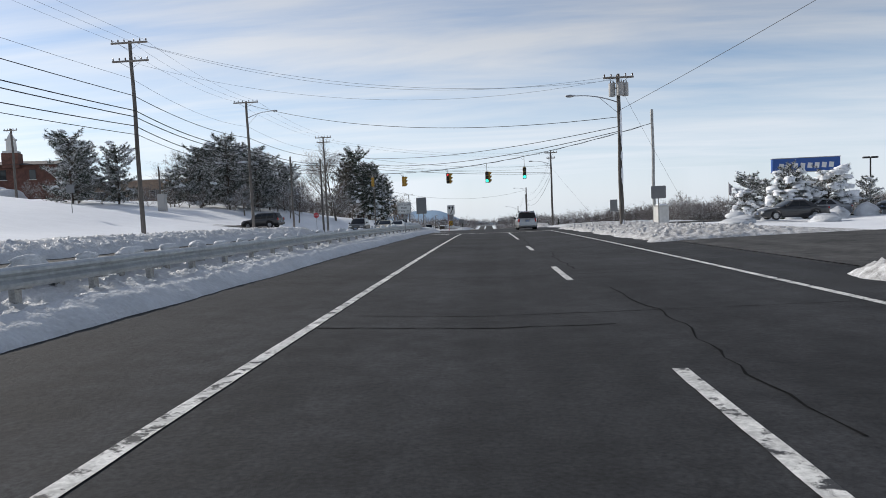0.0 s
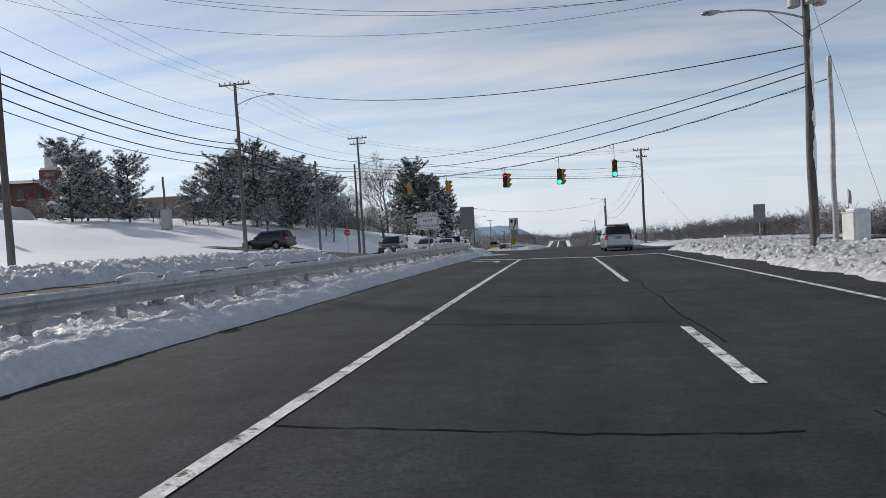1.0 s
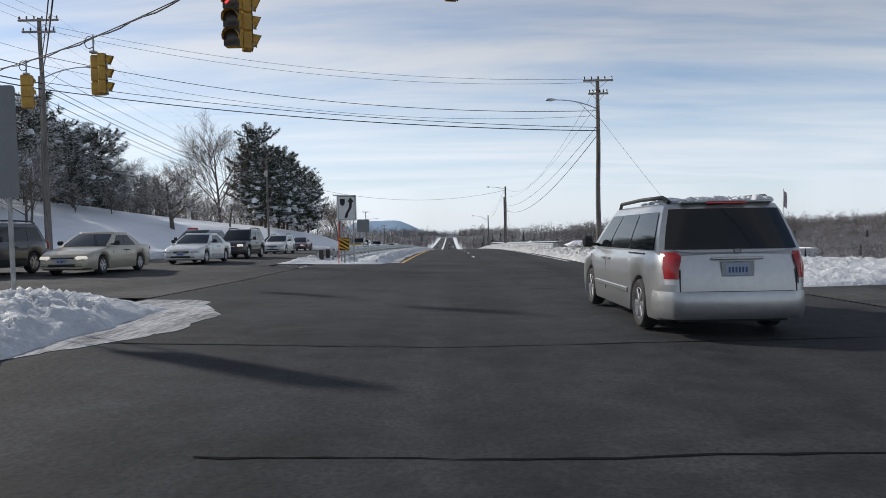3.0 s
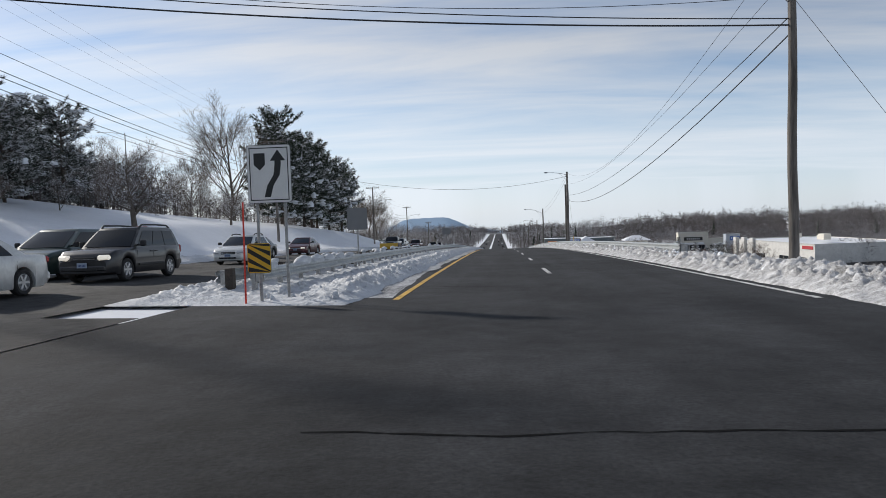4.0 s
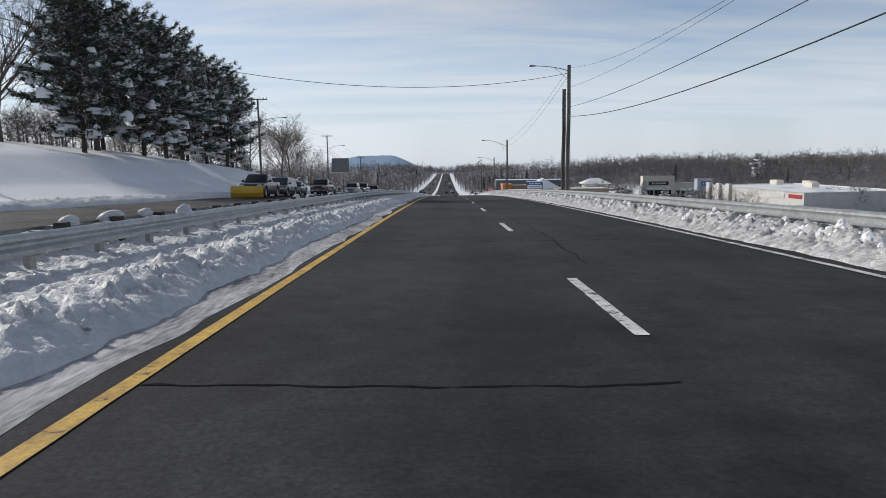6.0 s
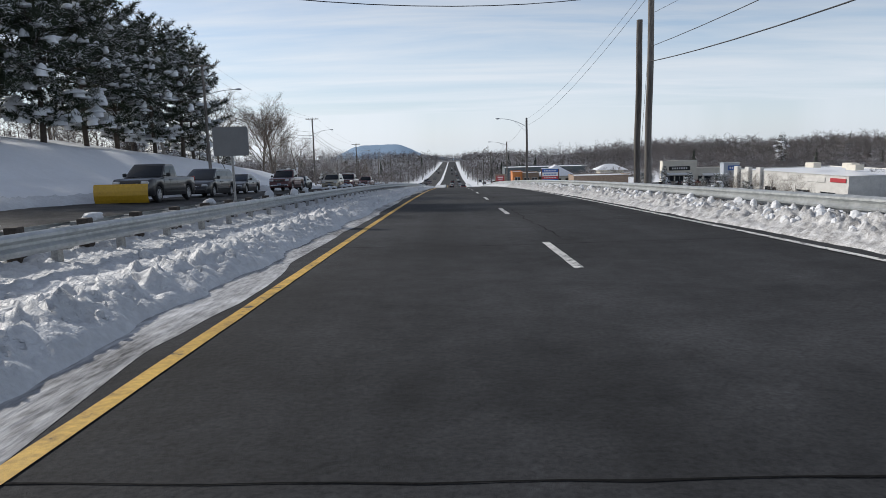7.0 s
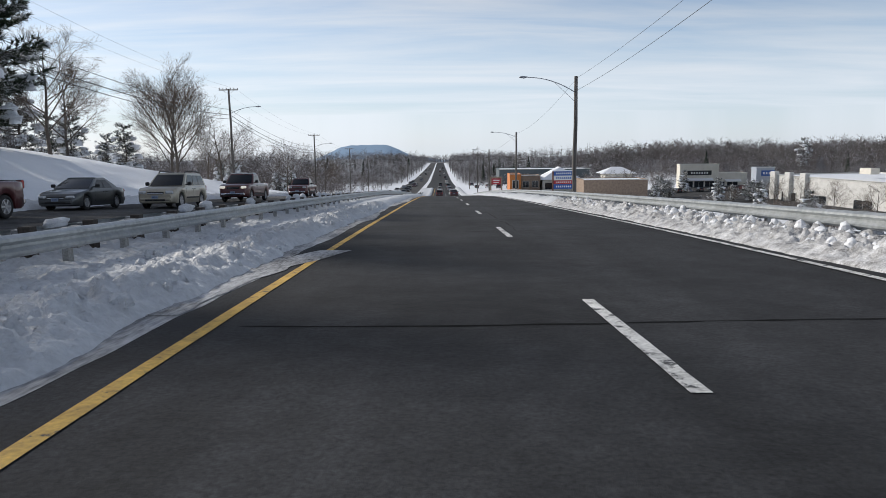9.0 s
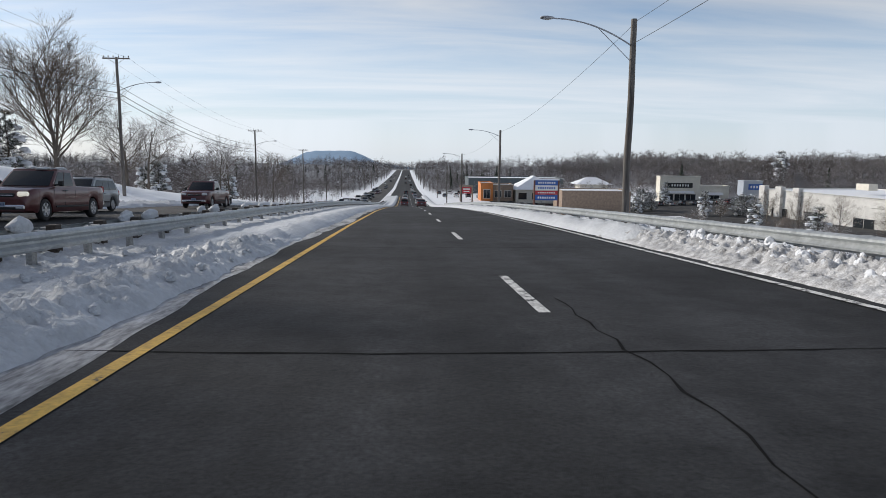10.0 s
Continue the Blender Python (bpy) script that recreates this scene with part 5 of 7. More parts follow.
def vehicle(kind, x, y, turn, body_mat, label, category, name, snow=False, lit=False, rails=False, detail=False):
    k = KINDS[kind]
    L, W, H, r = k["L"], k["W"], k["H"], k["r"]
    zc = k["clear"]
    v = thing(name, label, category, "vehicles on the avenue", at=pose(x, y, g1(x, y) + 0.012, math.degrees(math.atan((float(rz(y + 2)) - float(rz(y - 2))) / 4)) * (1 if abs(turn) < 90 else -1), 0, turn))
    yf = L / 2 - k["fo"]
    yr = yf - k["wb"]
    ty, tz = [p[0] for p in k["top"]], [p[1] for p in k["top"]]
    # lower body
    ra = r + .055
    ys = sorted(set([round(q, 4) for q in np.linspace(-L / 2, L / 2, 84)] + [-L / 2 + .02, -L / 2 + .06, L / 2 - .02, L / 2 - .06, yf - ra, yf + ra, yr - ra, yr + ra]))
    rows = []

    def half_width(q):
        e = max(0, abs(q) - (L / 2 - .75)) / .75
        return W / 2 * (1 - .20 * e ** 3.2)

    def arch(q):
        z = zc + (.06 if abs(q) > L / 2 - .3 else 0)
        for c in (yf, yr):
            if abs(q - c) < ra:
                z = max(z, r + math.sqrt(ra * ra - (q - c) ** 2) - .01)
        return z

    for q in ys:
        w, zb, zt = half_width(q), arch(q), float(np.interp(q, ty, tz))
        zt = max(zt, zb + .06)
        mid = zb + (zt - zb) * .45
        half = [(0, zb), (w * .80, zb), (w * .955, zb + .005), (w * .975, zb + .04), (w * 1.0, mid), (w * .992, zb + (zt - zb) * .72), (w * .965, zt - .05), (w * .93, zt - .012), (w * .86, zt), (w * .4, zt + .018)]
        ring = half + [(0, zt + .022)] + [(-a, b) for a, b in half[:0:-1]]
        rows.append([(a, q, b) for a, b in ring])
    sh = Shape().grid(np.array(rows), True)
    n = len(rows[0])
    sh.f.append(tuple(range(n)))
    sh.f.append(tuple((len(rows) - 1) * n + i for i in range(n))[::-1])
    body = part("body", sh, body_mat, v, smooth=38)

    # cabin
    (b0, b1), (r0, r1) = k["base"], k["roof"]
    zbelt = float(np.interp((b0 + b1) / 2, ty, tz)) - .03
    wb_, wr_ = W / 2 * .93, W / 2 * k["wr"]

    def cab(s, vv, out=0.0):
        """A point of the cabin's skin: s runs round it from the windscreen, vv from belt to roof."""
        f = vv
        yb = b0 + (r0 - b0) * f
        yfz = b1 + (r1 - b1) * (f ** 1.08)
        w = wb_ + (wr_ - wb_) * f ** 1.25
        z = zbelt + (H - .06 - zbelt) * f
        side, u = int(s) % 4, s - int(s)
        bow = .10
        if side == 0:
            p = (w * (2 * u - 1), yfz - bow * (2 * u - 1) ** 2 + out, z + out * .6)
        elif side == 1:
            p = (w + out, (yfz - bow) + (yb + .17 - (yfz - bow)) * u, z)
        elif side == 2:
            p = (w * (1 - 2 * u), yb + .17 * (2 * u - 1) ** 4 - out, z + out * .3)
        else:
            p = (-w - out, (yb + .17) + ((yfz - bow) - (yb + .17)) * u, z)
        return p

    S_ = [i / 16 for i in range(64)]
    rows = [[cab(s, f) for s in S_] for f in (0, .25, .5, .72, .88)]
    cy = (r0 + r1) / 2
    for sc, z in ((.998, H - .082), (.98, H - .048), (.935, H - .02), (.86, H - .006), (.6, H), (.02, H + .006)):
        rows.append([((cab(s, 1.0)[0]) * sc, cy + (cab(s, 1.0)[1] - cy) * sc, z) for s in S_])
    cabin = part("cabin", Shape().grid(np.array(rows), True), body_mat, v, smooth=35)

    def pane(nm, s0, s1, v0, v1, skew=0.0):
        g = []
        for j in range(5):
            f = v0 + (v1 - v0) * j / 4
            g.append([cab(s0 + (s1 - s0) * i / 14, f, .010) for i in range(15)])
        part(nm, Shape().grid(np.array(g)), M_GLASS, cabin, "dark tinted glass", 40)

    pane("windscreen", .05, .95, .06, .93)
    pane("rear_window", 2.07 if kind != "minivan" else 2.035, 2.93 if kind != "minivan" else 2.965, .10 if kind != "sedan" else .05, .92)
    for u0, u1 in k["side"]:
        pane("side_window", 1 + u0, 1 + u1, .08, .88)
        pane("side_window", 4 - u1, 4 - u0, .08, .88)
    # wheels
    tyre, rim = wheel_meshes(r, .22)
    for sx in (-1, 1):
        for c in (yf, yr):
            m = pose(sx * (W / 2 - .135), c, r, 0, 0, 0 if sx > 0 else 180)
            t_ = part("wheel", tyre, None, v, at=m)
            part("rim", rim, None, t_, "six-spoke alloy rim")
    # lights, grille, bumpers, mirrors, plate
    zt_r = float(np.interp(-L / 2 + .12, ty, tz))
    zt_f = float(np.interp(L / 2 - .2, ty, tz))
    tall = kind in ("minivan", "suv", "pickup")
    for sx in (-1, 1):
        hw = half_width(L / 2 - .12)
        part("headlight", Shape().box((sx * (hw - .20), L / 2 - .13, zt_f - .13), (.36, .26, .17 if tall else .13), chamfer=.05, rz=-sx * 16), M_HEAD_ON if lit else M_HEAD, body, "lit headlamp" if lit else "clear headlamp")
        rw = half_width(-L / 2 + .10)
        if kind == "minivan":
            def corner_lens(levels):
                g = []
                for z_, wd in levels:
                    y_ = float(np.interp(z_, [.62, 1.02, 1.10], [-2.59, -2.55, -2.42])) - .008
                    hz = .995 - .05 * max(0, z_ - .9) / .17
                    e_ = half_width(y_) * hz
                    g.append([(sx * (e_ - wd), y_ - .01, z_), (sx * (e_ - .03), y_ - .01, z_), (sx * (e_ + .004), y_ + .012, z_)] + [(sx * (half_width(y_ + q) * hz + .009), y_ + q, z_) for q in (.05, .09, .125 + .08 * (z_ - .70))])
                return Shape().grid(np.array(g))

            tl = part("tail_light", corner_lens(((.745, .045), (.80, .055), (.88, .065), (.96, .08), (1.03, .095), (1.08, .10))), M_TAIL, body, "tall red tail light", 40)
            part("reverse_lens", corner_lens(((.675, .03), (.70, .038), (.74, .045))), M_HEAD, tl, "clear reverse lens", 40)
        else:
            part("tail_light", Shape().box((sx * (rw - .12), -L / 2 + .07, zt_r - .10), (.24, .16, .30 if tall else .16), chamfer=.04), M_TAIL, body, "red tail light")
        my = b1 - .42
        zm = zbelt + .13
        mir = Shape().box((sx * (W / 2 + .10), my, zm), (.19, .12, .15 if not tall else .19), chamfer=.035).box((sx * (W / 2 - .01), my + .02, zm - .05), (.16, .06, .05))
        part("wing_mirror", mir, M_TRIM, body, "black wing mirror")
        # seams and handles
        for u in (k["side"][0][0] - .03, k["side"][0][1] + .008, k["side"][1][1] + .008)[:2 if detail else 3]:
            p = cab(1 + max(.0, u), 0)
            part("door_seam", Shape().box((sx * W / 2 * .994, p[1], (zc + zbelt) / 2 + .06), (.006, .008, zbelt - zc - .30)), M_TRIM, body)
        for u in (k["side"][0][1] - .03, k["side"][1][0] + .05):
            p = cab(1 + u, 0)
            part("door_handle", Shape().box((sx * (W / 2 * .985), p[1], zbelt - .13), (.05, .17, .035), chamfer=.012), body_mat if detail else M_TRIM, body)
        if detail or tall:
            part("side_moulding", Shape().box((sx * (W / 2 * 1.003), (yf + yr) / 2 - .05, .50), (.03, k["wb"] - 2 * ra - .25, .07), chamfer=.012), body_mat if detail else M_TRIM, body)
    gr = Shape().box((0, L / 2 - .06, zt_f - .17), (W * .42, .12, .14), chamfer=.03)
    g_ = part("grille", gr, M_TRIM, body, "black grille")
    part("grille_bar", Shape().box((0, L / 2 + .002, zt_f - .17), (W * .40, .015, .025)), M_CHROME, g_)
    part("front_bumper", Shape().box((0, L / 2 - .07, zc + .20), (W * .80, .22, .20), chamfer=.06), body_mat if kind != "pickup" else M_CHROME, body)
    if detail:
        rows = []
        for z_, o_ in ((.24, -.03), (.28, .0), (.35, .018), (.45, .022), (.54, .016), (.585, .002)):
            side_ = [(half_width(q) + .004 + o_ * .6, q) for q in (-2.22, -2.32, -2.42, -2.5, -2.56)]
            rear_ = [(a_ * half_width(-2.59), -2.60 - o_ - .03 * (1 - a_ * a_)) for a_ in np.linspace(1, -1, 13)]
            rows.append([(a_, b_, z_) for a_, b_ in side_] + [(a_, b_, z_) for a_, b_ in rear_] + [(-a_, b_, z_) for a_, b_ in side_[::-1]])
        part("rear_bumper", Shape().grid(np.array(rows)), body_mat, body, smooth=60)
    else:
        part("rear_bumper", Shape().box((0, -L / 2 + .07, zc + .25), (W * .86, .26, .24), chamfer=.06), body_mat if kind != "pickup" else M_CHROME, body)
    part("intake", Shape().box((0, L / 2 + .03, zc + .17), (W * .5, .04, .08), chamfer=.015), M_TRIM, body)
    for s_y, zpl in ((1, zc + .30), (-1, .86 if kind == "minivan" else zc + .42)):
        yp = s_y * (L / 2 + (.045 if s_y > 0 else .008)) if kind != "minivan" or s_y > 0 else -2.575
        pl_ = part("number_plate", Shape().box((0, yp, zpl), (.31, .015, .155), chamfer=.004), M_PLATE, body, "number plate with unreadable characters")
        bars = Shape()
        for i_ in range(6):
            bars.box((-.105 + .042 * i_, yp + s_y * .0085, zpl - .005), (.024, .002, .07))
        part("plate_bars", bars, M_PLATE_INK, pl_)
    if kind == "pickup":
        part("load_bed", Shape().box((0, -1.75, 1.255), (W * .84, 2.05, .02)), M_TRIM, body, "dark open load bed")
    if rails:
        for sx in (-1, 1):
            pts = [(sx * wr_ * .90, r1 - .15, H - .02), (sx * wr_ * .92, r1 - .3, H + .06), (sx * wr_ * .92, cy, H + .075), (sx * wr_ * .92, r0 + .4, H + .06), (sx * wr_ * .90, r0 + .2, H - .01)]
            part("roof_rail", Shape().tube(pts, .028, 8), M_TRIM, cabin, "dark roof rail", 50)
    if detail:
        # back door: seams, pull, lamp, wiper, soot line
        part("tailgate_seam", Shape().box((0, -2.592, .58), (1.36, .012, .018)).box((-.72, -2.582, .72), (.012, .02, .28)).box((.72, -2.582, .72), (.012, .02, .28)), M_TRIM, body)
        part("plate_recess", Shape().box((0, -2.568, .86), (.42, .02, .20), chamfer=.01), P_GREY, body, "recess round the number plate")
        part("tailgate_pull", Shape().box((0, -2.592, 1.0), (.62, .03, .035), chamfer=.01), body_mat, body)
        part("badge", Shape().box((0, -2.565, 1.09), (.09, .016, .06), chamfer=.015), P_GREY, body, "plain chrome badge")
        part("high_brake_light", Shape().box((0, r0 - .02, H - .035), (.52, .05, .035), chamfer=.01), M_TAIL, cabin)
        part("rear_spoiler", Shape().box((0, r0 + .10, H - .022), (1.16, .22, .03), chamfer=.012), body_mat, cabin)
        part("slide_rail", Shape().box((-W / 2 * .955, -1.45, 1.045), (.03, .8, .02)).box((W / 2 * .955, -1.45, 1.045), (.03, .8, .02)), M_TRIM, body, "black sliding-door track")
        part("tow_underside", Shape().box((0, -1.9, .25), (1.4, 1.0, .12)), M_TRIM, body)
    if snow:
        rr = random.Random(int(x * 7 + y))
        sp = []
        for _ in range(260 if detail else 12):
            if detail:
                sp.append((rr.uniform(-.5, .55) * wr_ * 1.6, rr.uniform(r0 + .12, cy + .2), H - .01, rr.uniform(.08, .22), rr.uniform(.08, .2), rr.uniform(.03, .085)))
            else:
                sp.append((rr.uniform(-.55, .55) * wr_ * 1.7, rr.uniform(r0 + .12, r1), H - .02, rr.uniform(.2, .6), rr.uniform(.2, .5), rr.uniform(.05, .11)))
        cl = clumps("roof_snow", sp, int(abs(y)) + 2, "patchy snow on the roof")
        del cl["category"]
        cl.parent = cabin
    return v


vehicle("minivan", 3.70, 67.3, 0, P_SILVER, "silver minivan with roof rails and patchy snow on its roof", "minivan", "minivan", snow=True, rails=True, detail=True)
CARS = [
    ("suv", -15.2, 78.2, P_DARK, "dark boxy sport utility car on the salted lanes", True, False),
    ("sedan", -12.4, 80.2, P_BEIGE, "beige saloon car with its headlights lit", False, True),
    ("sedan", -12.1, 89.0, P_WHITE, "pale saloon car waiting in the oncoming lanes", False, False),
    ("minivan", -15.6, 98.5, P_GREEN, "dark green minivan in the queue", False, False),
    ("suv", -12.5, 96.8, P_BLACK, "black sport utility car in the queue", False, True),
    ("hatch", -13.5, 109.8, P_WHITE, "white hatchback with roof bars on the oncoming lanes", False, False),
    ("sedan", -16.2, 118.6, P_DARK, "dark grey saloon car beside the snowy bank", False, False),
    ("sedan", -16.3, 130.2, P_RED, "maroon saloon car with lit headlights", False, True),
    ("pickup", -15.2, 170.8, P_BLACK, "black pickup truck with a yellow snow plow", False, False),
    ("minivan", -15.4, 178.6, P_BLACK, "black minivan in the oncoming lanes", False, False),
    ("sedan", -16.0, 187.0, P_BLACK, "black saloon car by the guardrail", False, False),
    ("pickup", -15.2, 198.0, P_RED, "maroon pickup truck dusted with snow", True, False),
    ("sedan", -16.4, 208.6, P_DARK, "dark saloon car in the oncoming lanes", False, False),
    ("suv", -13.4, 211.5, P_BEIGE, "tan sport utility car in the oncoming lanes", False, False),
    ("pickup", -13.6, 224.5, P_BROWN, "large brown-red pickup truck with snow on its roof", True, True),
    ("suv", -16.2, 233.0, P_GREY, "grey sport utility car behind a truck", False, False),
    ("pickup", -14.2, 247.0, P_RED, "dark red pickup truck going down the hill", False, False),
    ("sedan", -16.6, 258.0, P_BLACK, "black saloon car further down the hill", False, True),
]
for kd, x_, y_, pm, lb, sn, lt in CARS:
    cat = {"suv": "car", "sedan": "car", "hatch": "car", "pickup": "pickup truck", "minivan": "minivan"}[kd]
    vehicle(kd, x_, y_, 180, pm, lb, cat, {"suv": "suv", "sedan": "sedan", "hatch": "hatchback", "pickup": "pickup_truck", "minivan": "minivan"}[kd], snow=sn, lit=lt, rails=kd in ("hatch", "suv"))
plow = thing("snow_plow", "yellow snow plow blade in front of a pickup", "snow plow", at=pose(-15.2, 167.0, g1(-15.2, 167.0)))
part("blade", Shape().grid(np.array([[(x_, .25 * (z_ - .45) ** 2 * 2 + .0, z_) for x_ in (-1.25, -.6, 0, .6, 1.25)] for z_ in (.06, .2, .4, .6, .8, .92)])), P_YELLOW, plow)
part("plow_frame", Shape().box((-.4, .6, .4), (.1, 1.0, .12)).box((.4, .6, .4), (.1, 1.0, .12)).box((0, .35, .55), (1.6, .08, .1)), M_TRIM, plow)
for kd, x_, y_, trn, pm, lb in (("suv", -25.5, 74.5, 80, P_BLACK, "black sport utility car turning in from the side street"), ("sedan", 22.0, 50.5, 90, P_BLACK, "dark coupe parked in the snowy car park"),
                                ("suv", 33.5, 55.5, 90, P_DARK, "dark sport utility car parked by the hedge"), ("sedan", 27.0, 57.0, 95, P_GREY, "grey saloon car parked in snow"), ("suv", 37.5, 52, 80, P_GREEN, "green sport utility car parked in snow"),
                                ("sedan", 2.9, 323, 0, P_RED, "maroon saloon car far ahead on the avenue"), ("sedan", -0.4, 400, 0, P_DARK, "dark saloon car down the hill"), ("suv", -.3, 352, 0, P_RED, "maroon sport utility car down the hill"),
                                ("sedan", 3.6, 440, 0, P_GREY, "grey saloon car in the valley"), ("suv", -12.5, 372, 180, P_WHITE, "white sport utility car in the valley"), ("sedan", -15.8, 395, 180, P_DARK, "dark saloon car in the valley"),
                                ("suv", -12.6, 430, 180, P_BLACK, "black sport utility car in the valley"), ("sedan", -15.9, 470, 180, P_GREY, "grey saloon car in the valley"), ("suv", .1, 500, 0, P_BLACK, "black sport utility car in the valley"),
                                ("sedan", -12.6, 520, 180, P_WHITE, "white saloon car in the valley"), ("sedan", -15.8, 560, 180, P_DARK, "dark saloon car in the valley"), ("suv", 3.5, 600, 0, P_DARK, "dark sport utility car in the valley")):
    vehicle(kd, x_, y_, trn, pm, lb, "car", {"suv": "suv", "sedan": "sedan"}[kd])


rf = random.Random(23)
for i in range(20):
    y_ = 330 + i * 15 + rf.uniform(-4, 4)
    lane, trn = ((-12.6, 180), (-15.9, 180), (3.5, 0), (-.2, 0))[rf.choice((0, 1, 0, 1, 2, 3))]
    kd, pm, lb = rf.choice((("sedan", P_DARK, "dark saloon car in slow traffic"), ("suv", P_BLACK, "black sport utility car in slow traffic"), ("sedan", P_GREY, "grey saloon car in slow traffic"), ("suv", P_WHITE, "white sport utility car in slow traffic"), ("sedan", P_RED, "maroon saloon car in slow traffic")))
    vehicle(kd, lane, y_, trn, pm, lb, "car", kd)
for i in range(14):
    lane, trn = ((-12.6, 180), (3.5, 0), (-15.9, 180), (-.2, 0))[i % 4]
    kd, pm, lb = (("sedan", P_DARK, "dark saloon car far off in traffic"), ("suv", P_BLACK, "black sport utility car far off in traffic"), ("sedan", P_WHITE, "white saloon car far off in traffic"))[i % 3]
    vehicle(kd, lane, 640 + i * 31 + rf.uniform(-8, 8), trn, pm, lb, "car", kd)
for i in range(16):
    kd, pm, lb = rf.choice((("sedan", P_DARK, "dark saloon car parked before shops"), ("suv", P_BLACK, "black sport utility car parked before shops"), ("sedan", P_GREY, "grey saloon car parked before shops"), ("suv", P_RED, "maroon sport utility car parked before shops")))
    x_, y_ = ((88 + 4.2 * i, 438) if i < 8 else (34 + 4.5 * (i - 8), 420))
    vehicle(kd, x_, y_, 0, pm, lb, "car", kd)

for i in range(16):
    kd, pm, lb = (("sedan", P_DARK, "dark saloon car parked in the valley"), ("suv", P_WHITE, "white sport utility car parked in the valley"), ("suv", P_BLACK, "black sport utility car parked in the valley"), ("sedan", P_GREY, "grey saloon car parked in the valley"))[i % 4]
    vehicle(kd, 15 + 4.6 * (i % 8) + rf.uniform(-.4, .4), 462 + 36 * (i // 8), 0, pm, lb, "car", kd)


# ---- trees ----
M_BARK = snowed(material("grey_bark", (0.085, 0.07, 0.058), 0.9, vary=0.3, vscale=3, color2=(0.14, 0.12, 0.10), bump=0.5, bscale=12, stretch=(1, 1, .3)), 0.28)
M_TWIG = snowed(material("brown_twigs", (0.10, 0.075, 0.06), 0.9, vary=0.25, vscale=1.5, color2=(0.15, 0.115, 0.09)), 0.10)
M_TWIG_SNOW = snowed(material("snowy_twigs", (0.10, 0.08, 0.068), 0.9, vary=0.25, vscale=1.5, color2=(0.15, 0.12, 0.10)), 0.62)
M_DEAD_WOOD = material("weathered_dead_wood", (0.42, 0.38, 0.34), 0.85, vary=0.2, vscale=4, bump=0.4, bscale=14, stretch=(1, 1, .3))
M_PINE_BARK = material("dark_pine_bark", (0.05, 0.038, 0.03), 0.9, vary=0.3, vscale=3, color2=(0.09, 0.07, 0.055), bump=0.6, bscale=10)
M_NEEDLE = snowed(material("pine_needles", (0.020, 0.032, 0.020), 0.7, vary=0.4, vscale=0.8, color2=(0.042, 0.056, 0.032), spec=0.3), 0.42, clump=0.6)
M_NEEDLE_SNOW = snowed(material("snow_dusted_needles", (0.018, 0.030, 0.020), 0.7, vary=0.4, vscale=0.8, color2=(0.05, 0.06, 0.042), spec=0.3), 0.78, clump=0.9)
M_WOODS = snowed(material("distant_bare_woods", (0.095, 0.082, 0.078), 0.95, vary=0.35, vscale=0.05, color2=(0.15, 0.13, 0.125)), 0.12)
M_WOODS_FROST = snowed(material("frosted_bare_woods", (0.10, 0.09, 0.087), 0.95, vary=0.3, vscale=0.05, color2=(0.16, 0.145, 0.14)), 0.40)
M_WOODS_CONIFER = material("distant_conifers", (0.022, 0.034, 0.022), 0.9, vary=0.3, vscale=0.1)


def limbs(rng, height, r0, spread, levels, counts, up=0.25, first=0.28):
    """A bare tree: returns two shapes, the trunk with its limbs and the twigs."""
    wood, twig = Shape(), Shape()

    def go(p, d, ln, r, lev):
        segs = (6, 4, 3, 1, 1)[lev]
        pts, rad = [p.copy()], [r]
        q = p.copy()
        dd = d.copy()
        for i in range(segs):
            dd = (dd + Vector((rng.uniform(-1, 1), rng.uniform(-1, 1), rng.uniform(-.4, 1) * up * 2)) * (.08, .10, .14, .2, .2)[lev]).normalized()
            q = q + dd * (ln / segs)
            pts.append(q.copy())
            rad.append(r * (1 - (i + 1) / segs * (.72 if lev < 3 else .6)))
        if lev < 4:
            (wood if lev < 2 else twig).tube(pts, rad, (8, 6, 4, 3)[lev], False)
        else:
            ax = (pts[-1] - pts[0]).cross(Vector((rng.uniform(-1, 1), rng.uniform(-1, 1), rng.uniform(-1, 1)))).normalized() * (r * 1.0)
            twig.add([pts[0] - ax, pts[0] + ax, pts[-1]], [(0, 1, 2)])
        if lev == levels:
            return
        for c in range(counts[lev]):
            f = first + (1 - first) * (c + rng.random()) / counts[lev] if lev == 0 else .25 + .75 * (c + rng.random()) / counts[lev]
            k = min(segs - 1, int(f * segs))
            a = pts[k].lerp(pts[k + 1], f * segs - k)
            az = rng.uniform(0, 2 * math.pi)
            axis = (pts[k + 1] - pts[k]).normalized()
            side = axis.orthogonal().normalized()
            side = (Matrix.Rotation(az, 3, axis) @ side)
            ang = radians(rng.uniform(*spread[lev]))
            nd = (axis * math.cos(ang) + side * math.sin(ang) + Vector((0, 0, up))).normalized()
            go(a, nd, ln * (rng.uniform(.54, .74) if lev == 0 else rng.uniform(.42, .66)) * (1.15 - .5 * f), rad[k] * (.5, .45, .5, .6)[lev] + .0032, lev + 1)

    go(Vector((0, 0, -.3)), Vector((0, 0, 1)), height * .86, r0, 0)
    return wood, twig


def bare_tree_meshes(seed, height, r0, spread, counts, up, first, twig_mat, levels=4):
    w, t = limbs(random.Random(seed), height, r0, spread, levels, counts, up, first)
    return w.mesh("trunk", M_BARK, 60), t.mesh("branches", twig_mat)


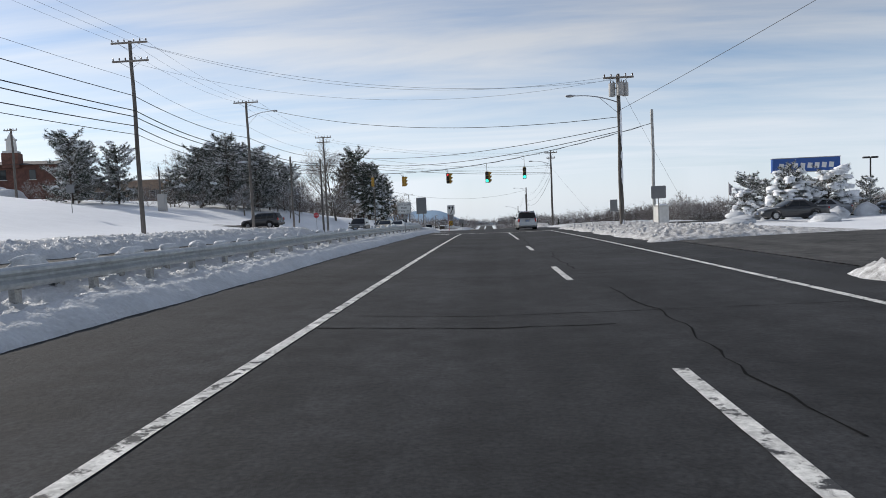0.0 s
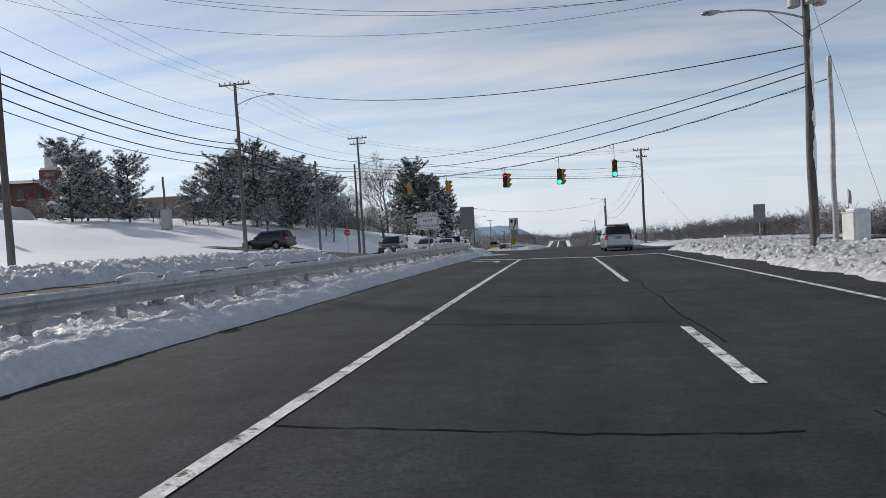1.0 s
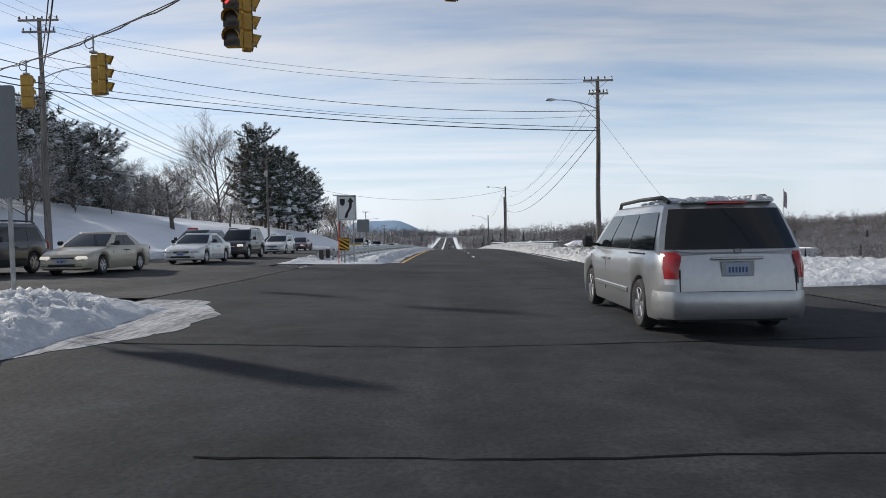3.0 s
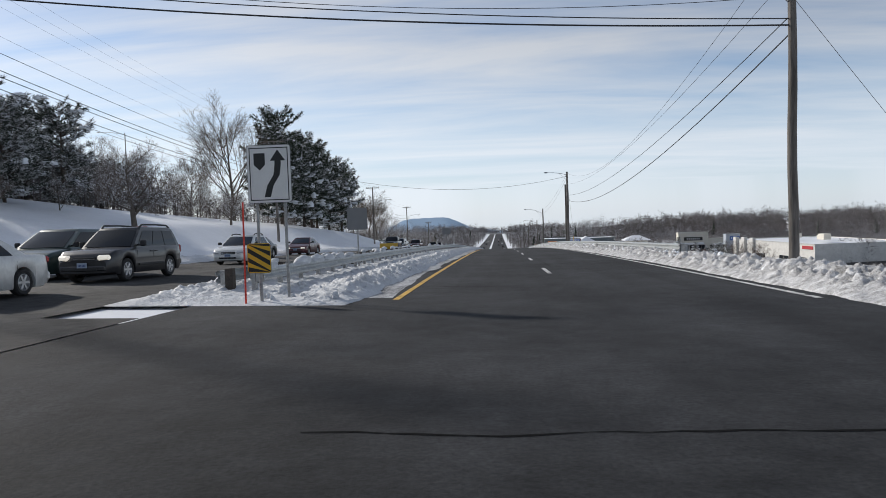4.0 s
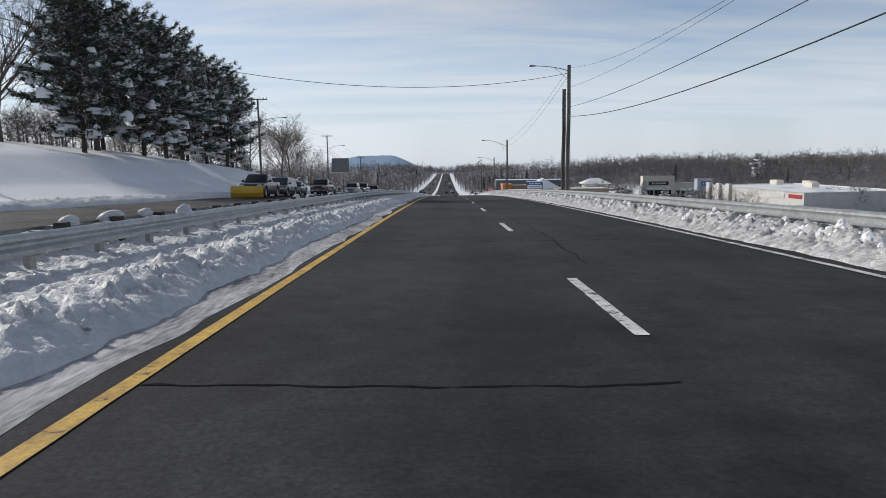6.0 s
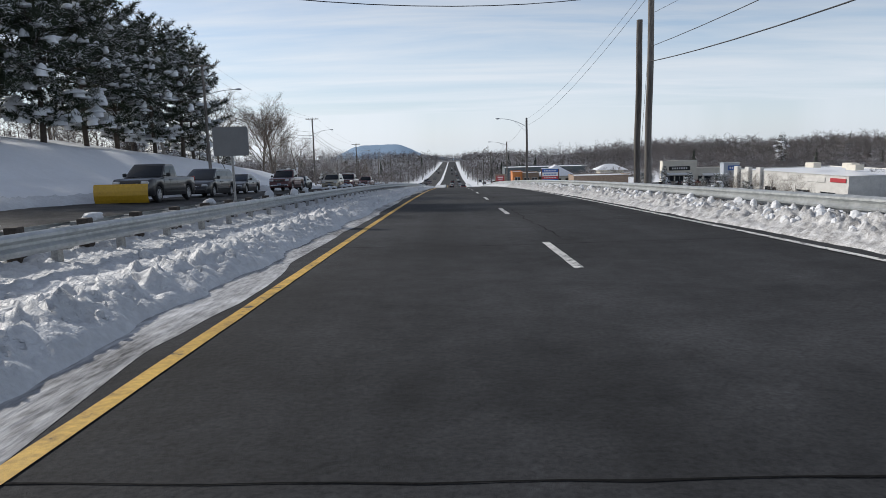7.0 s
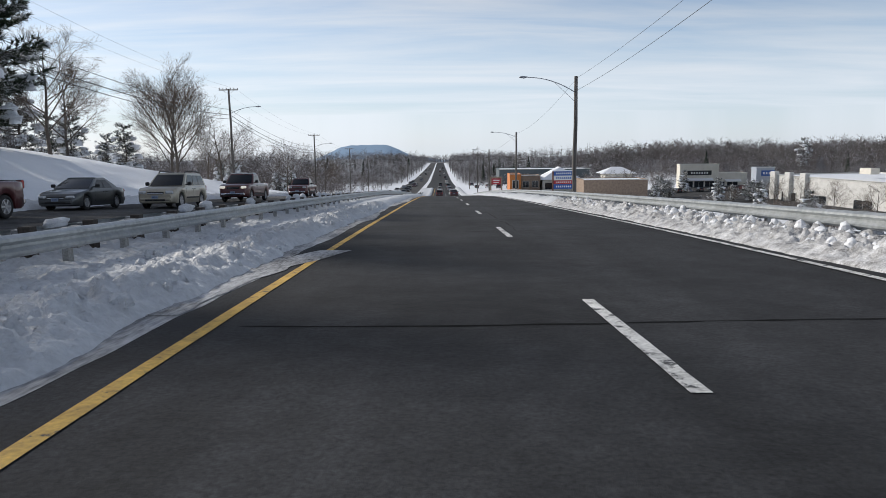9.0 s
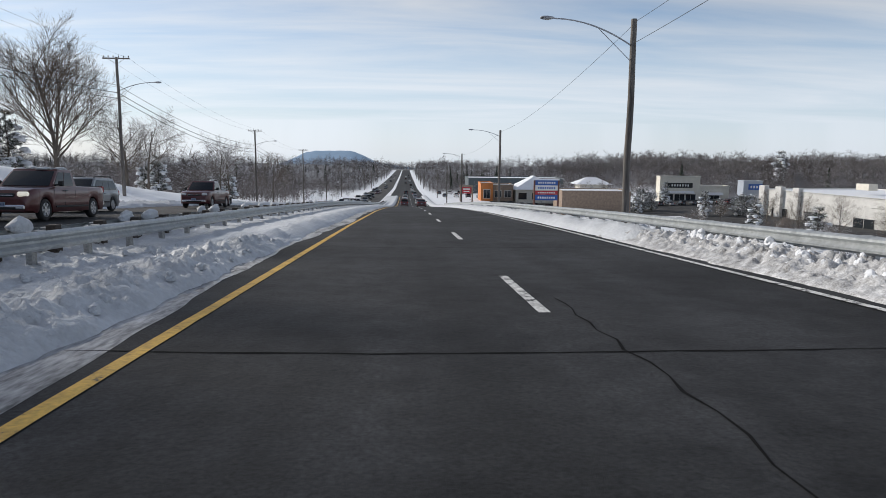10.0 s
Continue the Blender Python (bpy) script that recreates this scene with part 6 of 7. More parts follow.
def plant_bare(meshes, x, y, s, turn, label, name="bare_tree"):
    t = thing(name, label, "tree", "bare trees", at=pose(x, y, g1(x, y) - .05, 0, 0, turn) @ Matrix.Diagonal((s, s, s, 1)))
    part("trunk", meshes[0], None, t)
    part("crown", meshes[1], None, t, "bare crown of fine twigs")
    return t


OAK = bare_tree_meshes(3, 11.5, .20, ((28, 60), (22, 48), (25, 55), (25, 60)), (17, 10, 8, 5), .18, .13, M_TWIG)
OAK2 = bare_tree_meshes(8, 9.5, .17, ((38, 68), (28, 58), (28, 60), (30, 60)), (13, 9, 7, 5), .10, .24, M_TWIG)
SNOWY = bare_tree_meshes(12, 4.2, .13, ((45, 80), (30, 65), (30, 70), (30, 70)), (11, 9, 7, 4), .05, .28, M_TWIG_SNOW)
SNOWY2 = bare_tree_meshes(15, 7.0, .13, ((40, 68), (30, 60), (30, 60), (30, 60)), (11, 9, 7, 4), .12, .22, M_TWIG_SNOW)
BUSH = bare_tree_meshes(21, 2.6, .05, ((25, 70), (30, 65), (30, 65), (30, 70)), (10, 8, 6, 3), .12, .02, M_TWIG_SNOW)

APPLE = bare_tree_meshes(77, 4.6, .19, ((52, 76), (30, 62), (30, 62), (30, 60)), (13, 10, 8, 5), .06, .24, M_TWIG_SNOW)
plant_bare(OAK, -42.4, 180.5, 1.42, 0, "tall bare deciduous tree with fine upswept twigs")
plant_bare(OAK2, -36.0, 240.5, 1.08, 40, "leaning bare tree on the snowy slope")
plant_bare(OAK, -35.4, 269, 1.12, 90, "wide bare tree at the end of the slope")
plant_bare(OAK, -39.4, 277, 1.1, 200, "bare tree close behind another")
plant_bare(SNOWY2, -36.5, 296, 1.45, 0, "spreading bare tree with snow on its limbs")
plant_bare(OAK2, -46, 312, 1.1, 70, "bare tree at the edge of the woods")
plant_bare(SNOWY2, -31, 318, 1.45, 130, "small pale tree frosted with snow")
plant_bare(SNOWY, -36.2, 97.8, 1.0, 0, "small round-headed tree laden with snow")
plant_bare(SNOWY2, -29.5, 103, .8, 50, "small crooked tree dusted with snow")
plant_bare(SNOWY2, -32.5, 108.5, .75, 110, "small crooked tree dusted with snow")
plant_bare(APPLE, -29.2, 127.2, 1.3, 200, "low spreading tree with snow on its boughs")
plant_bare(APPLE, -30.7, 150.4, .85, 20, "small tree with snow on its boughs")
plant_bare(SNOWY2, -47, 166, 1.1, 250, "bare tree among shrubs")
plant_bare(OAK2, -28.5, 345, 1.0, 10, "bare tree by the road")
plant_bare(OAK2, -44, 258, 1.1, 15, "wide bare tree on the slope")
plant_bare(OAK, -47, 236, .95, 65, "bare tree behind the slope")
plant_bare(SNOWY2, -34, 283, 1.3, 215, "bare tree with snow along its limbs")
plant_bare(SNOWY2, -29, 305, 1.2, 75, "bare tree with snow along its limbs")
for i, (x_, y_, s_) in enumerate(((-46, 101, 1.0), (-49, 104, 1.1), (-52, 105, .9), (-42, 106, 1), (-38, 110, .9), (-54, 101, 1), (-37, 116, .9), (-57, 96, 1.1), (-60, 95, 1.2), (-64, 96, 1.1), (-51, 98, 1), (-48, 99, 1.1), (-44, 101, 1.1), (-40, 104, 1), (-67, 98, 1.2), (-36, 121, 1), (-36, 128, 1.1), (-70, 99, 1.1), (-41, 140, 1.2), (-44, 148, 1.3), (-47, 143, 1.4), (-42, 157, 1.2), (-46, 172, 1.3),
                                  (26, 91, 1.4), (30, 94, 1.3), (34, 92, 1.4), (38, 90, 1.3), (42, 91, 1.4), (24, 85, 1.0), (22, 82.5, .8), (46, 88, 1.3), (50, 86, 1.2), (29, 86, 1.0), (35, 85, 1.1))):
    t_ = plant_bare(BUSH, x_, y_, s_ * (1.35 if x_ > 0 else 1), 47 * i, "bare shrub frosted with snow", "bare_shrub")
    t_["category"], t_["group"] = "shrub", "shrubs"
rb = random.Random(19)
for i in range(34):
    y_ = 118 + i * 3.3
    x_ = -43 - rb.uniform(0, 9)
    t_ = plant_bare((BUSH, BUSH, SNOWY2)[i % 3], x_, y_, (1.3, 1.6, .75)[i % 3] * rb.uniform(.85, 1.2), 61 * i, "bare brush behind the crest of the slope", "bare_shrub")
    t_["category"], t_["group"] = "shrub", "shrubs"
for i in range(12):
    plant_bare((OAK2, OAK, SNOWY2)[i % 3], -52 - rb.uniform(0, 12), 128 + i * 10.5, rb.uniform(.75, 1.0), 77 * i, "bare tree in the belt behind the slope")


def conifer_meshes(seed, height, base, reach, droop, mat, shape_pow=0.8, whorl=.5, tufts=4, needle=.40, loads=26):
    """Trunk, needle crown and lumps of snow; limbs start at base metres."""
    r = np.random.RandomState(seed)
    rng = random.Random(seed)
    wood = Shape()
    wood.tube([(.06 * math.sin(i * 1.1), .06 * math.cos(i * 1.7), -.3 + (height + .3) * i / 8) for i in range(9)], [.24 * (height / 14) * (1 - i / 8.6) + .01 for i in range(9)], 9, False)
    C, D, S = [], [], []
    z = base
    snow_spots = []
    while z < height - .3:
        f = (z - base) / (height - base)
        for k in range(rng.randint(4, 6)):
            az = rng.uniform(0, 2 * math.pi)
            ln = reach * (min(1, .55 + f * 1.6) * (1 - f) ** shape_pow) * rng.choice((.45, .7, .9, 1.0, 1.15)) + .5
            out = Vector((math.cos(az), math.sin(az), 0))
            lift = droop + .55 * f * f + rng.uniform(-.10, .16)
            p0 = Vector((0, 0, z + rng.uniform(-.2, .2)))
            pts = [p0 + out * (ln * t) + Vector((0, 0, ln * (lift * t + .22 * t * t))) for t in (0, .35, .7, 1)]
            wood.tube(pts, [.05 * ln / 3 + .012, .035 * ln / 3 + .01, .02, .008], 4, False)
            n_t = max(3, int(ln * tufts * 1.5))
            for t in range(n_t):
                g = .22 + .78 * (t + rng.random()) / n_t
                side = Vector((-math.sin(az), math.cos(az), 0)) * rng.uniform(-1, 1) * ln * .30 * (1.15 - g * .6)
                c = p0 + out * (ln * g) + Vector((0, 0, ln * (lift * g + .22 * g * g) + rng.uniform(-.10, .14))) + side
                C.append(c)
                D.append((out * .8 + side.normalized() * .5 + Vector((0, 0, .45))).normalized())
                S.append(needle * rng.uniform(.75, 1.25))
            if rng.random() < loads / 100 and ln > 1.2:
                g = rng.uniform(.5, .95)
                c = pts[0].lerp(pts[3], g)
                big = 1.0 if height < 12 else max(.6, 1.75 - 1.5 * f)
                snow_spots.append((c.x, c.y, c.z + .12, big * rng.uniform(.6, 1.5), big * rng.uniform(.5, 1.1), rng.uniform(.14, .30)))
                c = pts[0].lerp(pts[3], min(1, g + .12))
                snow_spots.append((c.x, c.y, c.z - .12 * big, big * rng.uniform(.4, .8), big * rng.uniform(.4, .7), big * rng.uniform(.25, .5)))
        z += whorl * rng.uniform(.75, 1.25)
    C, D, S = np.array([list(c) for c in C]), np.array([list(d) for d in D]), np.array(S)
    nb = 13
    n = len(C)
    dirs = r.normal(size=(n, nb, 3)) * .75 + D[:, None, :]
    dirs /= np.linalg.norm(dirs, axis=2, keepdims=True)
    sidev = np.cross(dirs, r.normal(size=(n, nb, 3)))
    sidev /= np.linalg.norm(sidev, axis=2, keepdims=True) + 1e-6
    ln = S[:, None, None] * r.uniform(.7, 1.2, (n, nb, 1))
    a = C[:, None, :] - dirs * ln * .25 + sidev * ln * .09
    b = C[:, None, :] - dirs * ln * .25 - sidev * ln * .09
    tip = C[:, None, :] + dirs * ln
    V = np.stack([a, b, tip], 2).reshape(-1, 3)
    F = np.arange(len(V)).reshape(-1, 3)
    return wood.mesh("trunk", M_PINE_BARK, 60), fast_mesh("crown", V, F, mat, False), snow_spots


def conifer(seed, *a, **k):
    trunk, crown, spots = conifer_meshes(seed, *a, **k)
    sn = None
    if spots:
        ob = clumps("snow_load", spots, seed, "x", M_SNOW)
        sn = ob.data
        bpy.data.objects.remove(ob)
    return trunk, crown, sn


def plant_conifer(meshes, x, y, s, turn, label, name="pine_tree", sz=1.0):
    t = thing(name, label, "tree", "conifers", at=pose(x, y, g1(x, y) - .05, 0, 0, turn) @ Matrix.Diagonal((s, s, s * sz, 1)))
    part("trunk", meshes[0], None, t)
    part("crown", meshes[1], None, t, "dark needle crown")
    if meshes[2]:
        part("snow_load", meshes[2], None, t, "lumps of snow on the boughs")["kind"] = "stuff"
    return t


PINE_A = conifer(31, 18.4, 2.6, 6.2, .06, M_NEEDLE, .40, .85, 4.6, .58, 34)
PINE_B = conifer(37, 15.0, 1.6, 5.6, .0, M_NEEDLE, .36, .8, 4.6, .56, 70)
PINE_S = conifer(61, 14.5, 2.8, 4.6, .05, M_NEEDLE, .42, 1.35, 2.3, .52, 40)
PINE_C = conifer(41, 9.2, .5, 4.1, -.02, M_NEEDLE_SNOW, .42, .50, 4.4, .46, 14)
PINE_D = conifer(43, 9.6, .7, 3.9, .04, M_NEEDLE_SNOW, .55, .60, 4.2, .48, 18)
SPRUCE = conifer(47, 6.0, .4, 1.7, -.18, M_NEEDLE_SNOW, .85, .34, 4, .32, 30)
plant_conifer(PINE_A, -36.6, 187.0, 1.02, 0, "tall dark white pine with a ragged crown")
plant_conifer(PINE_B, -33.4, 178.5, .92, 40, "dark pine with lumps of snow on its boughs")
plant_conifer(PINE_B, -35.0, 194.5, 1.02, 80, "dark pine with lumps of snow on its boughs")
plant_conifer(PINE_B, -36.2, 203.5, 1.02, 200, "dark pine with lumps of snow on its boughs")
plant_conifer(PINE_B, -37.6, 212.5, 1.08, 140, "tall dark pine behind others on the slope")
plant_conifer(PINE_B, -37.4, 221.5, 1.02, 300, "dark pine with lumps of snow on its boughs")
plant_conifer(PINE_B, -42.5, 227, 1.05, 20, "tall dark pine behind others on the slope")
plant_conifer(PINE_S, -35.6, 226, 1.10, 110, "tall pine with sparse lower boughs")
plant_conifer(PINE_B, -37.2, 233.5, .98, 260, "dark pine at the end of the row on the slope")
plant_conifer(PINE_B, -41, 197, 1.0, 250, "dark pine with lumps of snow on its boughs")
sn_ = thing("dead_tree", "pale barkless forked stump among dark pines", "tree stump", at=pose(-38.4, 226.6, g1(-38.4, 226.6) - .05))
part("trunk", Shape().tube([(0, 0, 0), (-.12, 0, .9), (-.35, .05, 1.8), (-.55, .1, 2.7)], [.24, .2, .15, .06], 9), M_DEAD_WOOD, sn_)
part("limb", Shape().tube([(-.1, 0, .5), (.25, .05, .9), (.5, .1, 1.15)], [.12, .08, .03], 7), M_DEAD_WOOD, sn_)
lean_ = part("leaning_stake", Shape().tube([(-22.9, 205.9, g1(-22.9, 205.9) - .2), (-23.5, 206.4, g1(-22.9, 205.9) + .85), (-24.1, 206.9, g1(-22.9, 205.9) + 1.85)], [.05, .045, .04], 8), M_WOOD_POLE)
tagged(lean_, "dark wooden stake leaning in the snowy bank", "stake")
HILL = ((-59, 92, 1.05, 0), (-63, 100, .95, 60), (-56, 99, .92, 130), (-49.3, 103, .60, 20), (-45.5, 104, 1.0, 200), (-42, 107, 1.20, 270), (-39, 112, 1.02, 310), (-39, 118, .98, 40), (-44, 115, 1.15, 90),
        (-48.5, 112, 1.0, 170), (-38.5, 125, .85, 280), (-46, 131, 1.2, 10), (-41, 136, .98, 110), (-85, 92, .8, 20), (-48, 150, .62, 66), (-55, 142, 1.2, 99),
        (-47, 137, 1.0, 5), (-50, 143, 1.1, 77), (-46, 150, .58, 130), (-52, 155, .66, 210), (-48, 161, .64, 300), (-54, 166, .66, 20), (-57, 134, 1.15, 160), (-60, 148, 1.2, 250), (-58, 160, .85, 45),
        (-108, 124, 1.1, 260), (-70, 112, .8, 310))
for i, (x_, y_, s_, t_) in enumerate(HILL):
    plant_conifer((PINE_C, PINE_D)[i % 2], x_, y_, s_, t_, "dense pine dusted with snow on the hilltop")
for i, (x_, y_, s_, t_) in enumerate(((24.0, 60, .36, 0), (27.4, 62, .38, 100), (29.6, 63, .36, 200), (33.5, 62, .34, 50), (38.5, 61, .33, 150), (44, 59.3, .34, 150), (30.2, 80, .60, 20), (47.5, 78, .5, 220))):
    plant_conifer((PINE_C, PINE_D)[i % 2], x_, y_, s_, t_, "snow-laden evergreen by the car park")
LADEN = conifer(53, 4.6, .15, 1.5, -.22, M_NEEDLE_SNOW, .62, .26, 5, .26, 95)
ROUND = conifer(59, 3.5, .1, 1.9, .05, M_NEEDLE_SNOW, .25, .24, 5, .24, 95)
plant_conifer(LADEN, 24.9, 57.6, .95, 0, "young evergreen buried under heavy lumps of snow")
plant_conifer(LADEN, 26.3, 58.4, .72, 120, "young evergreen buried under heavy lumps of snow")
plant_conifer(ROUND, 28.3, 58.0, .92, 60, "round yew laden with snow by the car park")
plant_conifer(ROUND, 22.6, 60.5, .62, 200, "round yew laden with snow by the car park")
for x_, y_, s_ in ((90, 366, 1.4), (93, 402, 1.3), (95, 440, 1.4), (84, 330, 1.4), (76, 415, 1.1), (196, 542, 2.6), (-43, 318, 1.2), (-48, 326, 1.3), (-52, 290, 1.5), (-58, 296, 1.4), (-62, 286, 1.6), (-52, 262, 1.6), (-57, 256, 1.8), (-50, 270, 1.4), (-61, 266, 1.7), (-34, 330, 1.0), (-38, 336, 1.1)):
    plant_conifer(SPRUCE, x_, y_, s_, x_ * 37, "spruce with snow-dusted boughs", "spruce_tree")
for i, (x_, y_, s_) in enumerate(((98, 360, .9), (101, 380, .85), (98, 344, .9), (92, 318, 1.0), (83, 436, .85), (77, 452, .85), (65, 414, .7), (57, 438, .7))):
    plant_bare(OAK2, x_, y_, s_, i * 50, "slender bare tree in front of shops")


for i, (x_, y_, s_) in enumerate(((79.6, 420, .85), (83.5, 422, .7), (102.8, 400, .75), (106, 402, .7), (73, 425, .6), (99, 404, .55))):
    plant_conifer(PINE_C, x_, y_, s_ * .95, 63 * i, "dense snowy evergreen before the shops")
for i, (x_, y_, s_) in enumerate(((75, 330, .8), (81, 320, .9), (86, 342, .8), (95, 352, .75), (71, 300, .75), (90, 300, .9), (64, 345, .6), (78, 372, .7), (90, 385, .7), (112, 405, .8), (60, 310, .5))):
    plant_bare((OAK2, SNOWY2)[i % 2], x_, y_, s_ * (.8, 1.05)[i % 2], 91 * i, "bare tree with thin branches before a long store")
for i in range(26):
    x_, y_ = 58 + 2.6 * (i % 13) + rb.uniform(-1, 1), 300 + 8 * (i % 7) + rb.uniform(-3, 3)
    t_ = plant_bare(BUSH, x_, y_, rb.uniform(.7, 1.2), 37 * i, "bare shrub above the car park", "bare_shrub")
    t_["category"], t_["group"] = "shrub", "shrubs"


# ---- distant woods ----
def sprig(seed, height, limbs_n, twigs_n, fat=1.0, skirt=.24):
    """A light bare tree for woods far away: arrays of vertices and triangles, a rounded crown of fine twigs."""
    r = np.random.RandomState(seed)
    wide, low = height * r.uniform(.28, .40), height * r.uniform(.06, skirt)
    P0, P1, R0 = [np.zeros(3)], [np.array([r.normal() * .4, r.normal() * .4, height * .80])], [.10 * fat]
    for _ in range(limbs_n):
        f = r.uniform(0, 1)
        az = r.uniform(0, 2 * math.pi)
        a = np.array([0, 0, low + (height * .78 - low) * f * .9])
        reach = wide * math.sqrt(max(.05, 1 - (2 * f - .75) ** 2 / 1.9)) * r.uniform(.55, 1.1)
        b = a + np.array([math.cos(az) * reach, math.sin(az) * reach, height * r.uniform(.03, .17)])
        P0.append(a); P1.append(b); R0.append(.05 * fat)
        d = b - a
        for _k in range(twigs_n):
            c = a + d * r.uniform(.25, 1)
            e = c + (d / np.linalg.norm(d) * .5 + r.normal(size=3) * .6 + np.array([0, 0, .22])) * height * r.uniform(.04, .085)
            P0.append(c); P1.append(e); R0.append(.045 * fat)
    P0, P1, R0 = np.array(P0), np.array(P1), np.array(R0)
    d = P1 - P0
    d /= np.linalg.norm(d, axis=1, keepdims=True)
    s = np.cross(d, r.normal(size=d.shape))
    s /= np.linalg.norm(s, axis=1, keepdims=True)
    u = np.cross(d, s)
    k = len(P0)
    V = np.concatenate([P0 + (s * math.cos(2 * math.pi * j / 3) + u * math.sin(2 * math.pi * j / 3)) * R0[:, None] for j in range(3)] + [P1])
    i = np.arange(k)
    big = np.where(R0 > .048 * fat)[0]
    F = [np.stack([i, i + k, i + 3 * k], 1)]
    F += [np.stack([big + k * j, big + k * ((j + 1) % 3), big + 3 * k], 1) for j in (1, 2)]
    return V, np.concatenate(F)


def cone_tree(seed, height):
    r = np.random.RandomState(seed)
    V, F = [], []
    for t in range(7):
        z0, z1 = height * (.08 + .12 * t), height * (.30 + .12 * t)
        rad = height * .20 * (1 - t / 7.6)
        n = 7
        k = len(V)
        for j in range(n):
            a = 2 * math.pi * (j + r.uniform(-.3, .3)) / n
            q = rad * r.uniform(.6, 1.15)
            V.append((q * math.cos(a), q * math.sin(a), z0 + r.uniform(-.1, .1) * height * .1))
        V.append((0, 0, z1))
        F += [(k + j, k + (j + 1) % n, k + n) for j in range(n)]
    return np.array(V), np.array(F)


def forest(name, spots, protos, mat, label):
    """spots: x, y, scale, turn, which prototype."""
    Vs, Fs, base = [], [], 0
    for x, y, z, s, t, w in spots:
        V, F = protos[w]
        c, q = math.cos(t), math.sin(t)
        W_ = np.stack([(V[:, 0] * c - V[:, 1] * q) * s + x, (V[:, 0] * q + V[:, 1] * c) * s + y, V[:, 2] * s + z], 1)
        Vs.append(W_)
        Fs.append(F + base)
        base += len(V)
    return tagged(new(name, fast_mesh(name, np.concatenate(Vs), np.concatenate(Fs), mat, False)), label, "woods", kind="stuff")


rw_ = np.random.RandomState(77)
SPRIGS = [sprig(i, 10.5, 24, 14, .85) for i in range(6)]
SPRIGS_FAR = [sprig(20 + i, 15, 12, 5, 2.0, .08) for i in range(5)]
SPRIGS_LOW = [sprig(40 + i, 10.5, 10, 6, 1.5, .08) for i in range(6)]
CONES = [cone_tree(i, 11) for i in range(4)]


def scatter(n, x0, x1, y0, y1, keep=None, smin=.75, smax=1.15, protos=6):
    out = []
    while len(out) < n:
        x, y = rw_.uniform(x0, x1), rw_.uniform(y0, y1)
        if keep is None or keep(x, y):
            grow = .42 + 1.15 * float(fbm(np.array(x * .016), np.array(y * .016), 71, 3))
            out.append((x, y, 0, rw_.uniform(smin, smax) * grow, rw_.uniform(0, 6.28), rw_.randint(protos)))
    z = gz(np.array([o[0] for o in out]), np.array([o[1] for o in out]))
    return [(o[0], o[1], float(zz) - .3, *o[3:]) for o, zz in zip(out, z)]


right_woods = (scatter(1200, 140, 430, 300, 640, None, .55, 1.25) + scatter(800, 85, 420, 545, 720, None, .6, 1.25) + scatter(130, 60, 130, 130, 260, lambda x, y: x - 60 > (y - 130) * .1, .55, .8)
               + scatter(150, 20, 90, 548, 680, None, .5, 1.0) + scatter(150, 45, 130, 95, 150, None, .4, .65) + scatter(320, 60, 175, 466, 562, lambda x, y: abs(x - 87) > 12 or y > 520, .35, .75) + scatter(60, 120, 420, 330, 640, None, 1.1, 1.3) + scatter(170, 100, 430, 580, 720, lambda x, y: fbm(np.array(x * .012), np.array(y * .012), 33, 2) > .47, 1.15, 1.45) + scatter(70, 14, 70, 270, 420, lambda x, y: x > 20 + (420 - y) * .05 and abs(x - 28) > 6, .2, .42))
forest("bare_woods", right_woods, SPRIGS, M_WOODS, "leafless brown woods behind the shops")
left_woods = scatter(260, -200, -64, 205, 340, None, .7, 1.15) + scatter(1000, -320, -34, 335, 600, None, .6, 1.2) + scatter(420, -200, -30, 330, 470, None, .45, .95) + scatter(130, -80, -30, 325, 420, None, .45, .9) + scatter(160, -240, -100, 160, 330, None, .8, 1.1) + scatter(90, -60, -22, 420, 600, None, .4, .8)
forest("bare_woods", left_woods, SPRIGS, M_WOODS, "leafless brown woods beside the falling road")
brush = scatter(900, 125, 330, 300, 560, None, .18, .4) + scatter(300, 20, 130, 485, 560, None, .15, .35) + scatter(500, -220, -28, 322, 560, None, .18, .4)
forest("brush", brush, SPRIGS_LOW, M_WOODS, "tangled brown brush along the foot of the woods")
crest = scatter(520, -72, -41, 122, 205, lambda x, y: abs(x + 42) > 2.5 or abs(y - 180) > 6, .26, .55) + scatter(160, -70, -40, 205, 262, None, .25, .5)
forest("brush", crest, SPRIGS_LOW, M_WOODS, "tangled brown brush behind the crest of the slope")
far = scatter(1000, -800, -44, 600, 1150, None, .8, 1.25, 5) + scatter(1000, 40, 900, 690, 1150, None, .8, 1.25, 5) + scatter(500, 400, 1000, 150, 700, None, .8, 1.2, 5) + scatter(330, -52, -23, 500, 1350, None, .25, .75, 5) + scatter(330, 12.5, 50, 560, 1350, None, .22, .70, 5) + scatter(90, 13, 60, 600, 820, None, .5, .95, 5) + scatter(60, -50, -24, 560, 800, None, .5, .9, 5)
# twig snow on every second tree doubles as painted haze over the distance
forest("far_woods", far[::2], SPRIGS_FAR, M_WOODS, "leafless woods across the valley")
forest("far_woods", far[1::2], SPRIGS_FAR, M_WOODS_FROST, "leafless frosted woods across the valley")
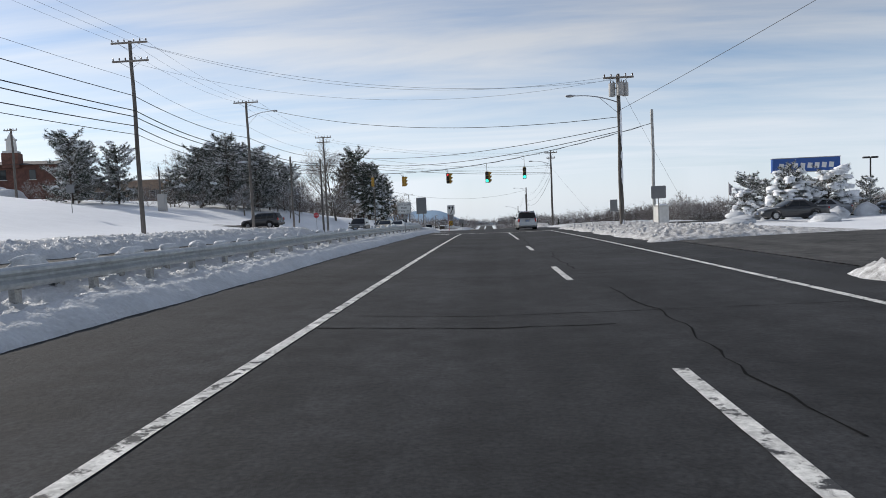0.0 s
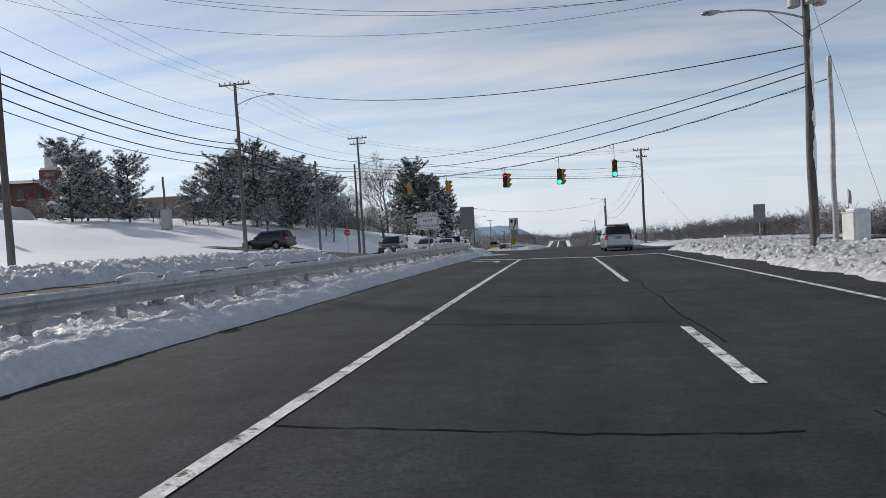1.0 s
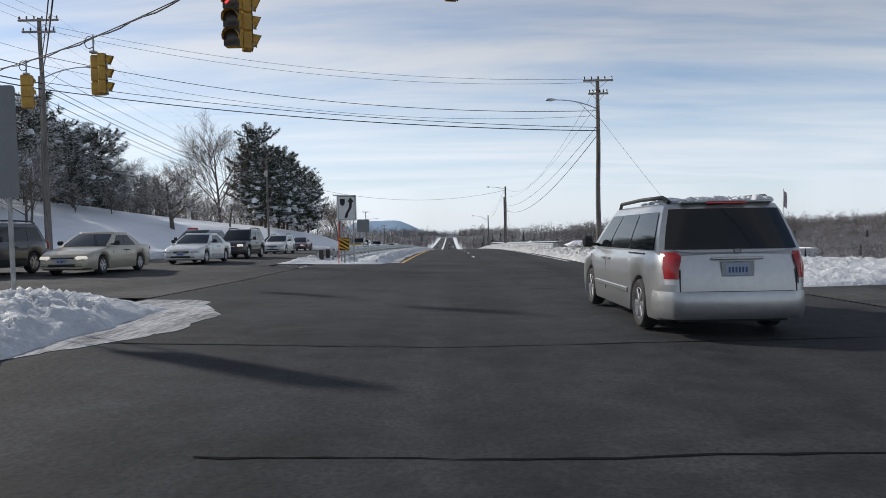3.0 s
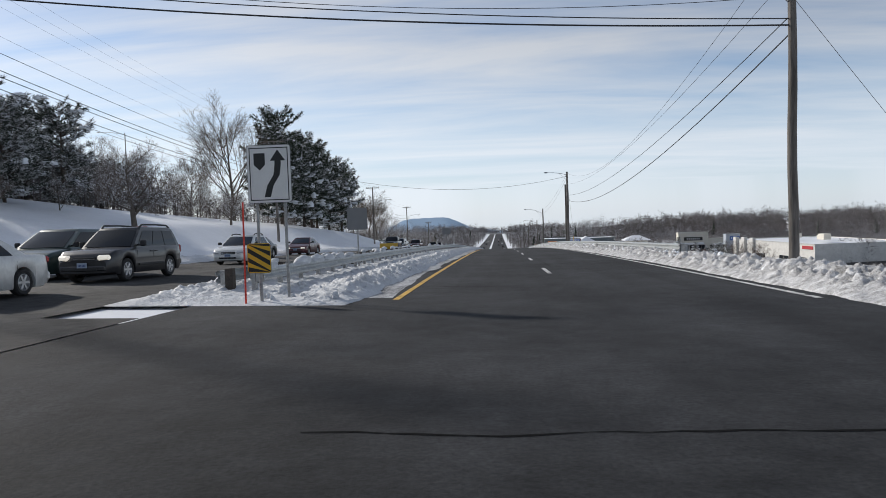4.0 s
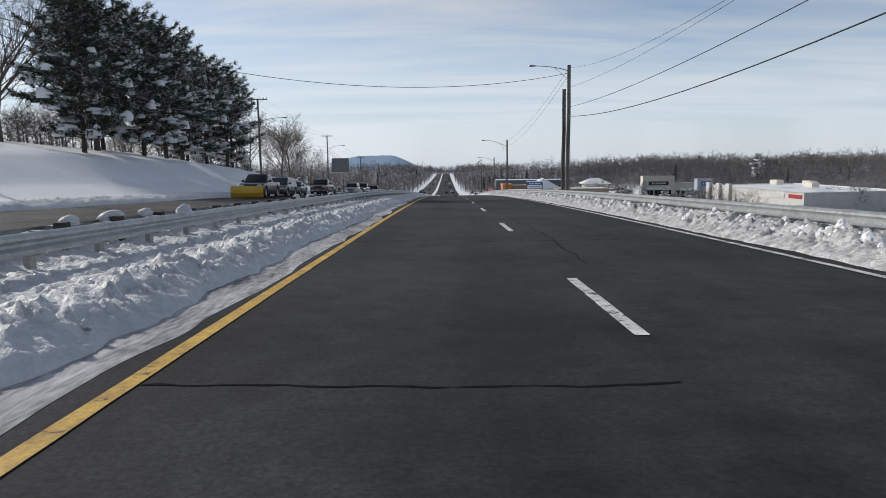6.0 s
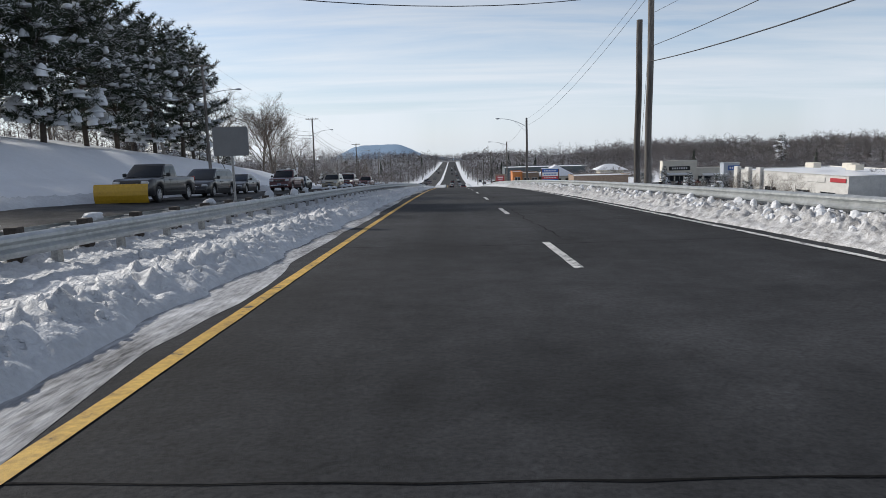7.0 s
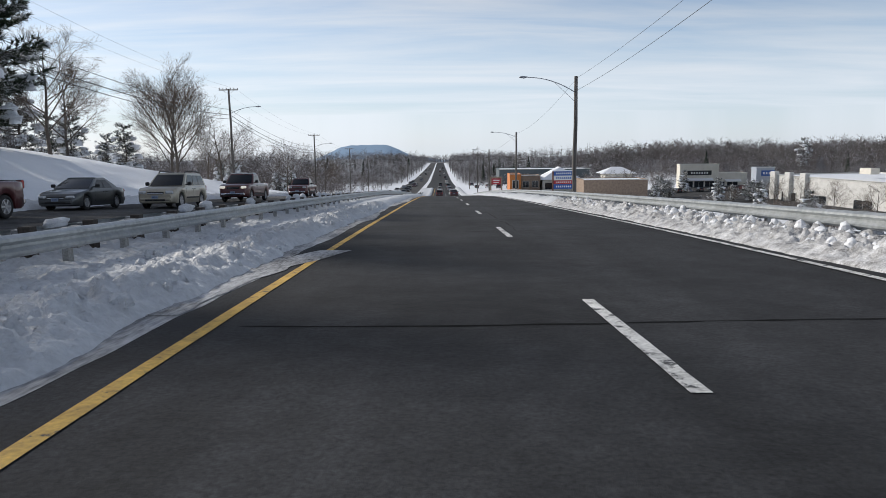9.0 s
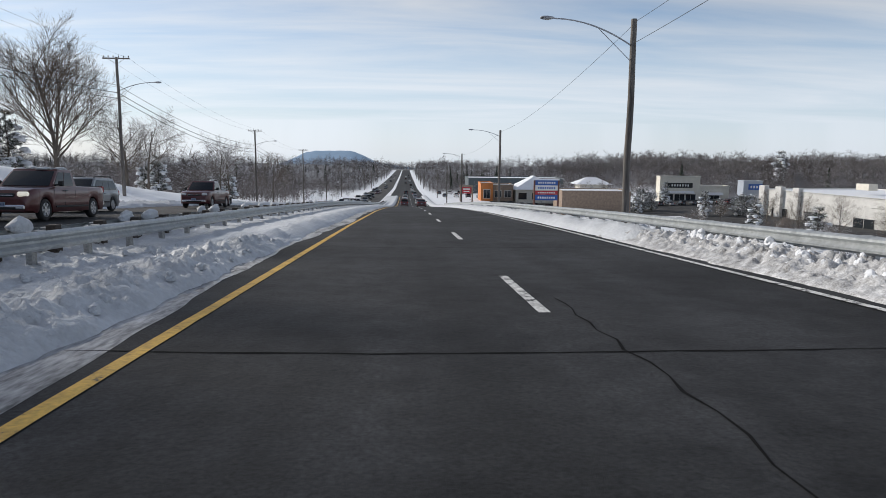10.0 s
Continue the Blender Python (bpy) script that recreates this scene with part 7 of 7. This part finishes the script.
hills = scatter(260, -160, 160, 1530, 1900, None, .8, 1.3, 5) + scatter(900, -260, 260, 1800, 3000, None, 1.0, 1.7, 5) + scatter(1300, -1500, -40, 1150, 2700, None, 1.2, 1.9, 5) + scatter(1300, 36, 1500, 1150, 2700, None, 1.2, 1.9, 5) + scatter(260, -120, -36, 1150, 2400, None, 1.0, 1.5, 5) + scatter(260, 30, 120, 1150, 2400, None, 1.0, 1.5, 5)
forest("far_woods", hills[::2], SPRIGS_FAR, M_WOODS, "wooded hills in the distance")
forest("far_woods", hills[1::2], SPRIGS_FAR, M_WOODS_FROST, "frosted wooded hills in the distance")
frost = scatter(220, 130, 420, 300, 620, None, .5, 1.05) + scatter(90, 30, 140, 480, 560, None, .45, .8) + scatter(70, -240, -32, 330, 560, None, .5, 1.0) + scatter(60, 12, 40, 480, 640, None, .35, .6)
forest("frosted_woods", frost, SPRIGS, M_WOODS_FROST, "bare trees white with frost and snow")
thicket = scatter(75, 18.6, 32, 82.5, 91, lambda x, y: x > 19 + (y - 82) * .74, .24, .42)
thicket += scatter(70, 27, 48, 79, 92, None, .26, .42)
forest("thicket", thicket, SPRIGS, M_WOODS_FROST, "thicket of bare bushes crusted with snow")
forest("thicket", scatter(70, 18.6, 32, 82, 90, lambda x, y: x > 18.6 + (y - 82) * .74, .10, .22), SPRIGS_LOW, M_WOODS, "low brown brush under snowy bushes")
forest("conifer_woods", scatter(22, 150, 440, 320, 660, None, .6, 1.0, 4) + scatter(24, -320, -50, 320, 600, None, .5, .9, 4) + scatter(60, -800, -36, 600, 1150, None, .6, 1.1, 4) + scatter(50, 45, 900, 690, 1150, None, .6, 1.1, 4) + scatter(16, 18, 62, 560, 700, None, .7, 1.1, 4),
       CONES, M_WOODS_CONIFER, "dark evergreens scattered through the woods")
# ---- buildings ----
M_STUCCO = material("cream_stucco", (0.66, 0.61, 0.52), 0.85, vary=0.08, vscale=0.5, color2=(0.72, 0.68, 0.59), bump=0.15, bscale=8)
M_STUCCO_WHITE = material("white_stucco", (0.60, 0.59, 0.56), 0.85, vary=0.10, vscale=0.5, color2=(0.68, 0.67, 0.64), bump=0.15, bscale=8)
M_STUCCO_BLUE = material("pale_blue_panel", (0.40, 0.44, 0.50), 0.7, vary=0.08, vscale=0.5)
M_STUCCO_DARK = material("slate_panel", (0.10, 0.12, 0.13), 0.7, vary=0.1, vscale=0.5)
M_BRICK = material("red_brown_brick", (0.10, 0.045, 0.035), 0.85, vary=0.25, vscale=1.5, color2=(0.16, 0.075, 0.055), bump=0.3, bscale=14)
M_BRICK_TAN = material("tan_brick", (0.26, 0.19, 0.14), 0.85, vary=0.2, vscale=1.5, color2=(0.32, 0.24, 0.18), bump=0.3, bscale=14)
M_ORANGE = material("orange_stucco", (0.55, 0.20, 0.06), 0.8, vary=0.1, vscale=0.8)
M_ROOF_DARK = material("dark_flat_roof", (0.06, 0.06, 0.065), 0.8, vary=0.2, vscale=1)
M_WINDOW = material("dark_shop_glass", (0.02, 0.025, 0.03), 0.08, spec=0.6)
M_AWNING = material("snow_covered_awning", (0.70, 0.70, 0.70), 0.8, vary=0.06, vscale=2)
# distance haze is painted into this blue base colour and its emission
M_MESA = material("ridge_painted_haze", (0.17, 0.235, 0.32), 1.0, vary=0.10, vscale=0.004, spec=0.0, emit=0.55)


def building(name, label, x, y, w, d, top, wall_mat, turn=0.0, category="building", parapet=.5, floor_z=None, windows=(), sign=None, awnings=(), snow_roof=True, piers=()):
    """A flat-roofed block; x, y is the middle of its front, which looks to -y before the turn."""
    z0 = (g1(x, y) - .6) if floor_z is None else floor_z
    h = top - z0
    b = thing(name, label, category, "buildings", at=pose(x, y, z0, 0, 0, turn))
    part("wall", Shape().box((0, d / 2, (h - parapet) / 2), (w, d, h - parapet), chamfer=.03), wall_mat, b)
    cop = Shape()
    for cx, cy, sx, sy in ((0, .1, w + .2, .35), (0, d - .1, w + .2, .35), (-w / 2 + .1, d / 2, .35, d), (w / 2 - .1, d / 2, .35, d)):
        cop.box((cx, cy, h - parapet / 2), (sx, sy, parapet), chamfer=.04)
    part("parapet", cop, wall_mat, b)
    part("cornice", Shape().box((0, -.12, h - .08), (w + .5, .35, .16), chamfer=.04), M_STUCCO_WHITE, b)
    if snow_roof:
        part("roof", Shape().box((0, d / 2, h - parapet + .06), (w - .6, d - .6, .2), chamfer=.06), M_SNOW, b, "snow-covered flat roof")
    for wx, wz, ww, wh in windows:
        win = part("window", Shape().box((wx, -.02, wz), (ww, .10, wh)), M_WINDOW, b, "dark shop window")
        part("window_frame", Shape().box((wx, -.09, wz + wh / 2), (ww + .2, .06, .12)).box((wx, -.09, wz - wh / 2), (ww + .2, .06, .12)).box((wx - ww / 2, -.09, wz), (.12, .06, wh)).box((wx + ww / 2, -.09, wz), (.12, .06, wh)).box((wx, -.09, wz), (.08, .05, wh)), M_STUCCO_WHITE, win)
    for ax, az, aw in awnings:
        a = Shape()
        a.add([(ax - aw / 2, -.05, az + .9), (ax + aw / 2, -.05, az + .9), (ax + aw / 2, -1.5, az), (ax - aw / 2, -1.5, az), (ax - aw / 2, -.05, az + .7), (ax + aw / 2, -.05, az + .7), (ax + aw / 2, -1.5, az - .15), (ax - aw / 2, -1.5, az - .15)],
              [(0, 1, 2, 3), (4, 7, 6, 5), (3, 2, 6, 7), (0, 3, 7, 4), (1, 5, 6, 2)])
        part("awning", a, M_AWNING, b, "sloping awning under snow")
    for px in piers:
        part("pier", Shape().box((px, -.3, h / 2 + .5), (2.6, 1.6, h + 1.0), chamfer=.06), wall_mat, b)
    if sign:
        sx, sz, sw, sh_, smat, bars = sign
        s = part("shop_sign", Shape().box((sx, -.10, sz), (sw, .2, sh_), chamfer=.03), smat, b, "dark shop sign with a plain light band")
        bb = Shape()
        for k in range(bars):
            bb.box((sx - sw * .32 + sw * .64 * k / max(1, bars - 1), -.22, sz), (sw * .64 / bars * .62, .05, sh_ * .42))
        part("sign_band", bb, M_SIGN_WHITE, s)
    return b


b_ = building("furniture_shop", "cream stucco shop with a dark sign and snowy awning", 107.1, 456, 16, 4, -13.8, M_STUCCO, 0, floor_z=-25,
              windows=((-4.5, 2.6, 4, 3.2), (0, 2.6, 4, 3.2), (4.5, 2.6, 4, 3.2)), sign=(0, 7.6, 10, 1.9, M_SIGN_BLACK, 7), awnings=((0, 4.6, 11),))
building("shop_wing", "lower cream shop wing with a small awning", 121.4, 457, 12, 5, -17.4, M_STUCCO, 0, floor_z=-25, windows=((0, 2.4, 4.5, 3.0), (-4.2, 2.4, 2, 3.0)), awnings=((0, 4.0, 6.5),))
building("bank_building", "pale blue-grey shop block with a blue sign", 114.2, 414, 6.4, 4, -13.6, M_STUCCO_BLUE, 0, floor_z=-25, windows=((0, 2.4, 5, 3),), sign=(.8, 9.3, 4.6, 1.9, M_SIGN_BLUE, 4))
building("long_store", "long white stucco store with corner piers and snowy roof", 116.5, 374, 62, 40, -15.6, M_STUCCO_WHITE, -82, floor_z=-25, windows=((-22, 2.4, 7, 3), (-8, 2.4, 7, 3), (10, 2.4, 7, 3), (22, 2.4, 7, 3)), sign=(16, 7.6, 9, 1.6, M_STUCCO_WHITE, 0), piers=(-29.5, -22, -14.5))
s_ = part("shop_sign", Shape().box((26.5, -.15, 7.8), (7, .2, 1.3), chamfer=.05), M_SIGN_RED, bpy.data.objects["long_store"], "red plain shop sign")
for k_, (ux, uy) in enumerate(((-5, 14), (6, 20), (18, 12))):
    u_ = part("roof_unit", Shape().box((ux, uy, 11.2), (4.5, 3.0, 1.8), chamfer=.06), M_STUCCO, bpy.data.objects["long_store"], "tan rooftop air unit")
building("restaurant", "tan brick building with a low snowy roof", 87, 503, 26, 16, -22.6, M_BRICK_TAN, 0, floor_z=-31, windows=((-8, 3, 4, 2.6), (0, 3, 4, 2.6), (8, 3, 4, 2.6)))
hut = thing("pavilion", "small shop with a snow-covered hipped roof", "building", "buildings", at=pose(87, 505, -24, 0, 0, 0))
part("wall", Shape().box((0, 6, 2.2), (13, 10, 4.8), chamfer=.05), M_STUCCO, hut)
hr = Shape()
hr.add([(-8.6, -.8, 4.3), (8.6, -.8, 4.3), (8.6, 12.8, 4.3), (-8.6, 12.8, 4.3), (-2.4, 6, 7.4), (2.4, 6, 7.4)], [(0, 1, 5, 4), (1, 2, 5), (2, 3, 4, 5), (3, 0, 4), (0, 3, 2, 1)])
part("roof", hr, M_SNOW, hut, "snow-covered hipped roof")
building("orange_shop", "orange stucco shop with an arched front", 29.4, 441, 4.4, 10, -16.3, M_ORANGE, 0, floor_z=-23, windows=((0, 2.6, 2.4, 3.2),))
building("brick_shop", "tan brick shop beside an orange one", 35.4, 442, 7.6, 10, -16.9, M_BRICK_TAN, 0, floor_z=-23, windows=((-1.8, 2.6, 2.4, 2.4), (1.8, 2.6, 2.4, 2.4)))
hut = thing("snowy_shop", "tan shop with a steep snow-covered roof", "building", "buildings", at=pose(47.5, 441, -23.5, 0, 0, 0))
part("wall", Shape().box((0, 7, 2.4), (15, 14, 5.2), chamfer=.05), M_STUCCO, hut)
hr = Shape()
hr.add([(-8.4, -.9, 4.8), (8.4, -.9, 4.8), (8.4, 14.9, 4.8), (-8.4, 14.9, 4.8), (0, 4.5, 9.6), (0, 9.5, 9.6)], [(0, 1, 4), (1, 2, 5, 4), (2, 3, 5), (3, 0, 4, 5), (0, 3, 2, 1)])
part("roof", hr, M_SNOW, hut, "steep snow-covered roof")
for i_, wx in enumerate((-5, 0, 5)):
    part("window", Shape().box((wx, -.03, 2.4), (3, .1, 2.4)), M_WINDOW, hut)
building("flat_store", "long dark glass-fronted store with a pale roof edge", 53, 520, 46, 20, -17.6, M_STUCCO_DARK, 0, floor_z=-31, windows=((-15, 3, 6, 3), (0, 3, 6, 3), (15, 3, 6, 3)))
building("brown_store", "long low brown store with a plain wall", 57.5, 398, 21, 12, -16.4, M_BRICK_TAN, 0, floor_z=-24, parapet=.4, snow_roof=True)
zm_ = g1(20.5, 425)
mo = thing("monument_sign", "brick monument sign with a pale red panel", "sign", at=pose(20.5, 425, zm_ - .3))
hm_ = -16.5 - zm_ + .3
part("sign_post", Shape().box((-2.0, 0, hm_ / 2), (.5, .6, hm_), chamfer=.04), M_BRICK_TAN, mo)
part("sign_post", Shape().box((2.0, 0, hm_ / 2), (.5, .6, hm_), chamfer=.04), M_BRICK_TAN, mo)
part("sign_top", Shape().box((0, 0, hm_ - .25), (4.6, .7, .5), chamfer=.08), M_BRICK_TAN, mo)
mp_ = part("sign_panel", Shape().box((0, 0, hm_ - 1.7), (3.4, .3, 2.2), chamfer=.03), M_SIGN_RED, mo, "faded red panel")
part("panel_band", Shape().box((0, -.17, hm_ - 1.3), (2.4, .03, .4)).box((0, -.17, hm_ - 2.1), (2.0, .03, .3)), M_SIGN_WHITE, mp_)
# pylon sign
zp = g1(28.4, 333)
py_ = thing("pylon_sign", "tall shopping-centre pylon sign with blue, white and red panels", "sign", at=pose(28.4, 333, zp))
top_ = -10.7 - zp
for sx in (-2.45, 2.45):
    part("sign_post", Shape().box((sx, 0, top_ / 2 - .3), (.32, .4, top_ + .6), chamfer=.03), M_BRICK, py_)
for k_, (mt, hh) in enumerate(((M_SIGN_BLUE, 1.0), (M_SIGN_WHITE, 1.0), (M_SIGN_RED, .8), (M_SIGN_BLUE, 1.1))):
    zz = top_ - .5 - (0, 1.05, 2.0, 3.0)[k_]
    pn = part("sign_panel", Shape().box((0, 0, zz), (4.6, .35, hh), chamfer=.02), mt, py_, ("blue panel", "white panel", "red panel", "blue panel")[k_])
    bars_ = Shape()
    for q_ in range(8):
        bars_.box((-1.6 + .457 * q_, -.19, zz), (.28, .03, hh * .36))
    part("panel_band", bars_, (M_SIGN_WHITE, M_SIGN_BLUE, M_SIGN_WHITE, M_SIGN_WHITE)[k_], pn)
part("sign_top", Shape().box((0, 0, top_ + .12), (5.2, .6, .25), chamfer=.05), M_SNOW, py_)

# tall blue sign over the car park
zp = g1(37.4, 82)
bs = thing("pole_sign", "long blue sign panel on steel poles above evergreens", "sign", at=pose(37.4, 82, zp))
for sx in (-2.2, 2.2):
    part("sign_post", Shape().tube([(sx, .1, -.5), (sx, .1, 5.2 - zp)], .11, 10), M_STEEL_POST, bs)
pn = part("sign_panel", Shape().box((0, 0, 4.6 - zp), (7.7, .5, 1.6), chamfer=.03), M_SIGN_BLUE, bs, "blue sign panel")
bb = Shape()
for q_ in range(8):
    bb.box((-2.85 + .81 * q_, -.26, 4.5 - zp), (.52, .03, .62), ry=8)
part("light_band", bb, M_SIGN_WHITE, pn, "row of plain white marks")
part("panel_edge", Shape().box((0, -.02, 5.42 - zp), (7.8, .56, .08)).box((0, -.02, 3.78 - zp), (7.8, .56, .08)), M_STEEL_POST, pn)
zp = g1(38.2, 70)
fl = thing("floodlight_pole", "slim dark car-park light pole", "street lamp", at=pose(38.2, 70, zp))
part("pole_shaft", Shape().tube([(0, 0, -.4), (0, 0, 5.7)], [.09, .07], 10), M_TRIM, fl)
part("lamp_head", Shape().box((-.4, 0, 5.7), (.6, .35, .18), chamfer=.03).box((.4, 0, 5.7), (.6, .35, .18), chamfer=.03), M_TRIM, fl)

# utility cabinet and meter box
zc_ = g1(13.0, 52.0)
cb = thing("utility_cabinet", "white steel utility cabinet standing in snow", "cabinet", at=pose(13.05, 51.8, zc_ + .25, 0, 0, 18))
part("body", Shape().box((0, 0, .5), (.85, .75, 1.35), chamfer=.03), M_STUCCO_WHITE, cb)
part("door", Shape().box((0, -.385, .48), (.72, .02, 1.1), chamfer=.006), M_STUCCO_WHITE, cb)
part("lid", Shape().box((0, 0, 1.2), (.93, .83, .06), chamfer=.02), M_STUCCO_WHITE, cb)
part("snow_cap", Shape().box((.05, .05, 1.29), (.7, .6, .14), chamfer=.06), M_SNOW, cb, "cap of snow")
zc_ = g1(-43.9, 88.2)
mb = thing("meter_box", "grey steel control box in the snow", "cabinet", at=pose(-43.9, 88.2, zc_))
part("body", Shape().box((0, 0, 1.1), (1.1, .6, 2.3), chamfer=.03), M_TRANSFORMER, mb)
part("door", Shape().box((0, -.31, 1.2), (.9, .02, 1.7), chamfer=.006), M_TRANSFORMER, mb)

# flag pole beyond the side street
zf = g1(66, 189.5)
fp = thing("flagpole", "white flagpole with a limp hanging flag", "flagpole", at=pose(66, 189.5, zf))
part("pole_shaft", Shape().tube([(0, 0, -.4), (0, 0, 5.0 - zf)], [.16, .09], 10), M_STUCCO_WHITE, fp)
part("flag", Shape().grid(np.array([[(.1 + .5 * u + .1 * math.sin(v * 3), .2 * math.sin(u * 4 + v), 4.8 - zf - v * 3.2 - u * .6) for u in np.linspace(0, 1, 6)] for v in np.linspace(0, 1, 8)])), material("flag_cloth", (0.16, 0.05, 0.06), .8, vary=.4, vscale=1.2, color2=(.3, .28, .3)), fp, "limp dark red flag")

# brick hall with a white cupola on the hill
zh = g1(-104, 146)
ch = thing("brick_hall", "red brick hall with a white cupola behind the hill", "building", "buildings", at=pose(-107.5, 146, zh, 0, 0, 20))
hh = 15.6 - zh
part("wall", Shape().box((-8, 8, hh / 2), (34, 14, hh), chamfer=.05), M_BRICK, ch)
part("roof", Shape().prism([(-.6, hh - .2), (14.6 + 1, hh - .2), (7.5, hh + 1.2)], -25.5, 9.5, "x"), M_ROOF_DARK, ch, "dark roof under thin snow")
tw = part("tower_base", Shape().box((0, 1.5, hh + .8), (3.4, 3.4, 3.4), chamfer=.05), M_BRICK, ch, "square brick tower base")
part("cupola", Shape().box((0, 1.5, hh + 2.75), (3.0, 3.0, .5), chamfer=.05).tube([(0, 1.5, hh + 3), (0, 1.5, hh + 5.4), (0, 1.5, hh + 5.5), (0, 1.5, hh + 5.8)], [1.15, 1.05, 1.3, 1.25], 8).tube([(0, 1.5, hh + 5.8), (0, 1.5, hh + 6.6), (0, 1.5, hh + 7.2)], [.9, .5, .05], 8), M_STUCCO_WHITE, ch, "white octagonal cupola")
for wx in (-22, -18, -14, -10, -6, -2, 4):
    wi = part("window", Shape().box((wx, .96, hh - 2.4), (1.3, .12, 2.2)), M_WINDOW, ch)
    part("sill", Shape().box((wx, .90, hh - 3.6), (1.6, .2, .15)), M_STUCCO_WHITE, wi)
building("school_wing", "long low building with a pale roof edge behind pines", -72, 146, 36, 14, 10.6, M_BRICK_TAN, 8, parapet=.6, windows=[(-14 + 4 * k, 3.2, 2.6, 1.8) for k in range(8)])

# orange-red snow stakes at the median noses
for x_, y_ in ((-5.25, 88.7),):
    st_ = part("snow_stake", Shape().tube([(x_, y_, g1(x_, y_)), (x_ + .03, y_, g1(x_, y_) + 2.1)], [.022, .018], 8), material("fluorescent_stake", (0.8, 0.07, 0.04), .5))
    tagged(st_, "bright orange-red snow stake in the median", "marker")

# flat-topped ridge on the horizon, its haze painted in as colour and glow
ridge = Shape()
nu_, nv_ = 60, 8
rows_ = []
for j_ in range(nv_):
    v_ = j_ / (nv_ - 1)
    r_ = []
    for i_ in range(nu_):
        u_ = i_ / (nu_ - 1)
        az_ = radians(-13 + 15 * u_)
        prof = float(np.interp(-13 + 15 * u_, [-13, -10.5, -9.4, -8.7, -8.0, -7.2, -4.6, -4.0, -3.0, -2.2, 0, 2], [-130, -105, -76, -52, -26, -15, -12, -20, -54, -84, -105, -120]))
        d_ = 4300 - 700 * (1 - v_)
        zz_ = -230 + (prof * 1.0 + 230) * v_ ** .8 + .8 * math.sin(i_ * 1.7) * v_
        r_.append((math.sin(az_) * d_, math.cos(az_) * d_, zz_))
    rows_.append(r_)
ridge.grid(np.array(rows_))
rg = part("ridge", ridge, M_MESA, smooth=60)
tagged(rg, "flat-topped ridge on the horizon, haze painted in as blue colour and glow", "backdrop", kind="structure")

clumps("snow_heaps", [(-74 - 3.4 * k, 99 + 1.5 * (k % 2), g1(-74 - 3.4 * k, 100) - .3, 6.5, 5.5, 2.0 + .5 * (k % 2)) for k in range(4)], 14, "great shovelled pile of snow on the hill")
# snow heaps in the car park
clumps("snow_heaps", [(19.5 + 2.6 * k, 54.5 + (k % 3) * .8, g1(20, 54), 1.6 + .5 * (k % 2), 1.7, .8 + .25 * (k % 3)) for k in range(6)] + [(16 + 1.9 * k, 45 + 4 * (k % 3), g1(16, 45), 2.2, 1.8, .35) for k in range(7)], 9, "shovelled heaps of snow in the car park")
